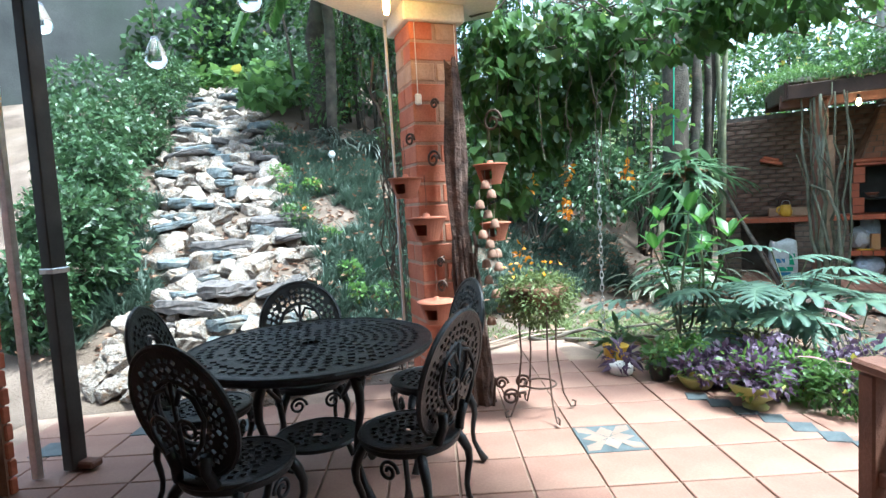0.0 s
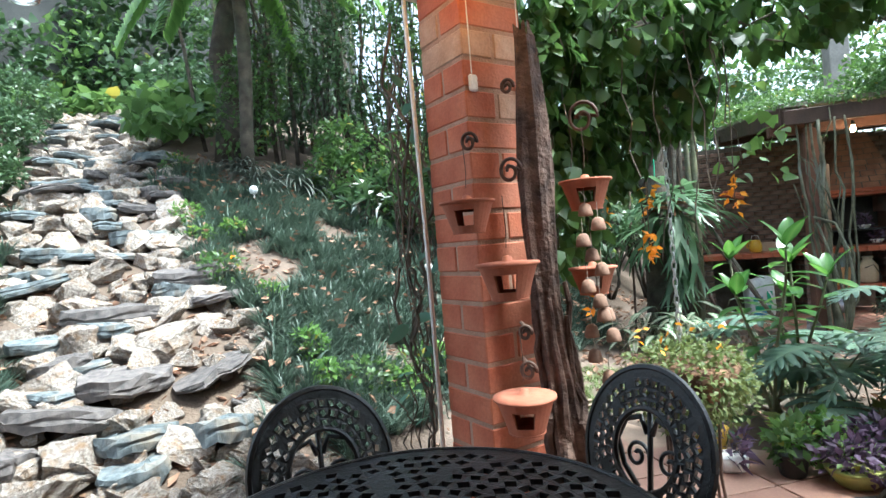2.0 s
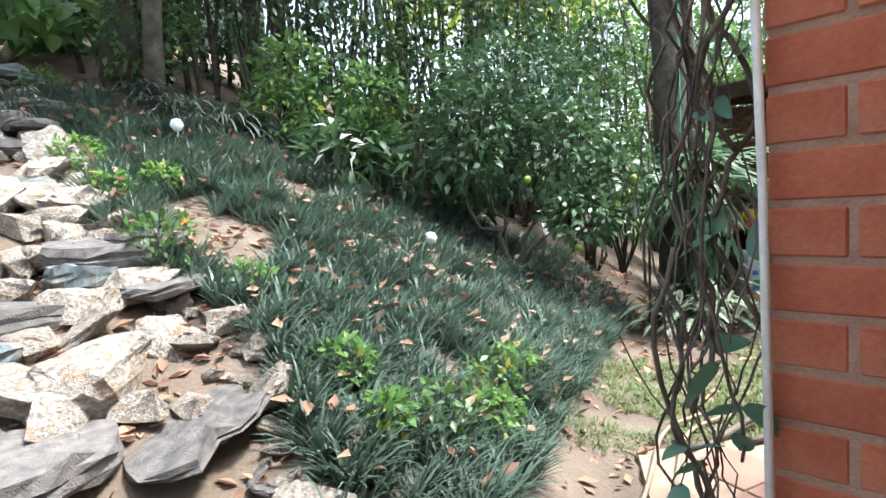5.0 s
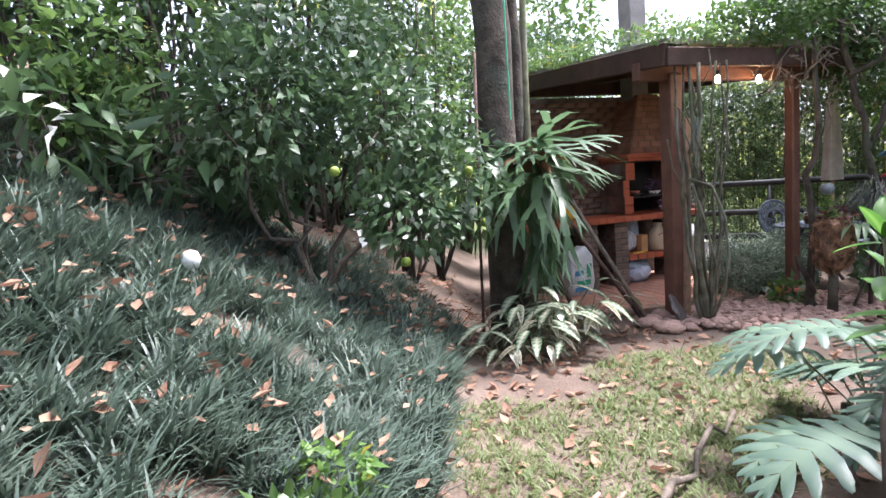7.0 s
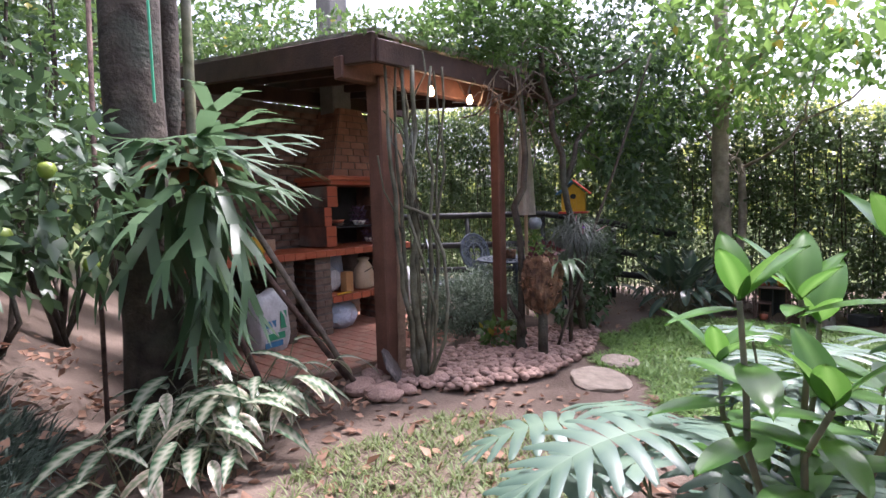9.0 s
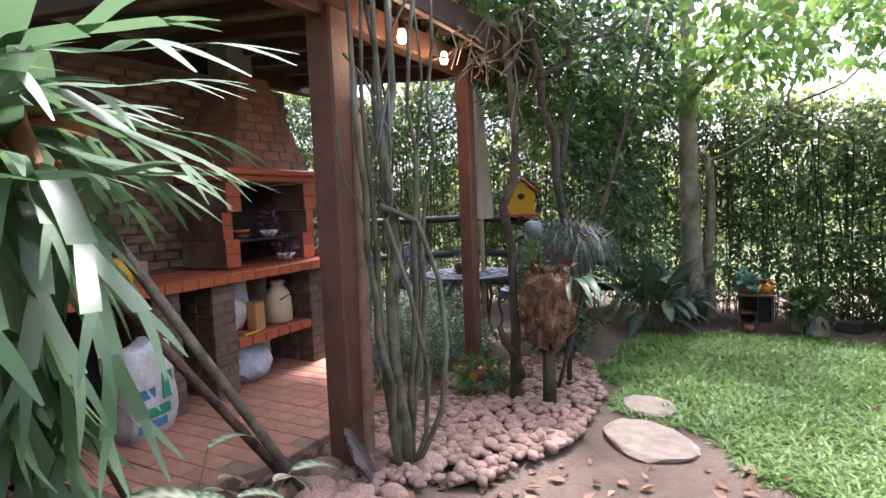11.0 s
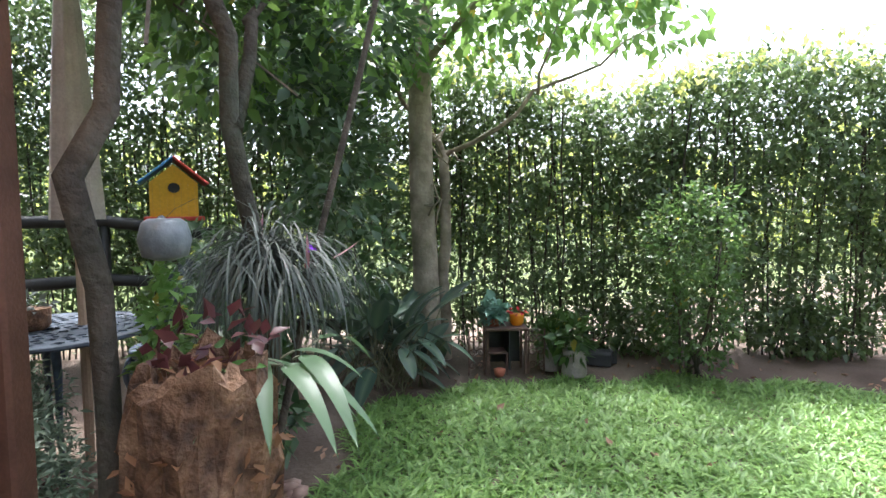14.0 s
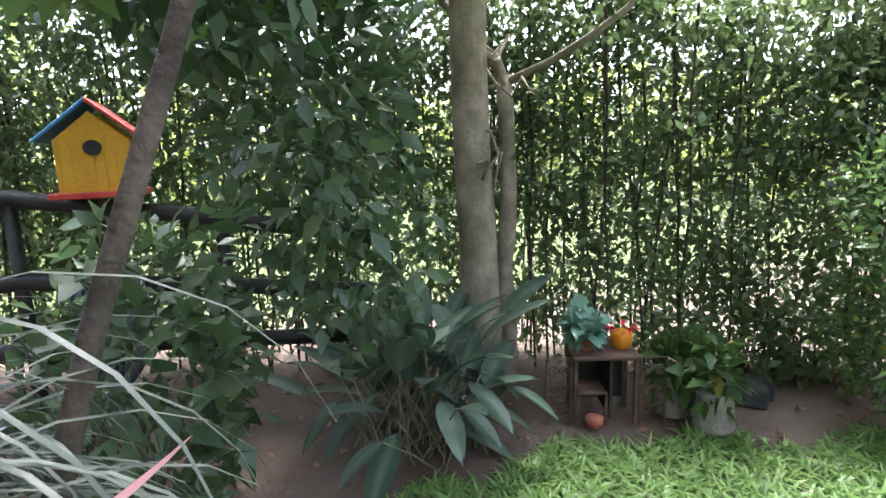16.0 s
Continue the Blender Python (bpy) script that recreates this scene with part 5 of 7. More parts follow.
# vine over the kiosk, its stems at the posts
vb = thing("kiosk_vine", (4.3, 7.68, 0), "woody vine with many pale stems climbing over the kiosk roof", "vine")
g = Geo()
STEMS = (((4.27, 7.68), (4.02, 7.74), -.06, .018), ((4.30, 7.66), (4.16, 7.60), -.04, .026), ((4.32, 7.68), (4.10, 7.70), -.08, .016), ((4.33, 7.64), (4.26, 7.50), .03, .016), ((4.34, 7.66), (4.32, 7.44), .05, .014), ((4.29, 7.70), (4.12, 7.66), .04, .02), ((4.33, 7.70), (4.22, 7.74), .05, .016), ((4.35, 7.66), (4.40, 7.55), .08, .012))
for (fx, fy), (tx, ty), bow, r in STEMS:
    ln = [p + Vector((bow, -.3 * bow, 0)) * math.sin(math.pi * (k / 10) ** .8) for k, p in enumerate(wig((fx, fy, -.02), (tx, ty, 2.36), 10, .022))]
    o = Geo().tube(ln, [r * q * rng.uniform(.9, 1.12) for q in np.linspace(1.15, .62, 11)], 9).ob("stem", M_VSTEM, vb, smooth=True)
    o.matrix_parent_inverse = vb.matrix_world.inverted()
for arc, r in ((((4.08, 7.66, 1.36), (4.2, 7.52, 1.28), (4.26, 7.44, 1.0), (4.28, 7.42, .66), (4.26, 7.45, .34), (4.28, 7.56, .1), (4.3, 7.64, -.02)), .014), (((4.1, 7.64, 1.3), (4.16, 7.56, .95), (4.22, 7.5, .55), (4.26, 7.54, .2), (4.29, 7.64, -.02)), .012)):
    o = Geo().tube(arc, r, 8).ob("stem", M_VSTEM, vb, smooth=True)
    o.matrix_parent_inverse = vb.matrix_world.inverted()
for i in range(10):
    k = rng.uniform(.7, 1.6)
    f = (4.2 + rng.normal(0, .06), 7.66 + rng.normal(0, .06), k)
    o = Geo().tube(wig(f, (f[0] + rng.normal(0, .25), f[1] + rng.normal(0, .12), k + rng.uniform(.4, .9)), 5, .03), .007, 5).ob("side_shoot", M_VSTEM, vb, smooth=True)
    o.matrix_parent_inverse = vb.matrix_world.inverted()
p, d = in_blobs([(5.5, 7.45, 2.85, .95, .65, .42), (4.95, 7.6, 2.72, .6, .45, .2), (6.15, 7.3, 2.75, .65, .55, .5), (5.75, 7.35, 3.15, .8, .6, .34), (6.25, 7.05, 2.35, .4, .4, .5)], 10500)
scatter("crown", SMALL, p, d + unit(10500), .06 * rng.uniform(.7, 1.4, 10500), M_VINELEAF, parent=vb)
p, d = in_blobs([(4.0, 7.7, 2.6, .3, .3, .06), (4.1, 8.7, 2.75, .2, .9, .07), (4.3, 9.8, 2.9, .3, .6, .08), (4.6, 7.45, 2.58, .7, .12, .07)], 2400)
scatter("roof_creeper", SMALL, p, d + unit(2400), .05, M_LEAFM, parent=vb)
for i in range(70):
    b = Vector((rng.uniform(4.8, 6.5), rng.uniform(7.0, 7.5), rng.uniform(2.2, 2.8)))
    o = Geo().tube(wig(b, b + Vector((rng.normal(0, .3), rng.normal(0, .2), rng.uniform(-.6, .1))), 4, .04), .006, 4).ob("twig", M_VINE, vb)
    o.matrix_parent_inverse = vb.matrix_world.inverted()
tv = thing("twisted_tree", (5.28, 7.2, 0), "dark twisted vine trunk beside the kiosk post", "tree")
g = Geo()
g.tube(wig((5.28, 7.2, -.05), (5.38, 7.2, 2.6), 10, .028), [.05, .038, .032, .03, .03, .033, .03, .027, .026, .024, .022], 10)
g.tube(wig((5.3, 7.17, .05), (5.2, 7.28, .55), 5, .03), list(np.linspace(.035, .02, 6)), 8)
g.tube(wig((5.92, 6.8, .6), (5.56, 7.06, 2.7), 9, .02), list(np.linspace(.034, .026, 10)), 10)
g.tube(wig((6.3, 6.85, -.05), (5.92, 6.8, .62), 5, .02), list(np.linspace(.04, .034, 6)), 10)
g.tube(wig((5.75, 6.9, 1.5), (6.5, 6.7, 2.5), 6, .05), list(np.linspace(.028, .012, 7)), 7)
g.tube(wig((5.6, 7.0, 2.2), (6.3, 6.3, 2.8), 6, .05), list(np.linspace(.022, .01, 7)), 7)
g.tube(wig((5.51, 6.95, -.05), (6.22, 6.2, 2.7), 9, .006), list(np.linspace(.014, .011, 10)), 8)
o = g.ob("trunk", M_BARK, tv, smooth=True)
o.matrix_parent_inverse = tv.matrix_world.inverted()
p, d = in_blobs([(6.4, 6.9, 2.7, .9, .6, .5), (7.2, 6.9, 2.3, .7, .5, .6), (6.6, 6.4, 3.0, .9, .6, .4), (8.0, 6.7, 2.7, .7, .6, .7), (7.3, 7.6, 2.9, .8, .6, .6), (7.7, 6.35, 1.7, .5, .3, .6), (7.2, 6.3, 2.4, .7, .5, .5), (8.1, 6.1, 2.6, .5, .5, .6), (6.9, 6.6, 1.9, .4, .3, .4), (7.2, 6.4, 1.5, .55, .35, .6), (7.6, 6.25, 1.0, .5, .35, .5)], 8000)
scatter("crown", SMALL, p, d + unit(8000), .09 * rng.uniform(.7, 1.3, 8000), M_LEAF, parent=tv)
# backlight on part of the crown, painted as a brighter leaf colour
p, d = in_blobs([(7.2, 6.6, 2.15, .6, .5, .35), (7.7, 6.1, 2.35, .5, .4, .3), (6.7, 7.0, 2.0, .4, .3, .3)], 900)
scatter("backlit_tint_leaves", SMALL, p, d + unit(900) + (0, 0, -.5), .1 * rng.uniform(.6, 1.3, 900), M_LEAFB, parent=tv)

# pale forked tree by the lawn
pt = thing("pale_bark_tree", (8.05, 5.56, 0), "pale-barked forked tree at the lawn's edge", "tree")
g = Geo()
g.tube(wig((8.05, 5.56, -.1), (7.98, 5.66, 4.8), 10, .012), [.14, .11, .1, .096, .092, .09, .085, .08, .072, .065, .06], 14)
g.tube(wig((8.15, 5.36, -.1), (8.13, 5.38, 1.72), 7, .012), list(np.linspace(.055, .042, 8)), 9)
g.tube(wig((8.13, 5.38, 1.68), (7.0, 4.2, 2.5), 8, .04), list(np.linspace(.022, .006, 9)), 7)
g.tube(wig((8.13, 5.38, 1.68), (8.05, 5.72, 2.05), 5, .02), list(np.linspace(.032, .02, 6)), 7)
g.tube(wig((8.05, 5.72, 2.05), (7.9, 6.3, 2.7), 5, .03), list(np.linspace(.02, .01, 6)), 6)
g.tube(wig((8.0, 5.62, 2.3), (6.4, 5.0, 3.1), 6, .05), list(np.linspace(.034, .01, 7)), 7)
g.tube(wig((8.0, 5.62, 2.4), (7.2, 6.6, 3.4), 6, .05), list(np.linspace(.04, .012, 7)), 7)
g.tube(wig((7.6, 4.8, 2.1), (7.3, 4.7, 2.75), 5, .03), list(np.linspace(.014, .006, 6)), 6)
for k in range(7):
    b = Vector((8.02, 5.52, 1.25 + .1 * k))
    g.tube(wig(b, b + Vector((rng.normal(-.1, .1), rng.normal(0, .2), rng.uniform(-.5, .3))), 5, .04), .008, 5)
o = g.ob("trunk", M_PBARK, pt, smooth=True)
o.matrix_parent_inverse = pt.matrix_world.inverted()
p, d = in_blobs([(7.2, 5.6, 3.2, 1.1, .9, .5), (6.2, 5.3, 3.4, .9, .7, .4), (7.4, 4.5, 3.2, .8, .8, .4), (7.6, 6.4, 2.9, .8, .7, .5), (5.6, 5.9, 3.6, .8, .6, .35), (7.3, 4.2, 2.8, .35, .4, .2), (7.7, 5.0, 2.75, .6, .5, .35), (7.9, 5.5, 2.6, .5, .5, .45), (7.2, 4.7, 2.6, .7, .6, .3), (6.8, 5.2, 2.6, .7, .6, .3), (7.5, 5.4, 2.45, .6, .6, .35), (6.3, 4.6, 2.8, .6, .5, .22), (5.9, 5.6, 2.85, .8, .6, .28), (7.0, 4.2, 2.5, .4, .4, .2)], 4000)
scatter("crown", SMALL, p, d * .6 + unit(4000) + (0, 0, -.5), .12 * rng.uniform(.6, 1.25, 4000), M_LEAFB, parent=pt)

# hedge on thin stems all along the boundary
HP = np.array([(11.5, 14.5), (9.9, 11.5), (9.2, 9.0), (9.0, 7.0), (8.75, 5.6), (8.25, 4.5), (7.6, 3.2), (7.0, 2.1), (6.3, 0.5), (5.6, -1.5)])
hs_ = np.concatenate([[0], np.cumsum(np.linalg.norm(np.diff(HP, axis=0), axis=1))])
hed = thing("hedge", (8.25, 4.5, 0), "tall leafy hedge on many thin upright stems", "hedge", kind="stuff")


def hedge_at(s):
    return np.stack([np.interp(s, hs_, HP[:, 0]), np.interp(s, hs_, HP[:, 1])], -1)


g = Geo()
for i in range(300):
    s0 = rng.uniform(0, hs_[-1])
    q = hedge_at(s0) + rng.normal(0, .14, 2)
    g.tube(wig((q[0], q[1], -.05), (q[0] + rng.normal(0, .08), q[1] + rng.normal(0, .08), rng.uniform(1.6, 2.2)), 4, .02), .008, 5)
o = g.ob("stems", M_BARK, hed)
o.matrix_parent_inverse = hed.matrix_world.inverted()
N = 240000
s0 = rng.uniform(0, hs_[-1], N)
TOPH = lambda q: np.interp(q, hs_, (3.1, 3.1, 3.0, 2.85, 2.45, 2.3, 2.35, 2.4, 2.5, 2.5)) * (1 + .05 * np.sin(q * 2.1))
zz = (TOPH(s0) - .1) * rng.beta(1.1, 1.0, N) + .1
q = hedge_at(s0)
keep = rng.random(N) < .75 + .25 * np.clip((zz - .4) / .8, 0, 1)
q, zz = q[keep], zz[keep]
p = np.concatenate([q + rng.normal(0, .19, q.shape), zz[:, None]], 1)
heart = p[rng.integers(0, len(p), 4200)]
p[::2] = heart[rng.integers(0, len(heart), len(p[::2]))] + rng.normal(0, .075, (len(p[::2]), 3)) * (1, 1, .8)
p[:, 2] = np.clip(p[:, 2], .08, None)
scatter("leaves", SMALL, p, unit(len(p)) + (0, 0, -.3), .059 * rng.uniform(.6, 1.4, len(p)), M_HEDGE, parent=hed)
# leaves along the top: the light on them is put into a yellow-green colour
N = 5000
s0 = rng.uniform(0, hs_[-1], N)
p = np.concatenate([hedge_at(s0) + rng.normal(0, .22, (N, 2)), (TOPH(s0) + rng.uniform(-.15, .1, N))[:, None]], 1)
scatter("lit_top_leaves", SMALL, p, unit(N) + (0, 0, .6), .08, M_LEAFY, parent=hed)
bush("feathery_shrub", (7.0, 3.85, 0), [(0, 0, .5, .4, .35, .45), (0, 0, 1.0, .38, .35, .45)], 3800, .045, M_LEAFM, "feathery light green shrub before the hedge", stems=6)
for x, y in ((7.3, 2.6), (7.7, 3.7), (7.15, 2.3), (7.9, 4.1)):
    bush("low_dark_shrub", (x, y, 0), [(0, 0, .2, .4, .35, .22)], 500, .08, M_HEDGE, "low dark leafy shrub under the hedge", stems=4)

# broad leaves round the trees
BOP = big_leaf(.17, .35, 10, .14, 0, 0, 0, 1.0, .8)
rosette("bird_of_paradise", (7.6, 5.95, 0), BOP, 46, .36, M_BOP, "bird-of-paradise clump with broad grey-green leaves", (1.0, 3.6), .42, spread=.12, lift=.6)
rosette("bird_of_paradise", (7.55, 5.98, 0), BOP, 26, .33, M_BOP, "bird-of-paradise clump with drooping grey-green leaves", (.6, 2.0), .36, spread=.12, lift=-.2)
rosette("bird_of_paradise", (7.85, 6.0, 0), BOP, 20, .38, M_BOP, "bird-of-paradise clump with broad grey-green leaves", (0.7, 2.6), .42, spread=.12, lift=.9)
TIL = strap(0.95, 0.006)
a = rng.uniform(0, 6.28, 560)
te_ = thing("air_plant", (5.72, 6.82, 1.05), "grey air plant with long arching strap leaves and pink bracts", "plant")
scatter("leaves", TIL, np.tile((5.72, 6.82, 1.06), (560, 1)) + rng.normal(0, .05, (560, 3)), np.stack([np.cos(a), np.sin(a), rng.uniform(-.2, 1.6, 560)], 1), rng.uniform(.26, .5, 560), M_TILL, up=np.tile((0, 0, 1.0), (560, 1)), parent=te_)
for b_, d_ in (((5.84, 6.83, 1.12), (.2, .0, .9)), ((5.56, 6.7, 1.06), (-.1, -.1, .8)), ((5.66, 6.6, 1.08), (.3, -.8, .35))):
    scatter("bract", strap(.1, .13, 5), [b_], [d_], .11, M_PINK, parent=te_)
scatter("flower", SMALL, np.tile((5.54, 6.68, 1.12), (8, 1)), unit(8), .022, M_VIOLET, parent=te_)
o = Geo().tube([(5.7, 6.85, 0), (5.72, 6.84, 1.05)], .02, 8).ob("stump", M_BARK, te_, smooth=True)
o.matrix_parent_inverse = te_.matrix_world.inverted()
bush("shade_shrub", (6.5, 6.95, 0), [(0, 0, .35, .5, .3, .35), (.5, 0, .6, .5, .3, .45), (1.0, .1, .7, .4, .4, .5)], 1100, .11, M_LEAF, "leafy dark shrub below the trees", stems=8)
bush("lavender_bush", (5.95, 8.05, 0), [(0, 0, .27, .5, .45, .3), (-.5, .1, .22, .35, .35, .24), (.5, -.05, .32, .45, .4, .32), (.15, -.3, .22, .45, .3, .24), (.9, .1, .32, .4, .4, .3), (.3, .35, .3, .5, .35, .3)], 15000, .05, M_LAV, "fine-leaved grey-green bush beside the kiosk floor", shape=NARROW, stems=10)
bush("trailing_plant", (5.35, 7.12, 0), [(0, -.05, .75, .07, .07, .4)], 1100, .035, M_LEAFB, "trailing green succulent on the twisted trunk", category="plant")
bush("ground_fern", (5.45, 7.45, 0), [(0, 0, .12, .22, .18, .12)], 160, .1, M_LEAFM, "low fern at the foot of the post", category="plant")

# woods beyond the hedge and thicket, backlight painted as yellow-green leaf colour
FAR = thing("distant_woods", (14, 12, 0), "sunlit yellow-green woods beyond the garden", "woods", kind="stuff")
blobs = []
for i in range(46):
    a = radians(-75 + i * 4.6)
    r = rng.uniform(15, 21)
    blobs.append((2 + r * math.cos(a), 6 + r * math.sin(a), rng.uniform(.8, 2.2), 1.6, 1.6, rng.uniform(1.0, 2.2)))
p, d = in_blobs(blobs, 15000, .7)
scatter("crown", LOBED, p, d + unit(15000), rng.uniform(.2, .42, 15000), M_LEAFY, parent=FAR)
for x, y, h in ((12.5, 14, 5.5), (9.5, 14.8, 6.5), (-7.5, 13.5, 7), (6.2, 14.2, 6)):
    bush("tall_tree", (x, y, 0), [(0, 0, h * .55, 1.5, 1.4, h * .3), (.6, .2, h * .8, 1.2, 1.2, h * .22)], 2600, .2, M_LEAFM, "leafy tall tree standing beyond the hedge", stems=9, stem_r=.07, category="tree")

# pergola vine hanging over the terrace's edge, and the tangle at the pillar
pv = thing("hanging_vine", (0.75, 4.8, 2.72), "thick leafy vine hanging from the terrace eave", "vine")
p, d = in_blobs([(1.35, 4.95, 2.5, .55, .4, .3), (2.1, 4.9, 2.55, .6, .4, .25), (2.8, 4.6, 2.65, .6, .5, .25), (0.85, 4.85, 2.3, .25, .25, .5), (1.0, 4.95, 1.75, .18, .2, .5), (1.55, 5.1, 2.15, .3, .25, .3), (1.2, 5.0, 2.0, .25, .2, .45), (0.8, 4.75, 1.5, .14, .15, .4)], 4200)
scatter("crown", LOBED, p, np.stack([d[:, 0] * .6, d[:, 1] * .6, np.full(len(p), -1.0)], 1) + unit(len(p)) * .7, .08 * rng.uniform(.6, 1.5, len(p)), M_VINELEAF, parent=pv)
g = Geo()
for i in range(46):
    b = Vector((rng.uniform(.6, 3.4), rng.uniform(4.4, 5.2), rng.uniform(2.45, 2.85)))
    g.tube(wig(b, b + Vector((rng.uniform(.4, 1.0), rng.normal(0, .25), rng.uniform(-.25, .2))), 6, .06), .007, 5)
for i in range(16):
    b = Vector((rng.uniform(.7, 1.9), rng.uniform(4.7, 5.1), 2.5))
    g.tube(wig(b, b + Vector((rng.normal(0, .15), rng.normal(0, .1), -rng.uniform(.6, 1.5))), 6, .03), .004, 4)
o = g.ob("stem_mass", M_VINE, pv)
o.matrix_parent_inverse = pv.matrix_world.inverted()
tg = thing("pillar_tangle", (0.15, 4.72, 0), "tangle of bare brown vine stems behind the brick pillar", "vine")
g = Geo()
for i in range(38):
    b = Vector((0.08 + rng.normal(0, .035), 4.72 + rng.normal(0, .06), rng.uniform(-.02, 1.7)))
    ln = wig(b, b + Vector((rng.normal(0, .09), rng.normal(0, .06), rng.uniform(.4, 1.3))), 14, .008)
    ph, amp, w_ = rng.uniform(0, 6.28), rng.uniform(.015, .055), rng.uniform(.3, .9)
    ln = [q + Vector((amp * math.sin(ph + w_ * k), amp * math.cos(ph * 1.7 + w_ * k), 0)) for k, q in enumerate(ln)]
    o = Geo().tube(ln, rng.choice([.0025, .003, .004, .005, .008]), 5).ob("stem", M_VINE, tg, smooth=True)
    o.matrix_parent_inverse = tg.matrix_world.inverted()
BIGV = big_leaf(.22, .3, 8, .12, .01, 0, 0, 1.0, .75)
P = [(0.07 + rng.normal(0, .05), 4.66 + rng.normal(0, .05), rng.uniform(.5, 2.4)) for _ in range(26)]
scatter("leaves", BIGV, P, unit(26, .5) + (-.5, 0, -.1), rng.uniform(.09, .15, 26), M_BIGV, parent=tg)

bush("clock_vine_spray", (1.95, 5.12, 2.72), [(0, 0, -.75, .22, .2, .4), (.25, .05, -.95, .15, .15, .25), (.1, 0, -.3, .4, .25, .3)], 80, .08, M_LEAFB, "hanging spray of fresh green clock-vine leaves", shape=LOBED, category="vine", out=.4)
st_ = thing("support_stake", (2.5, 8.75, 0), "thin pale garden stake standing beside the tree", "stake")
Geo().tube([(0, 0, -.02), (.02, -.02, 1.2), (.06, -.05, 2.6)], .014, 7).ob("stake", M_DRIFT, st_, smooth=True)

# ---- cast-iron table and chairs ----
def filigree(rx, ry, rings, inner=0.0, fill=0.45, thick=0.012, seed=1, mid=None):
    """A round or oval casting pierced with small curled openings, as a plate in the xy plane."""
    r_ = np.random.default_rng(seed)
    g = Geo()
    radii = np.linspace(inner, 1, rings + 1)
    for i in range(rings):
        r0, r1 = radii[i], radii[i + 1]
        n = max(6, int(2 * math.pi * (r0 + r1) / 2 / (r1 - r0) / 1.1))
        for k in range(n):
            a0, a1 = 2 * math.pi * (k + .5 * (i % 2)) / n, 2 * math.pi * (k + 1 + .5 * (i % 2)) / n
            out = []
            for t in range(8):
                u, v = ((0, 0), (.5, 0), (1, 0), (1, .5), (1, 1), (.5, 1), (0, 1), (0, .5))[t]
                out.append((a0 + (a1 - a0) * u, r0 + (r1 - r0) * v))
            P = [(r * math.cos(a) * rx, r * math.sin(a) * ry, 0) for a, r in out]
            if i == rings - 1 or r_.random() < fill:
                if i == rings - 1 or r_.random() < .35:
                    g.add([(p[0], p[1], thick / 2) for p in P] + [(p[0], p[1], -thick / 2) for p in P], [(0, 1, 2, 3, 4, 5, 6, 7), (15, 14, 13, 12, 11, 10, 9, 8)])
                    continue
            c = Vector(np.mean(P, axis=0))
            s, tw = r_.uniform(.74, .98), r_.normal(0, .45)
            Q = []
            for j, p in enumerate(P):
                d = (Vector(p) - c) * (s * (.5 if j % 2 == 0 else 1.02))
                Q.append(c + Matrix.Rotation(tw, 3, "Z") @ d)
            V = [(p[0], p[1], thick / 2) for p in P] + [(q.x, q.y, thick / 2 + .002) for q in Q] + [(p[0], p[1], -thick / 2) for p in P] + [(q.x, q.y, -thick / 2) for q in Q]
            F = []
            for j in range(8):
                m = (j + 1) % 8
                F += [(j, m, 8 + m, 8 + j), (16 + m, 16 + j, 24 + j, 24 + m), (8 + j, 8 + m, 24 + m, 24 + j)]
            g.add(V, F)
    rim = [(rx * math.cos(a), ry * math.sin(a), 0) for a in np.linspace(0, 2 * math.pi, 49)]
    g.tube(rim, thick * .9, 6, False)
    if inner > .4:
        g.tube([(p[0] * inner, p[1] * inner, 0) for p in rim], thick * .8, 6, False)
    return g


def cabriole(g, top, foot, r=0.016, bow=0.06):
    top, foot = Vector(top), Vector(foot)
    out = Vector((foot.x, foot.y, 0)).normalized()
    pts = []
    for i in range(9):
        t = i / 8
        pts.append(top.lerp(foot, t) + out * (bow * math.sin(t * math.pi * 2) * (1 if t < .5 else .8)))
    g.tube(pts, [r * 1.5, r * 1.5, r * 1.3, r * 1.1, r, r * .9, r * .9, r, r * 1.5], 8)


def spiral(c, r, turns, axis_u, axis_v, n=26):
    c, u, v = Vector(c), Vector(axis_u), Vector(axis_v)
    return [c + (u * math.cos(2 * math.pi * turns * i / n) + v * math.sin(2 * math.pi * turns * i / n)) * r * (1 - .8 * i / n) for i in range(n + 1)]


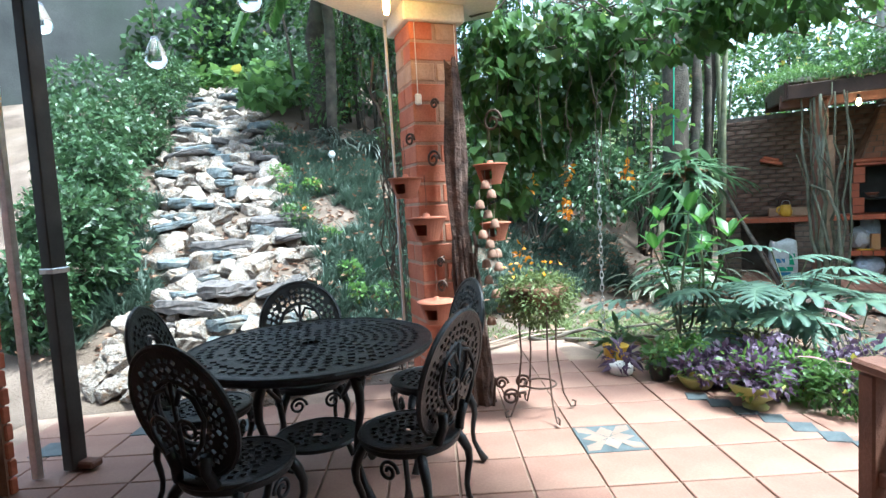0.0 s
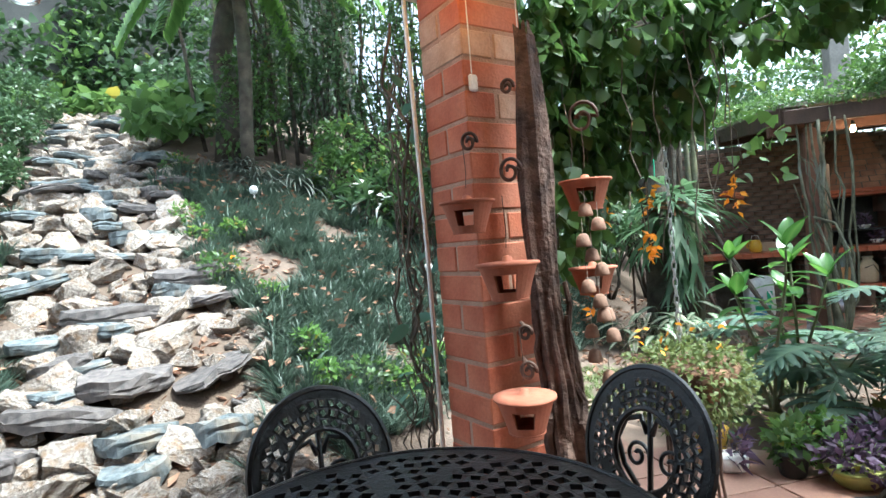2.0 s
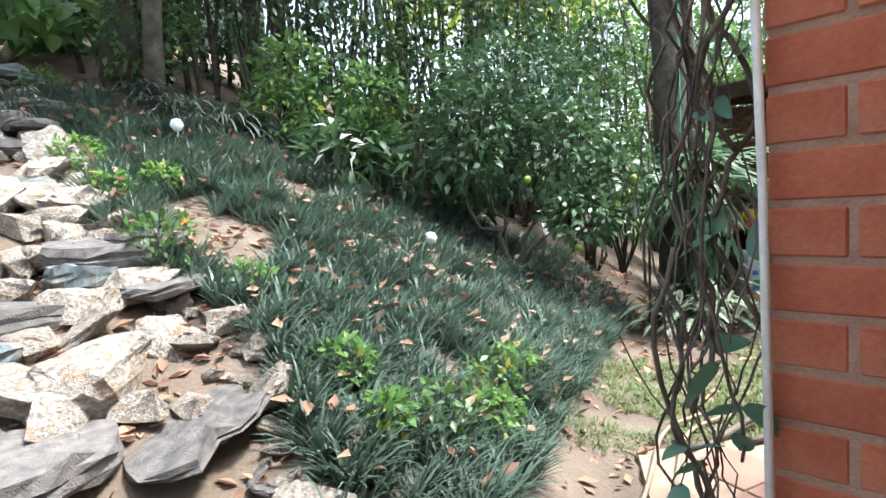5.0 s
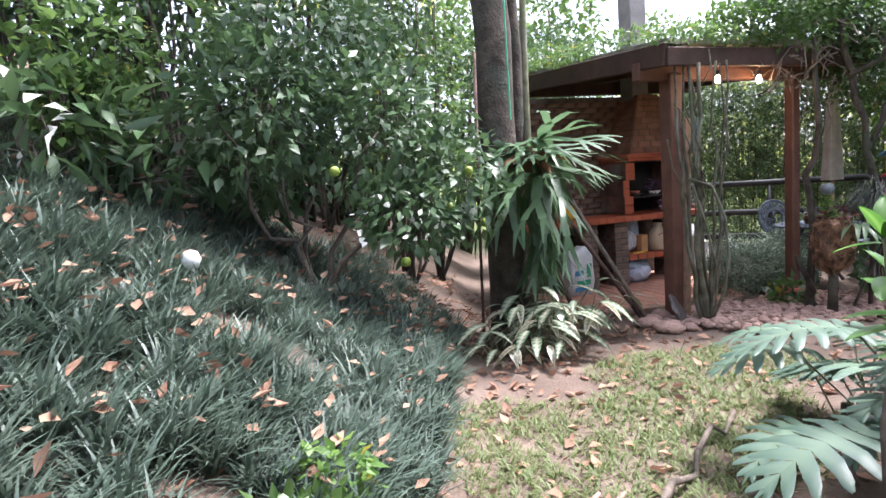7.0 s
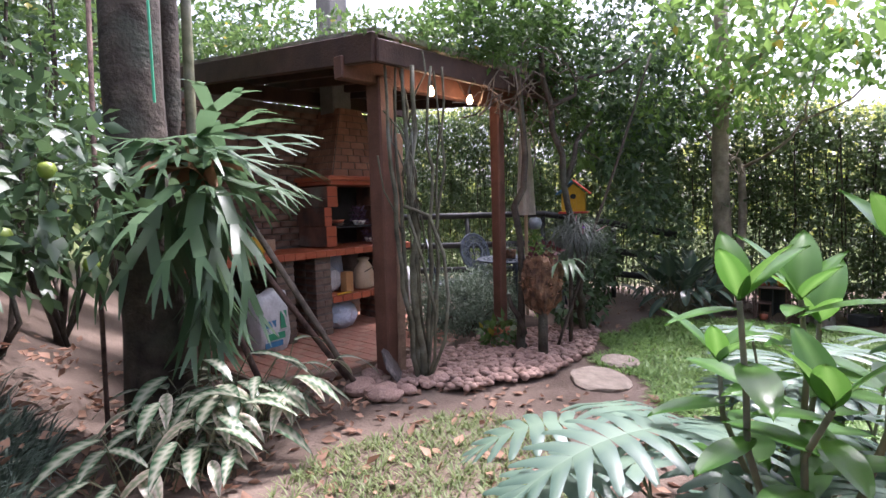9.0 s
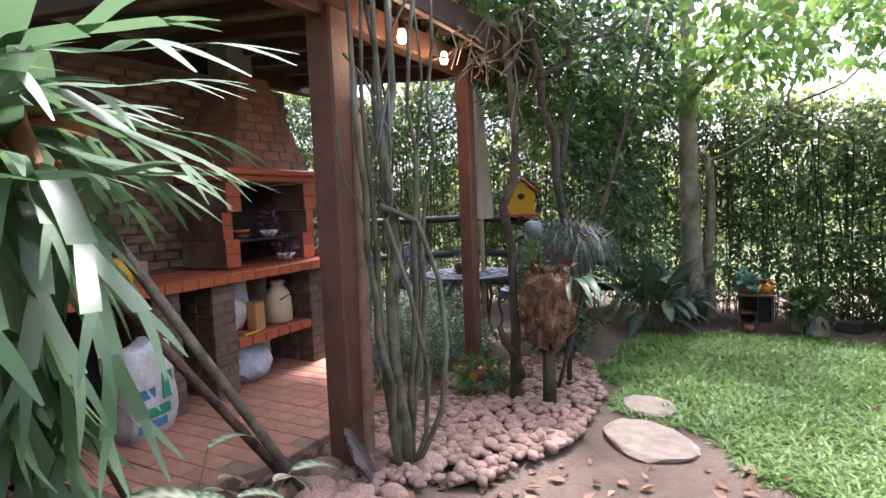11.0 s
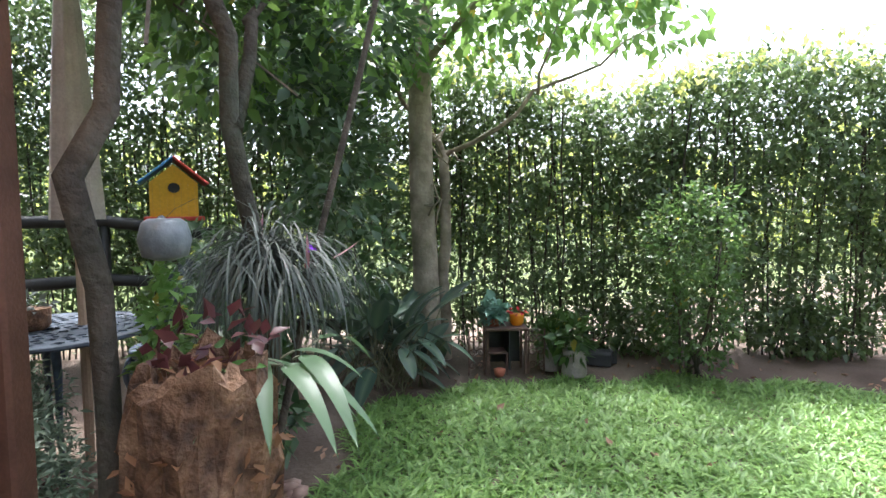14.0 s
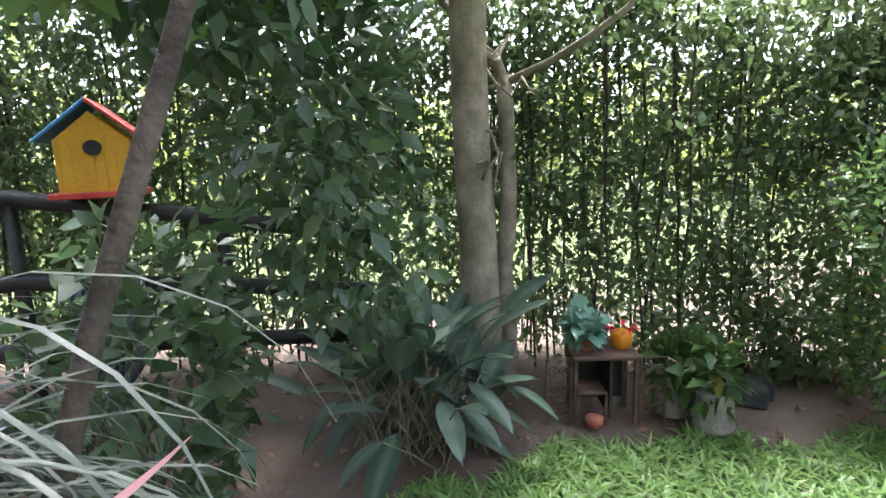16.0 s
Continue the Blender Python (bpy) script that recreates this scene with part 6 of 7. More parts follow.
def iron_chair(mat, name="iron_chair", label="black cast-iron garden chair with pierced oval back", group="chairs round the terrace table"):
    e = thing(name, (0, 0, 0), label, "chair", group)
    o = filigree(.205, .205, 5, .12, .3, .012, 3).ob("seat", mat, e, weld=0.0006)
    o.location = (0, 0, .435)
    Geo().lathe([(.2, .40), (.206, .41), (.206, .437), (.2, .437)], n=32, cap=False).ob("seat_rim", mat, e, smooth=True)
    o = filigree(.23, .25, 4, .5, .2, .013, 5).ob("backrest", mat, e, weld=0.0006)
    o.matrix_local = pose(0, .215, .70, 76, 0, 0)
    g = Geo()
    for s in (-1, 1):
        g.tube([Vector((s * .06, .245, .72)) + Vector((s * q[0], .02 * q[1], q[1])) for q in [(0, -.16), (.05, -.1), (.07, -.02), (.03, .05), (-.03, .07), (-.05, .02)]], .009, 6)
        g.tube(spiral((s * .06, .25, .66), .045, 1.4, (1, 0, 0), (0, .25, .97)), .007, 5)
    g.tube([(0, .255, .82), (0, .225, .55)], .009, 6)
    g.ob("back_scroll", mat, e, smooth=True)
    for s in (-1, 1):
        Geo().tube([(s * .09, .185, .44), (s * .07, .205, .5), (s * .09, .215, .56)], .02, 8).ob("back_bracket", mat, e, smooth=True)
    for sx in (-1, 1):
        for sy in (-1, 1):
            g = Geo()
            cabriole(g, (sx * .13, sy * .13, .41), (sx * .19, sy * .19 + .03, .015), .014, .035)
            g.ob("leg", mat, e, smooth=True)
    for s in (-1, 1):
        Geo().tube(spiral((s * .09, -.185, .345), .045, 1.5, (1, 0, 0), (0, 0, 1)), .008, 5).ob("apron_scroll", mat, e, smooth=True)
        Geo().tube(spiral((s * .19, s * .02, .345), .045, 1.5, (0, 1, 0), (0, 0, 1)), .008, 5).ob("apron_scroll", mat, e, smooth=True)
    return e


TC = Vector((0.12, 3.05, 0))
tb = thing("iron_table", TC, "round black cast-iron garden table with pierced top", "table", rz=20)
o = filigree(.575, .575, 11, .08, .3, .014, 9).ob("tabletop", M_IRON, tb, weld=0.0006)
o.location = (0, 0, .72)
Geo().lathe([(.555, .695), (.58, .695), (.588, .71), (.58, .728), (.565, .73)], n=56, cap=False).ob("top_rim", M_IRON, tb, smooth=True)
o = filigree(.2, .2, 4, .15, .5, .012, 4).ob("lower_shelf", M_IRON, tb, weld=0.0006)
o.location = (0, 0, .27)
for k in range(4):
    a = math.pi / 4 + k * math.pi / 2
    c, s_ = math.cos(a), math.sin(a)
    g = Geo()
    cabriole(g, (.22 * c, .22 * s_, .70), (.36 * c, .36 * s_, .015), .017, .06)
    g.ob("leg", M_IRON, tb, smooth=True)
    Geo().tube([(.2 * c, .2 * s_, .5), (.3 * c, .3 * s_, .62), (.45 * c, .45 * s_, .66), (.5 * c, .5 * s_, .69)], .011, 6).tube(spiral((.33 * c, .33 * s_, .62), .05, 1.4, (c, s_, 0), (0, 0, 1)), .009, 5).ob("bracket", M_IRON, tb, smooth=True)
ch0 = iron_chair(M_IRON)
SPOTS = [(-0.40, 2.94), (0.10, 2.42), (-0.09, 3.42), (0.60, 3.44), (0.68, 2.76)]
for i, (x, y) in enumerate(SPOTS):
    a = math.degrees(math.atan2(TC.y - y, TC.x - x)) + 90 + (6, -10, 4, -8, 10)[i]
    m = pose(x, y, 0, 0, 0, a)
    if i == 0:
        ch0.matrix_world = m
    else:
        copy_thing(ch0, m)

# ---- things at the pillar ----
dw = thing("driftwood_trunk", (0.66, 4.25, 0), "weathered driftwood trunk leaning on the brick pillar", "driftwood")
drift = Geo()
NS, ND = 26, 22
for i in range(NS + 1):
    t = i / NS
    z = 2.35 * t
    cx = .05 - .09 * t + .018 * math.sin(7 * t + 1)
    rx = .08 - .03 * t + .012 * math.sin(11 * t)
    for j in range(ND):
        a = 2 * math.pi * j / ND
        w = 1 + .16 * math.sin(5 * a + 2.0 * t) + .08 * math.sin(9 * a - 5 * t) + rng.normal(0, .035)
        drift.v.append((cx + rx * w * math.cos(a), .05 * t + rx * .7 * w * math.sin(a), z + (i == NS) * rng.uniform(-.12, .05)))
for i in range(NS):
    for j in range(ND):
        b_ = i * ND + (j + 1) % ND
        drift.f.append((i * ND + j, b_, b_ + ND, i * ND + j + ND))
drift.f.append(tuple(NS * ND + j for j in range(ND)))
drift.ob("trunk", M_DRIFT, dw)
for k in range(6):
    a = k * 1.05 + .3
    dx, dy = .1 * math.cos(a), .07 * math.sin(a)
    top = rng.uniform(1.0, 2.2)
    Geo().tube(wig((.06 + dx, dy, 0), (.05 - .09 * top / 2.35 + dx * .75, dy * .7 + .04, top), 11, .01), list(np.linspace(.032, .012, 12)), 7).ob("strand", M_DRIFT, dw)
sb = thing("scroll_bracket", (0.93, 4.2, 0), "wrought-iron scroll foot standing beside the driftwood", "ironwork")
for c in ((.02, 0, .065, .06), (.1, .0, .17, .05), (-.04, 0, .16, .045)):
    Geo().tube(spiral((c[0], c[1], c[2]), c[3], 1.6, (1, 0, 0), (0, 0, 1)), .009, 6).ob("scroll", M_RUST, sb, smooth=True)
Geo().tube([(-.1, 0, .0), (-.08, 0, .2), (-.02, 0, .08), (.12, 0, .1)], .01, 6).ob("bar", M_RUST, sb, smooth=True)


def lantern(at, s, label="terracotta bird-feeder lantern with arched openings"):
    e = thing("clay_lantern", at, label, "lantern", "hanging clay lanterns")
    body = Geo()
    n = 28
    for i in range(n):
        a0, a1 = 2 * math.pi * i / n, 2 * math.pi * (i + 1) / n
        door = (i % 14) in (4, 5, 6, 7)
        for z0, z1, r0, r1 in ((0, .025, .052, .060), (.025, .075, .060, .077), (.075, .10, .077, .086)):
            if door and z0 == .025:
                continue
            q = []
            for rr, aa, zz in ((r0, a0, z0), (r0, a1, z0), (r1, a1, z1), (r1, a0, z1)):
                q.append((rr * s * math.cos(aa), rr * s * math.sin(aa), zz * s))
            q += [(p[0] * .88, p[1] * .88, p[2]) for p in q]
            body.add(q, [(0, 1, 2, 3), (7, 6, 5, 4), (0, 4, 5, 1), (3, 2, 6, 7), (0, 3, 7, 4), (1, 5, 6, 2)])
    body.lathe([(.055 * s, 0), (.056 * s, .006)], n=20)
    body.ob("body", M_POT, e, smooth=False, weld=0.0008)
    Geo().lathe([(.0, .096), (.086, .096), (.094, .1), (.093, .107), (.06, .11), (.016, .113), (.014, .124), (.0, .128)], n=24).ob("lid", M_POT, e, smooth=True).scale = (s, s, s)
    Geo().tube([(0, 0, .15 * s), (.005, 0, .2 * s), (0, 0, .3 * s)], .002, 5).ob("wire", M_RUST, e)
    return e


for at, s in (((0.33, 4.14, 1.415), 1.25), ((0.47, 4.09, 1.135), 1.4), ((0.87, 4.33, 1.48), 1.25), ((0.50, 4.12, 0.585), 1.4), ((0.88, 4.36, 1.10), 1.15)):
    lantern(at, s)
for x, y, z, r in ((0.36, 4.2, 1.80, .045), (0.52, 4.17, 1.66, .06), (0.89, 4.38, 1.90, .085), (0.53, 4.17, .98, .035), (0.54, 4.2, 2.02, .035), (0.53, 4.17, .82, .045)):
    hk = thing("iron_hook", (x, y, z), "curled wrought-iron hook fixed to the pillar", "hook", "iron hooks")
    Geo().tube([Vector((0, .12, .03)), Vector((0, .04, .03))] + [p for p in spiral((0, 0, 0), r, 1.5, (.8, -.3, 0), (0, 0, 1))], .008, 6).ob("hook", M_RUST, hk, smooth=True)
for i in range(15):
    z = 1.45 - i * .065 if i < 9 else 1.0 - (i - 9) * .09
    x, y = 0.84 + .045 * math.sin(i * 2.1) + .01 * i * .3, 4.22 + .03 * math.cos(i * 1.7)
    be = thing("clay_bell", (x, y, z), "small clay bell strung on a wind chime", "bell", "clay wind chime")
    Geo().lathe([(.03, 0), (.033, .007), (.029, .026), (.024, .046), (.011, .056), (0, .057)], n=14).ob("bell", M_BELL, be, smooth=True)
    Geo().tube([(0, 0, .055), (0, 0, .12)], .0015, 4).ob("string", M_CANVAS, be)

# ---- planters on the terrace ----
ps = thing("plant_stand", (1.15, 4.08, 0), "tall thin iron plant stand holding a round planter", "plant stand")
for k in range(4):
    a = k * math.pi / 2 + .5
    c, s_ = math.cos(a), math.sin(a)
    Geo().tube([(.13 * c, .13 * s_, .72), (.12 * c, .12 * s_, .4), (.16 * c, .16 * s_, .12), (.21 * c, .21 * s_, .02), (.24 * c, .24 * s_, .02), (.245 * c, .245 * s_, .05), (.22 * c, .22 * s_, .06)], .006, 6).ob("leg", M_RUST, ps, smooth=True)
for r, z in ((.1, .2), (.15, .68)):
    Geo().tube([(r * math.cos(t), r * math.sin(t), z) for t in np.linspace(0, 6.283, 25)], .006, 6, False).ob("ring", M_RUST, ps, smooth=True)
bk = thing("moss_planter", (1.15, 4.08, .66), "round planter thick with trailing small-leaved plants", "planter")
Geo().lathe([(.1, 0), (.16, .06), (.2, .16), (.19, .17)], n=20).ob("basket", M_BARKPOT, bk, smooth=True)
p, d = in_blobs([(1.15, 4.08, .79, .25, .25, .14), (1.15, 4.08, .72, .23, .23, .17)], 3000)
scatter("foliage", SMALL, p, d + unit(3000) + (0, 0, -.4), .03, M_WEED, parent=bk)
P = unit(16) * (.18, .18, .06) + (1.15, 4.08, .93)
scatter("flowers", SMALL, P, unit(16), .035, M_ORANGE, parent=bk)


def lobed_pot(name, at, prof, mat, label, leaves=None, lab2=""):
    e = thing(name, at, label, "plant pot", "pots along the terrace edge")
    Geo().lathe(prof, n=28).ob("pot", mat, e, smooth=True)
    h = max(z for r, z in prof)
    R = max(r for r, z in prof)
    Geo().lathe([(0.0, h - .03), (R * .85, h - .03)], n=20).ob("soil_fill", M_SOIL, e)
    for mt, n, size, hh, shp in leaves or ():
        q, dd = in_blobs([(at[0], at[1], at[2] + h + hh * .4, R * 1.15, R * 1.15, hh)], n, .2)
        q[:, 2] = np.maximum(q[:, 2], at[2] + h * .7)
        scatter("foliage", shp, q, dd + unit(n), size * rng.uniform(.7, 1.3, n), mt, parent=e)
    return e


BOWL = [(.07, 0), (.075, .015), (.05, .03), (.06, .05), (.12, .09), (.155, .14), (.165, .165), (.155, .17), (.14, .14)]
POTP = [(.06, 0), (.065, .01), (.08, .11), (.085, .12), (.075, .12)]
LOW = [(.08, 0), (.09, .01), (.13, .07), (.14, .09), (.125, .09)]
lobed_pot("footed_bowl", (2.45, 4.28, 0), BOWL, M_GREENC, "green glazed footed bowl with purple and lime foliage", [(M_PURPLE, 420, .06, .13, SMALL), (M_LEAFB, 160, .06, .15, SMALL)])
lobed_pot("plastic_pot", (1.98, 4.82, 0), POTP, M_BLACK, "black plastic plant pot with a leafy seedling", [(M_LEAFM, 90, .08, .12, SMALL)])
lobed_pot("low_bowl", (2.2, 4.66, 0), LOW, M_GREENC, "low green bowl overgrown with purple leaves", [(M_PURPLE, 300, .06, .1, SMALL), (M_LEAFB, 60, .05, .1, SMALL)])
lobed_pot("yellow_pot", (1.7, 5.15, 0), [(.07, 0), (.08, .01), (.1, .16), (.105, .17), (.095, .17)], M_YELLOW, "yellow ceramic pot with thin dark leaves", [(M_LEAF, 50, .14, .14, NARROW)])
lobed_pot("white_pot", (1.72, 4.96, 0), [(.08, 0), (.09, .02), (.09, .07), (.08, .075)], M_WHITE, "low white pot with drooping purple leaves", [(M_PURPLE, 60, .13, .1, NARROW)])
for x, y, n, mt, hh in ((2.45, 4.75, 700, M_PURPLE, .22), (2.75, 4.5, 600, M_LEAFB, .24), (2.2, 4.95, 420, M_LEAFB, .2), (2.95, 4.25, 500, M_LEAFM, .22), (2.62, 4.55, 420, M_PURPLE, .3), (3.1, 4.45, 400, M_PURPLE, .3)):
    bush("border_plant", (x, y, 0), [(0, 0, hh * .6, .24, .2, hh * .7)], n, .06, mt, "low bedding plant in the border by the terrace", stems=5, category="plant", group="border plants", stem_r=.005)
rosette("cordyline", (3.12, 3.95, 0), big_leaf(.12, .3, 8, .1), 12, .2, M_PINK, "cordyline with crimson sword leaves", (1.0, 2.5), .55, spread=.04)
rosette("yellowing_philodendron", (2.35, 5.25, 0), big_leaf(.46, .45, 16, .1, .02, 1), 5, .3, M_LEAFY, "philodendron with yellowing lobed leaves", (.5, 1.2), .3)
for x, y, z, n in ((1.36, 4.95, 1.28, 30), (1.38, 4.97, 1.55, 14), (1.8, 4.85, 1.5, 20), (1.1, 4.9, 1.5, 14), (1.02, 4.85, .95, 12)):
    e = thing("clock_vine_flower", (x, y, z), "hanging cluster of orange and yellow clock-vine flowers", "flower", "hanging flowers")
    scatter("petals", SMALL, unit(n) * (.035, .035, .08) + (x, y, z), unit(n), .055, M_ORANGE, parent=e)
    o = Geo().tube([(0, 0, 0), (.01, 0, .5), (0, .01, 2.6 - z)], .003, 5).ob("string", M_VINE, e)

rc = thing("rain_chain", (1.62, 5.28, 0), "shiny steel rain chain hanging from the eave", "chain")
for i in range(46):
    a = np.linspace(0, 2 * math.pi, 13)
    c, s_ = (1, 0) if i % 2 else (0, 1)
    Geo().tube([(.013 * math.cos(t) * c, .013 * math.cos(t) * s_, .25 + i * .052 + .034 * math.sin(t)) for t in a], .0045, 5, False).ob("link", M_STEEL, rc, smooth=True)
ac = thing("wooden_bench", (2.6, 2.72, 0), "dark red wooden bench seat with a flat armrest", "bench", rz=20)
Geo().box((0, .0, .63), (.13, .75, .045), Matrix.Rotation(radians(2), 4, "X"), .012).ob("armrest", M_WOOD, ac)
Geo().box((.62, .0, .63), (.13, .75, .045), None, .012).ob("armrest", M_WOOD, ac)
for x in (0, .62):
    for y in (-.33, .33):
        Geo().box((x, y, .304), (.075, .075, .608), None, .008).ob("leg", M_WOOD, ac)
    Geo().box((x, 0, .2), (.03, .6, .06), None, .006).ob("side_rail", M_WOOD, ac)
for k in range(6):
    Geo().box((.31, -.3 + k * .115, .4), (.56, .1, .025), None, .006).ob("seat_slat", M_WOOD, ac)
hb_ = thing("filament_bulb", (0.33, 3.95, 2.6), "hanging filament bulb glowing orange", "lamp")
Geo().lathe([(0, -.07), (.016, -.06), (.022, -.02), (.018, .03), (.01, .05)], n=12).ob("bulb", M_FILAMENT, hb_, smooth=True)
Geo().tube([(0, 0, .05), (0, 0, .12)], .012, 8).ob("socket", M_BLACK, hb_)
for x, y, z in ((-1.95, 3.7, 2.62), (-0.35, 3.55, 2.5), (-1.15, 3.75, 2.32)):
    gl = thing("glass_drop", (x, y, z), "clear hanging glass drop vase on a wire", "glass vase", "glass drops")
    Geo().lathe([(0, 0), (.05, .012), (.07, .05), (.06, .1), (.035, .16), (.02, .2)], n=18).ob("glass", M_GLASS, gl, smooth=True)
    Geo().tube([(0, 0, .2), (0, 0, .5)], .002, 4).ob("wire", M_RUST, gl)
hs2 = thing("garden_hose", (-0.6, 4.5, 0), "beige garden hose lying by the terrace edge", "hose")
pts = [(-1.0, 4.42), (-.7, 4.62), (-.3, 4.85), (.15, 5.3), (.55, 5.75), (.95, 6.25), (1.3, 6.35)]
for _ in range(3):
    pts = [pts[0]] + [(a[0] * w + b[0] * (1 - w), a[1] * w + b[1] * (1 - w)) for a, b in zip(pts, pts[1:]) for w in (.75, .25)] + [pts[-1]]
o = Geo().tube([(x, y, gz(x, y) + .04) for x, y in pts], .012, 7).tube([(x + .1, y - .06, gz(x + .1, y - .06) + .03) for x, y in pts], .012, 7).ob("hose", M_HOSE, hs2, smooth=True)
o.matrix_parent_inverse = hs2.matrix_world.inverted()
for at in ((-2.02, 8.43), (0.0, 8.1)):
    z = gz(*at)
    e = thing("solar_light", (*at, z), "white globe solar light on a short stake", "garden light", "solar lights")
    Geo().tube([(0, 0, -.05), (0, 0, .18)], .01, 6).ob("stake", M_WHITE, e)
    Geo().lathe([(0, .16), (.035, .17), (.055, .215), (.035, .26), (0, .27)], n=16).ob("globe", M_GLOBE, e, smooth=True)

# ---- things in and round the kiosk ----
jug = thing("yellow_jug", K(-0.6, 0.1, CT + .004), "glazed yellow jug with a wire handle on the counter", "jug")
Geo().lathe([(.06, 0), (.075, .02), (.085, .07), (.07, .13), (.06, .155), (.066, .17), (.058, .165)], n=22).ob("body", M_YELLOW, jug, smooth=True)
Geo().tube([(-.06, 0, .15), (-.11, 0, .13), (-.12, 0, .08), (-.08, 0, .04)], .01, 7).ob("handle", M_YELLOW, jug, smooth=True)
Geo().tube([(.06, 0, .16), (.04, 0, .23), (-.04, 0, .23), (-.06, 0, .16)], .003, 5).ob("wire_handle", M_STEEL, jug)
wb_ = thing("wooden_box", K(-0.55, 0.36, CT + .004), "low plain wooden box on the counter", "box", rz=KROT)
for y in (-.09, .09):
    Geo().box((0, y, .06), (.5, .015, .12), None, .003).ob("side", M_LWOOD, wb_)
for x in (-.245, .245):
    Geo().box((x, 0, .06), (.015, .165, .12), None, .003).ob("end", M_LWOOD, wb_)
bf = thing("bird_feeder", K(-0.6, 0.42, CT + .14), "dark wooden bird feeder with a pitched roof", "bird feeder", rz=KROT)
Geo().box((0, 0, .06), (.14, .12, .12), None, .004).ob("body", M_DWOOD, bf)
for s in (-1, 1):
    Geo().box((s * .055, 0, .16), (.14, .17, .012), Matrix.Rotation(radians(s * 38), 4, "Y")).ob("roof_board", M_DRIFT, bf)
rb = thing("clay_ornament", K(-0.75, 0.55, 1.75), "red clay roof ornament hanging under the beams", "ornament", rz=KROT)
Geo().box((0, 0, 0), (.3, .2, .05), Matrix.Rotation(radians(15), 4, "Y"), .01).box((0, 0, .05), (.22, .16, .04), Matrix.Rotation(radians(15), 4, "Y"), .01).ob("ridge_tile", M_REDTILE, rb)
for s in (0, 1):
    bo = thing("clay_bowl", K(0.42, 0.18, CT + .22 + s * .035), "striped clay bowl stacked on the grill ledge", "bowl", "stacked bowls")
    Geo().lathe([(.05, 0), (.07, .02), (.085, .034), (.075, .034)], n=18).ob("bowl", M_POT if s else M_OLDBRICK, bo, smooth=True)
gs = thing("grill_ledge", K(0.66, 0.3, CT + .205), "dark steel grill ledge across the firebox", "grill", rz=KROT)
Geo().box((0, 0, 0), (.68, .4, .02), None, .004).ob("ledge", M_BLACK, gs)
for x, y, z, n in ((0.75, .2, CT + .22, 140), (0.85, .12, CT + .02, 120)):
    q = K(x, y, z)
    lobed_pot("dried_arrangement", q.to_tuple(), [(.05, 0), (.06, .02), (.08, .05), (.07, .05)], M_WHITE, "small pot of dried purple plants in the firebox", [(M_PURPLE, n, .05, .12, SMALL)])
q = K(1.28, .15, CT + .0)
lobed_pot("counter_planter", q.to_tuple(), [(.06, 0), (.09, .06), (.085, .06)], M_POT, "clay planter with grey foliage at the counter's end", [(M_TILL, 220, .06, .12, SMALL)])
dj = thing("sprayer_tank", K(0.72, 0.12, 0.435), "cream plastic sprayer tank on the lower shelf", "sprayer")
Geo().lathe([(.09, 0), (.11, .015), (.115, .1), (.11, .22), (.07, .28), (.05, .31), (.07, .34), (.045, .35)], n=22).ob("tank", M_CREAM, dj, smooth=True)
Geo().tube([(-.1, -.08, .2), (-.02, -.13, .24), (.05, -.14, .12), (.06, -.15, -.1), (.06, -.16, -.3)], .006, 6).ob("hose", M_BLACK, dj, smooth=True)
cb = thing("timber_block", K(0.44, 0.08, 0.435), "pale timber block standing on the lower shelf", "wood block", rz=KROT)
Geo().box((0, 0, .11), (.1, .1, .22), None, .006).ob("block", M_CARD, cb)
for k, (u, v, z, sx, sz, mt, lab) in enumerate(((0.28, .2, .435, .13, .17, M_BAG, "white plastic bag bundled on the shelf"), (0.42, .3, .435, .12, .26, M_BAGBLUE, "grey plastic bag bundled on the shelf"), (0.36, .12, .045, .2, .16, M_BAGBLUE, "pale blue bundled plastic bag under the shelf"), (1.35, .1, .045, .16, .3, M_BAG, "white bag standing at the counter's end"), (1.38, .3, .3, .12, .22, M_BAG, "white bag hung at the counter's end"))):
    q = K(u, v, z)
    e = thing("plastic_bag", q, lab, "bag", "plastic bags")
    m = rock_mesh(60 + k, 1.0, mt, .16, 3)
    b = new("bag", m)
    b.parent = e
    b.matrix_local = pose(0, 0, sz * .92) @ Matrix.Diagonal((sx, sx * .9, sz, 1))
fs = thing("fertiliser_sack", K(-0.66, -0.12, 0.045), "white woven sack with green and blue print leaning on a pier", "sack", rz=KROT + 8)
bm = bmesh.new()
bmesh.ops.create_cube(bm, size=1)
bmesh.ops.subdivide_edges(bm, edges=list(bm.edges), cuts=6, use_grid_fill=True)
for v in bm.verts:
    bulge = 1 - .35 * (2 * v.co.z) ** 4
    v.co.x *= .32 * (.8 + .2 * bulge)
    v.co.y = v.co.y * .2 * bulge + .012 * math.sin(v.co.x * 40 + v.co.z * 9)
    v.co.z = (v.co.z + .5) * .56 + .025 * math.sin(v.co.x * 22) * (v.co.z > .4)
me = bpy.data.meshes.new("sack")
bm.to_mesh(me)
bm.free()
me.materials.append(M_BAG)
me.shade_smooth()
b = new("sack_body", me)
b.parent = fs
Geo().box((0, -.105, .16), (.2, .006, .06)).box((.09, -.105, .3), (.07, .006, .16)).ob("green_print", M_GREENP, fs)
Geo().box((-.06, -.106, .28), (.12, .006, .06)).box((-.03, -.106, .09), (.2, .006, .05)).ob("blue_print", M_BLUEP, fs)
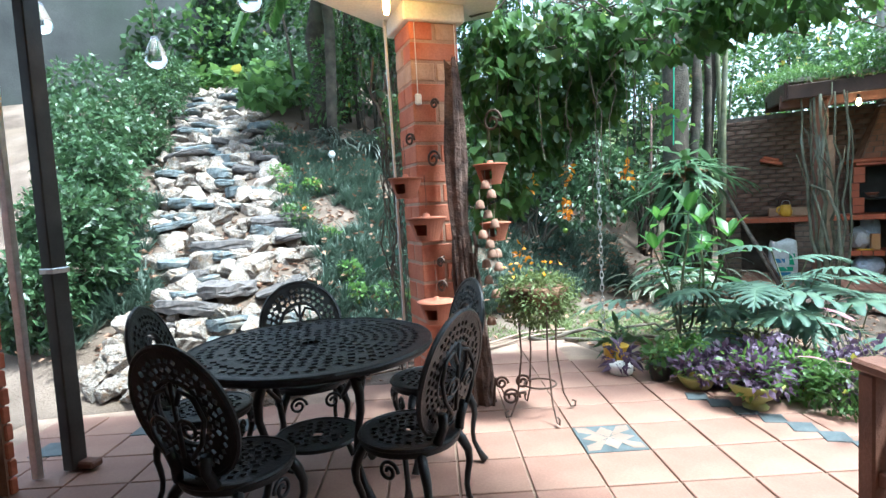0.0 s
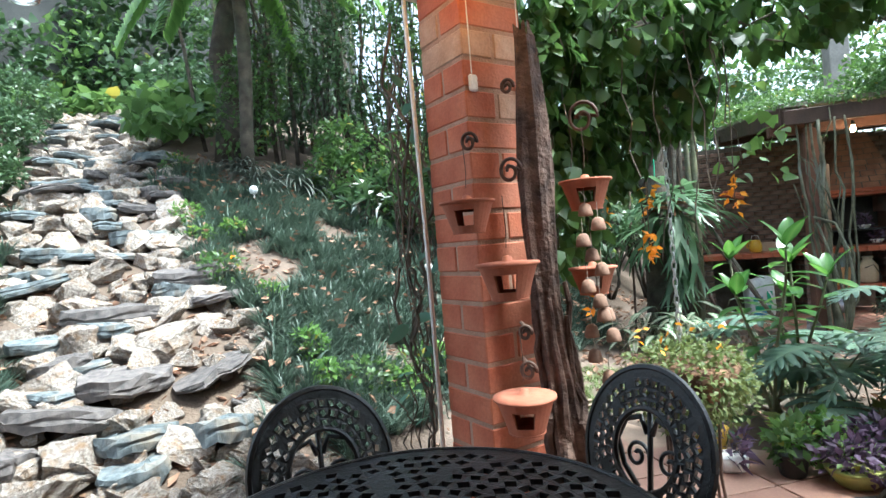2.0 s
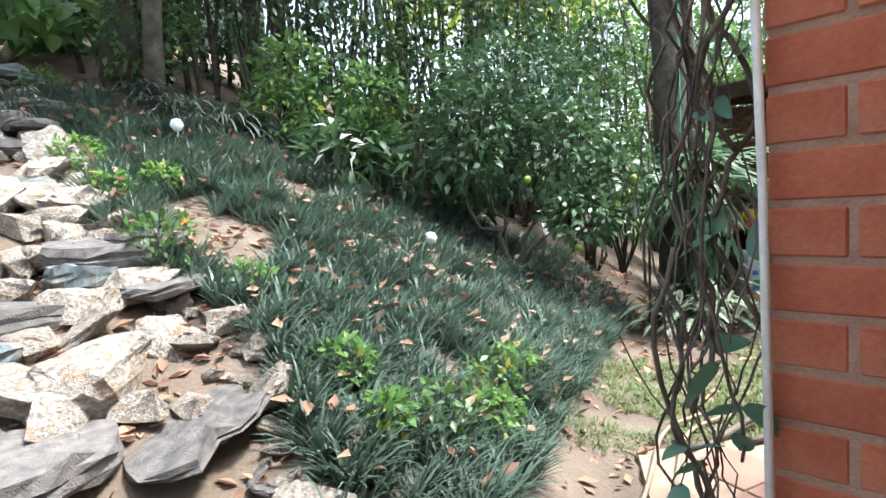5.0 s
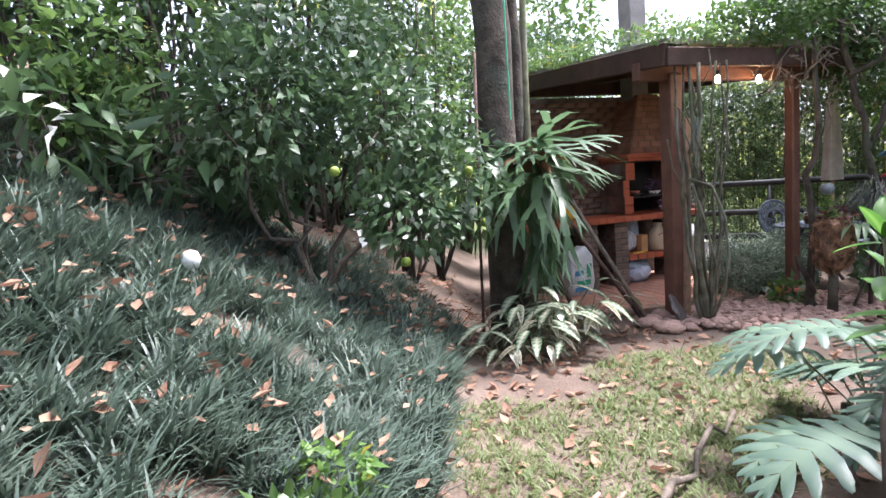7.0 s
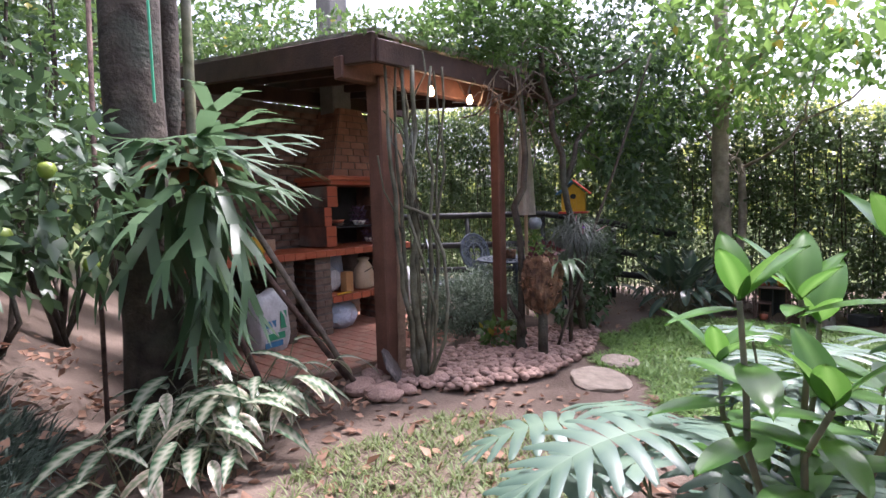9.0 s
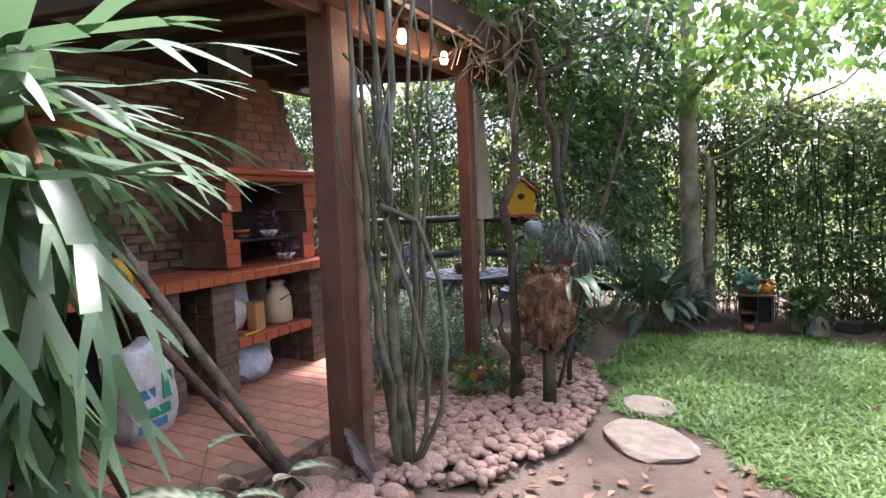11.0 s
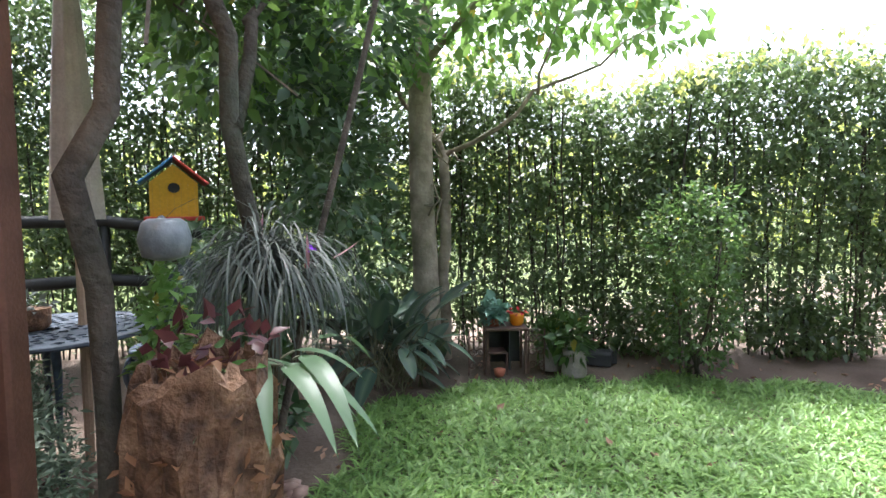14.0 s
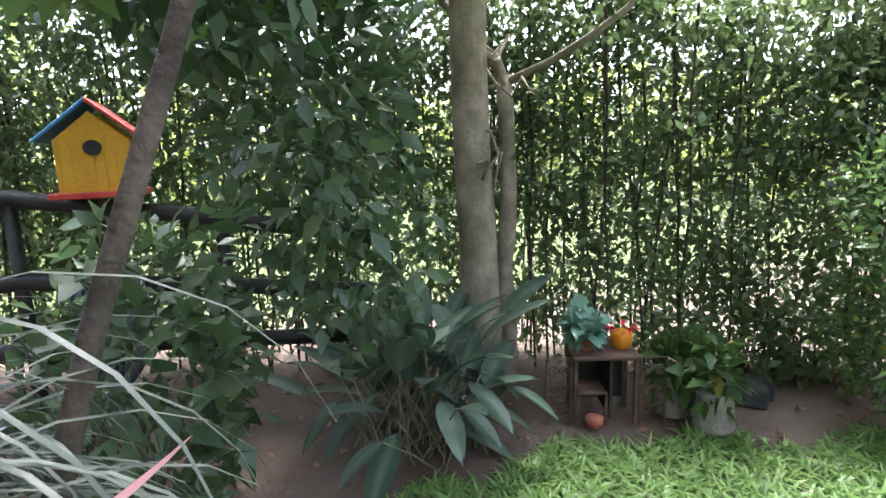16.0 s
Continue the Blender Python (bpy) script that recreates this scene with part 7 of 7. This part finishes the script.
for k, (a, b_) in enumerate((((3.42, 8.55, 1.35), (3.95, 8.05, 0.02)), ((3.55, 8.75, 1.15), (4.05, 8.2, .02)), ((3.3, 8.8, 1.0), (3.5, 8.5, 0.0)))):
    e = thing("leaning_pole", b_, "dark round pole leaning before the counter", "pole", "leaning poles")
    o = Geo().tube([Vector(a) - Vector(b_), Vector((0, 0, 0))], .022, 8).ob("pole", M_DRIFT if k else M_VINE, e, smooth=True)
yl = thing("yellow_trowel", K(0.3, -.04, 0.437), "small yellow hand tool on the shelf", "tool", rz=KROT)
Geo().tube([(-.09, 0, .012), (.0, 0, .014), (.1, .02, .012)], [.012, .01, .014], 7).ob("handle", M_YELLOW, yl, smooth=True)

# pebble bed round the post
PB = [(3.95, 7.95), (4.2, 7.25), (4.75, 6.78), (5.5, 6.62), (6.3, 6.7), (6.6, 6.9), (6.2, 7.3), (5.85, 7.8), (5.3, 7.75), (4.85, 8.05), (4.4, 8.15)]
bed = thing("pebble_bed", (5.1, 7.3, 0), "bed of rounded pinkish river pebbles round the kiosk post", "pebbles", kind="structure")
PEB = [rock_mesh(80 + i, .62, M_PEBBLE, .1, 2) for i in range(6)]
x, y = rng.uniform(3.9, 6.7, 2900), rng.uniform(6.55, 8.2, 2900)
k = inside(PB, x, y)
x, y = x[k], y[k]
near = np.argsort((x - 4.9) ** 2 + (y - 7.2) ** 2)
for i in near[:300]:
    b = new("pebble", PEB[i % 6])
    b.parent = bed
    s_ = rng.uniform(.024, .042)
    b.matrix_world = pose(x[i], y[i], .012 + rng.uniform(0, .03), rng.normal(0, 15), rng.normal(0, 15), rng.uniform(0, 360)) @ Matrix.Diagonal((s_ * 1.25, s_, s_, 1))
tv_, tf_ = [], []
bmt = bmesh.new()
bmesh.ops.create_icosphere(bmt, subdivisions=1, radius=1)
base_v = np.array([v.co[:] for v in bmt.verts])
base_f = np.array([[v.index for v in f.verts] for f in bmt.faces])
bmt.free()
rest = near[300:]
n = len(rest)
sc = rng.uniform(.022, .042, (n, 1, 1)) * np.array((1.25, 1, .65)) * rng.uniform(.8, 1.2, (n, 1, 3))
ang = rng.uniform(0, 6.28, n)
R = np.zeros((n, 3, 3))
R[:, 0, 0], R[:, 0, 1], R[:, 1, 0], R[:, 1, 1], R[:, 2, 2] = np.cos(ang), -np.sin(ang), np.sin(ang), np.cos(ang), 1
W = np.einsum("nij,nkj->nki", R, base_v[None] * sc) + np.stack([x[rest], y[rest], .01 + rng.uniform(0, .03, n)], 1)[:, None]
o = new("pebble_rest", arr_mesh("pebble_rest", W.reshape(-1, 3), (base_f[None] + (np.arange(n) * len(base_v))[:, None, None]).reshape(-1, 3), M_PEBBLE))
o.parent = bed
o.matrix_parent_inverse = bed.matrix_world.inverted()
tagged(o, kind="stuff")
for i in range(26):
    a = rng.uniform(0, 6.28)
    xx, yy = 4.15 + .3 * math.cos(a) + rng.normal(0, .06), 7.85 + .22 * math.sin(a) + rng.normal(0, .06)
    s_ = rng.uniform(.05, .1)
    e = new("river_stone", PEB[i % 6])
    e.matrix_world = pose(xx, yy, s_ * .35, 0, 0, rng.uniform(0, 360)) @ Matrix.Diagonal((s_ * 1.2, s_, s_, 1))
    tagged(e, "smooth grey river stone on the soil by the post", "stone", "river stones")
ss = new("slate_shard", rock_mesh(31, .13, M_DSLATE, .22))
ss.matrix_world = pose(4.16, 7.86, .13, 62, 12, 20) @ Matrix.Diagonal((.17, .16, .2, 1))
tagged(ss, "upright slate shard leaning on the timber post", "stone")
for at, s_ in (((4.82, 6.42, 0.0), (.3, .22, .2)), ((5.35, 6.35, 0), (.2, .16, .2))):
    st = new("stepping_stone", rock_mesh(90 + int(s_[0] * 50), .14, surf("pale_step", (.2, .165, .13), (.3, .25, .2), .9, 4, 50, .4), .1, 3))
    st.matrix_world = pose(*at, 0, 0, 30) @ Matrix.Diagonal((*s_, 1))
    tagged(st, "flat pale stepping stone set in the lawn", "stepping stone", "stepping stones")

# log planter, birdhouse, can, umbrella
lg = thing("log_planter", (5.2, 6.97, .42), "hollow fibrous bark log planter on a stump", "planter")
g = Geo()
n = 30
prof = [(.05, 0), (.11, .04), (.15, .12), (.165, .22), (.168, .32), (.155, .42), (.14, .47), (.115, .46), (.1, .36)]
for r, z in prof:
    for j in range(n):
        a = 2 * math.pi * j / n
        w = 1 + .10 * math.sin(5 * a + z * 20) + .07 * rng.normal()
        g.v.append((r * w * math.cos(a), r * w * math.sin(a), z + .02 * rng.normal()))
for i in range(len(prof) - 1):
    for j in range(n):
        a, b_ = i * n + j, i * n + (j + 1) % n
        g.f.append((a, b_, b_ + n, a + n))
g.ob("log", M_BARKPOT, lg)
Geo().tube([(0, 0, -.43), (.01, 0, .05)], [.045, .04], 9).ob("stump", M_BARK, lg, smooth=True)
scatter("bark_flake", CURL, unit(150) * (.165, .165, .2) + (5.2, 6.97, .68), unit(150), .045, M_BROWNLEAF, parent=lg)
scatter("red_foliage", SMALL, unit(50) * (.13, .13, .07) + (5.22, 6.95, .92), unit(50) + (0, 0, .8), .06, M_MAROON, parent=lg)
scatter("green_foliage", BIGV, unit(5) * (.1, .1, .04) + (5.24, 6.92, .88), unit(5, .4) + (.3, -.7, .5), .07, M_GINGER, parent=lg)
rosette("staghorn_seedling", (5.3, 6.83, .84), big_leaf(.085, .55, 10, .12), 9, .28, M_STAG, "young staghorn fern with pale drooping fronds", (.0, .7), .06, category="fern")
bh = thing("birdhouse", (8.3, 7.41, 1.2), "yellow wooden birdhouse with red floor and blue roof", "birdhouse", rz=-82)
g = Geo()
g.v = [(-.12, -.1, 0), (.12, -.1, 0), (.12, .1, 0), (-.12, .1, 0), (-.12, -.1, .2), (.12, -.1, .2), (.12, .1, .2), (-.12, .1, .2), (0, -.1, .31), (0, .1, .31)]
g.f = [(3, 2, 1, 0), (0, 1, 5, 8, 4), (1, 2, 6, 5), (2, 3, 7, 9, 6), (3, 0, 4, 7)]
g.ob("body", M_BIRDY, bh)
for s, mt in ((-1, M_BLUEP), (1, M_REDP)):
    Geo().box((s * .085, 0, .275), (.24, .26, .014), Matrix.Rotation(radians(s * 42), 4, "Y"), .003).ob("roof_board", mt, bh)
Geo().box((0, 0, -.012), (.3, .28, .024), None, .004).ob("floor_board", M_REDP, bh)
# flat black disc on the front paints the dark of the hole
Geo().lathe([(0, 0), (.03, 0), (.03, .004), (0, .004)], n=18).ob("entrance", M_BLACK, bh).matrix_local = pose(0, -.101, .17, 90, 0, 0)
for k in range(7):
    Geo().box((-.105 + k * .035, -.1015, .1), (.003, .003, .2)).ob("groove", M_YELLOW, bh)
Geo().tube([(0, 0, -.8), (0, 0, -.02)], .025, 8).ob("pole", M_BARK, bh)
bh.scale = (1.3, 1.3, 1.2)
cn = thing("watering_pot", (5.28, 7.05, 1.12), "grey glazed pot hanging in the twisted tree", "pot")
Geo().lathe([(.02, 0), (.05, .01), (.06, .05), (.05, .09), (.035, .1)], n=18).ob("pot", M_GREYPOT, cn, smooth=True)
Geo().tube([(.04, 0, .06), (.09, .02, .1)], .01, 6).ob("spout", M_GREYPOT, cn)
um = thing("closed_umbrella", (6.92, 7.66, 0), "furled beige canvas garden umbrella", "umbrella")
Geo().tube([(0, 0, 0), (0, 0, 2.5)], .022, 9).ob("pole", M_LWOOD, um)
g = Geo()
for i in range(13):
    t = i / 12
    for j in range(24):
        a = 2 * math.pi * j / 24
        r = (.025 + .07 * t ** .8) * (1 + .28 * math.cos(8 * a))
        g.v.append((r * math.cos(a), r * math.sin(a), 2.45 - 1.25 * t))
for i in range(12):
    for j in range(24):
        a, b_ = i * 24 + j, i * 24 + (j + 1) % 24
        g.f.append((a, a + 24, b_ + 24, b_))
g.ob("canopy", M_CANVAS, um, smooth=True)
bt = thing("blue_iron_table", (6.85, 7.78, 0), "round blue-grey iron table under the trees", "table")
o = filigree(.45, .45, 8, .1, .7, .012, 12).ob("tabletop", M_BLUEIRON, bt)
o.location = (0, 0, .68)
for k in range(4):
    a = k * math.pi / 2 + .4
    g = Geo()
    cabriole(g, (.12 * math.cos(a), .12 * math.sin(a), .67), (.25 * math.cos(a), .25 * math.sin(a), .015), .014, .05)
    g.ob("leg", M_BLUEIRON, bt, smooth=True)
bc = iron_chair(M_BLUEIRON, "blue_iron_chair", "blue-grey cast-iron garden chair with pierced back", "chairs at the blue table")
bc.matrix_world = pose(7.3, 8.35, 0, 0, 0, -30)
copy_thing(bc, pose(6.45, 8.45, 0, 0, 0, 30))
copy_thing(bc, pose(7.4, 7.35, 0, 0, 0, -125))
lobed_pot("table_pot", (6.85, 7.85, .69), [(.06, 0), (.075, .02), (.08, .1), (.07, .1)], M_BARKPOT, "small rough clay pot on the blue table", [(M_TILL, 60, .05, .05, SMALL)])

# black pipe railing
rl = thing("pipe_railing", (8.3, 7.4, 0), "black steel pipe railing along the boundary", "railing")
RP = [Vector((7.3, 10.3, 0)), Vector((8.0, 8.9, 0)), Vector((8.45, 7.9, 0)), Vector((8.42, 6.9, 0)), Vector((8.4, 6.1, 0))]
for zz_ in (.38, .74, 1.17):
    o = Geo().tube([p + Vector((0, 0, zz_ * (1 - .13 * max(0, i - 2)))) for i, p in enumerate(RP)], .045, 10).ob("rail", M_BLACK, rl, smooth=True)
    o.matrix_parent_inverse = rl.matrix_world.inverted()
for i, p in enumerate(RP[:4]):
    o = Geo().tube([p, p + Vector((0, 0, 1.17 * (1 - .13 * max(0, i - 2))))], .035, 8).ob("post", M_BLACK, rl, smooth=True)
    o.matrix_parent_inverse = rl.matrix_world.inverted()

# old metal desk with succulents, pots and blocks
dk = thing("garden_desk", (7.61, 5.07, 0), "small weathered metal desk used as a plant stand", "desk", rz=255)
Geo().box((0, 0, .345), (.32, .26, .02), None, .004).ob("desktop", M_RUST, dk)
for x in (-.145, .145):
    Geo().box((x, .08, .17), (.018, .02, .34)).ob("leg", M_RUST, dk)
    Geo().box((x, -.1, .17), (.018, .02, .34)).ob("leg", M_RUST, dk)
Geo().box((0, .12, .19), (.28, .012, .3)).ob("back_panel", M_BLACK, dk)
Geo().box((.02, 0, .19), (.012, .24, .3)).ob("side_panel", M_BLACK, dk)
Geo().box((-.07, -.05, .17), (.14, .16, .014), None, .003).ob("inner_shelf", M_RUST, dk)
for x in (-.135, .0):
    Geo().box((x, -.11, .085), (.014, .014, .17)).ob("shelf_leg", M_RUST, dk)
for s in (-1, 1):
    pf = Geo().tube([(s * .225 - .06, -.1, 0), (s * .225 - .06, -.1, .34), (s * .225 + .06, -.1, .34), (s * .225 + .06, -.1, 0)], .006, 6).ob("scroll_panel", M_RUST, dk, "rusty wrought-iron scroll panel")
    for z in (.07, .17, .27):
        Geo().tube(spiral((s * .225 - .03, -.1, z), .034, 1.3, (1, 0, 0), (0, 0, 1)), .004, 5).tube(spiral((s * .225 + .03, -.1, z), .034, 1.3, (-1, 0, 0), (0, 0, 1)), .004, 5).ob("scroll", M_RUST, pf, smooth=True)
lobed_pot("succulent_pot", (7.63, 5.15, .355), [(.05, 0), (.06, .01), (.07, .06)], M_POT, "clay pot of blue-green succulents on the desk", [(M_SUCC, 190, .07, .1, LOBED)])
lobed_pot("orange_pot", (7.58, 4.98, .355), [(.035, 0), (.05, .02), (.055, .08), (.05, .085)], M_ORANGE, "bright orange flower pot on the desk", [(M_REDFL, 18, .04, .03, SMALL)])
lobed_pot("cloth_pot", (7.33, 4.63, 0), [(.085, 0), (.095, .02), (.083, .16), (.092, .2), (.078, .2)], M_SACK, "grey cloth pot with a leafy shrub", [(M_LEAFM, 130, .1, .2, SMALL)])
lobed_pot("grey_pot", (7.52, 4.72, 0), [(.07, 0), (.08, .01), (.095, .16), (.085, .16)], M_SACK, "small grey plant pot beside the desk", [(M_LEAFM, 150, .1, .2, SMALL)])
for at in ((7.5, 4.3, .0), (7.55, 4.22, .0)):
    cbk = thing("concrete_block", at, "weathered concrete block on the soil", "block", "concrete blocks", rz=rng.uniform(20, 70))
    Geo().box((0, 0, .05), (.2, .1, .1), None, .008).ob("block", M_CONCRETE, cbk)
cp = thing("clay_shard", (7.5, 5.16, .0), "broken clay pot lying under the desk", "pot")
Geo().lathe([(.03, 0), (.04, .02), (.045, .05), (.02, .06)], n=10).ob("shard", M_POT, cp, smooth=True)
for k, (a, b_) in enumerate((((0.95, 6.0), (2.5, 6.4)), ((1.3, 5.95), (2.9, 5.9)), ((2.2, 5.7), (3.3, 6.1)))):
    e = thing("fallen_branch", (a[0], a[1], .03), "fallen bare branch lying on the soil", "branch", "fallen branches")
    o = Geo().tube(wig((a[0], a[1], .02), (b_[0], b_[1], .05), 8, .03), list(np.linspace(.022, .01, 9)), 7).ob("branch", M_VINE, e, smooth=True)
    o.matrix_parent_inverse = e.matrix_world.inverted()

# ---- paving pieces, last of the large pieces ----

# ---- paving, tile by tile ----
tile_m = prism(TILE - .012, TILE - .012, .016, .003, M_TILE, "tile")
for i in range(-16, 14):
    for j in range(-17, 10):
        c = ORIG + TU * (i + .5) * TILE + TV * (j + .5) * TILE
        if i == 0 and j == 0:
            continue
        corners = [c + TU * a * TILE * .5 + TV * b_ * TILE * .5 for a in (-.9, .9) for b_ in (-.9, .9)]
        if not all(inside(TERRACE, np.array([q[0]]), np.array([q[1]]))[0] for q in corners):
            continue
        b = new("tile", tile_m)
        b.parent = slab
        b.matrix_world = pose(c[0], c[1], -.008 + rng.normal(0, .0008), 0, 0, 13.5)
c = ORIG + TU * .5 * TILE + TV * .5 * TILE
star = thing("patterned_tile", (c[0], c[1], -.006), "blue-grey floor tile with a pale eight-point star", "tile", rz=13.5)
Geo().box((0, 0, 0), (TILE - .012, TILE - .012, .012), None, .002).ob("tile_body", M_BLUETILE, star)
M_STAR = surf("pale_star", (.18, .13, .1), (.25, .18, .14), .5, 6, 60, .1)
for k in range(4):
    a = k * math.pi / 2
    for ln, w in ((.15, .05),):
        g = Geo()
        u, v = Vector((math.cos(a), math.sin(a), 0)), Vector((-math.sin(a), math.cos(a), 0))
        g.add([v * 0, u * ln * .5 + v * w, u * ln, u * ln * .5 - v * w], [(0, 3, 2, 1)])
        g.add([(u + v) * .02, u * .09 + v * .15, (u + v) * .155, u * .15 + v * .09], [(0, 3, 2, 1)])
        o = g.ob("star_point", M_STAR, star)
        o.location = (0, 0, .0075 + .0005 * k)
dm = prism(.13, .13, .012, .002, M_BLUETILE, "tile")
for i in range(9):
    f = i / 8
    x, y = 2.15 + (3.05 - 2.15) * f, 4.46 - .95 * f
    b = new("tile", dm)
    b.parent = slab
    b.matrix_world = pose(x, y, .0005, 0, 0, -1.5)
for x, y in ((-0.75, 3.75), (-1.35, 3.65), (-1.75, 3.3)):
    b = new("tile", prism(.2, .2, .012, .002, M_BLUETILE, "tile"))
    b.parent = slab
    b.matrix_world = pose(x, y, .0005, 0, 0, 13.5)

# kiosk floor bricks
M_PAVER = surf("clay_paver", (.34, .15, .10), (.47, .25, .17), .8, 5, 60, .2, spread=.18, stain=(.28, .18, .13))
pav = prism(.118, .238, .02, .004, M_PAVER, "brick")
kpoly = [(p.x, p.y) for p in slab_pts]
for i in range(-11, 16):
    for j in range(-7, 5):
        u, v = i * .124, -.3 + j * .244 + (i % 2) * .122
        q = K(u, v)
        if inside(kpoly, np.array([q.x]), np.array([q.y]))[0] and inside(kpoly, np.array([q.x - .05]), np.array([q.y - .08]))[0]:
            b = new("brick", pav)
            b.parent = ks
            b.matrix_world = Matrix.Translation((q.x, q.y, .043 + rng.normal(0, .0015))) @ KM
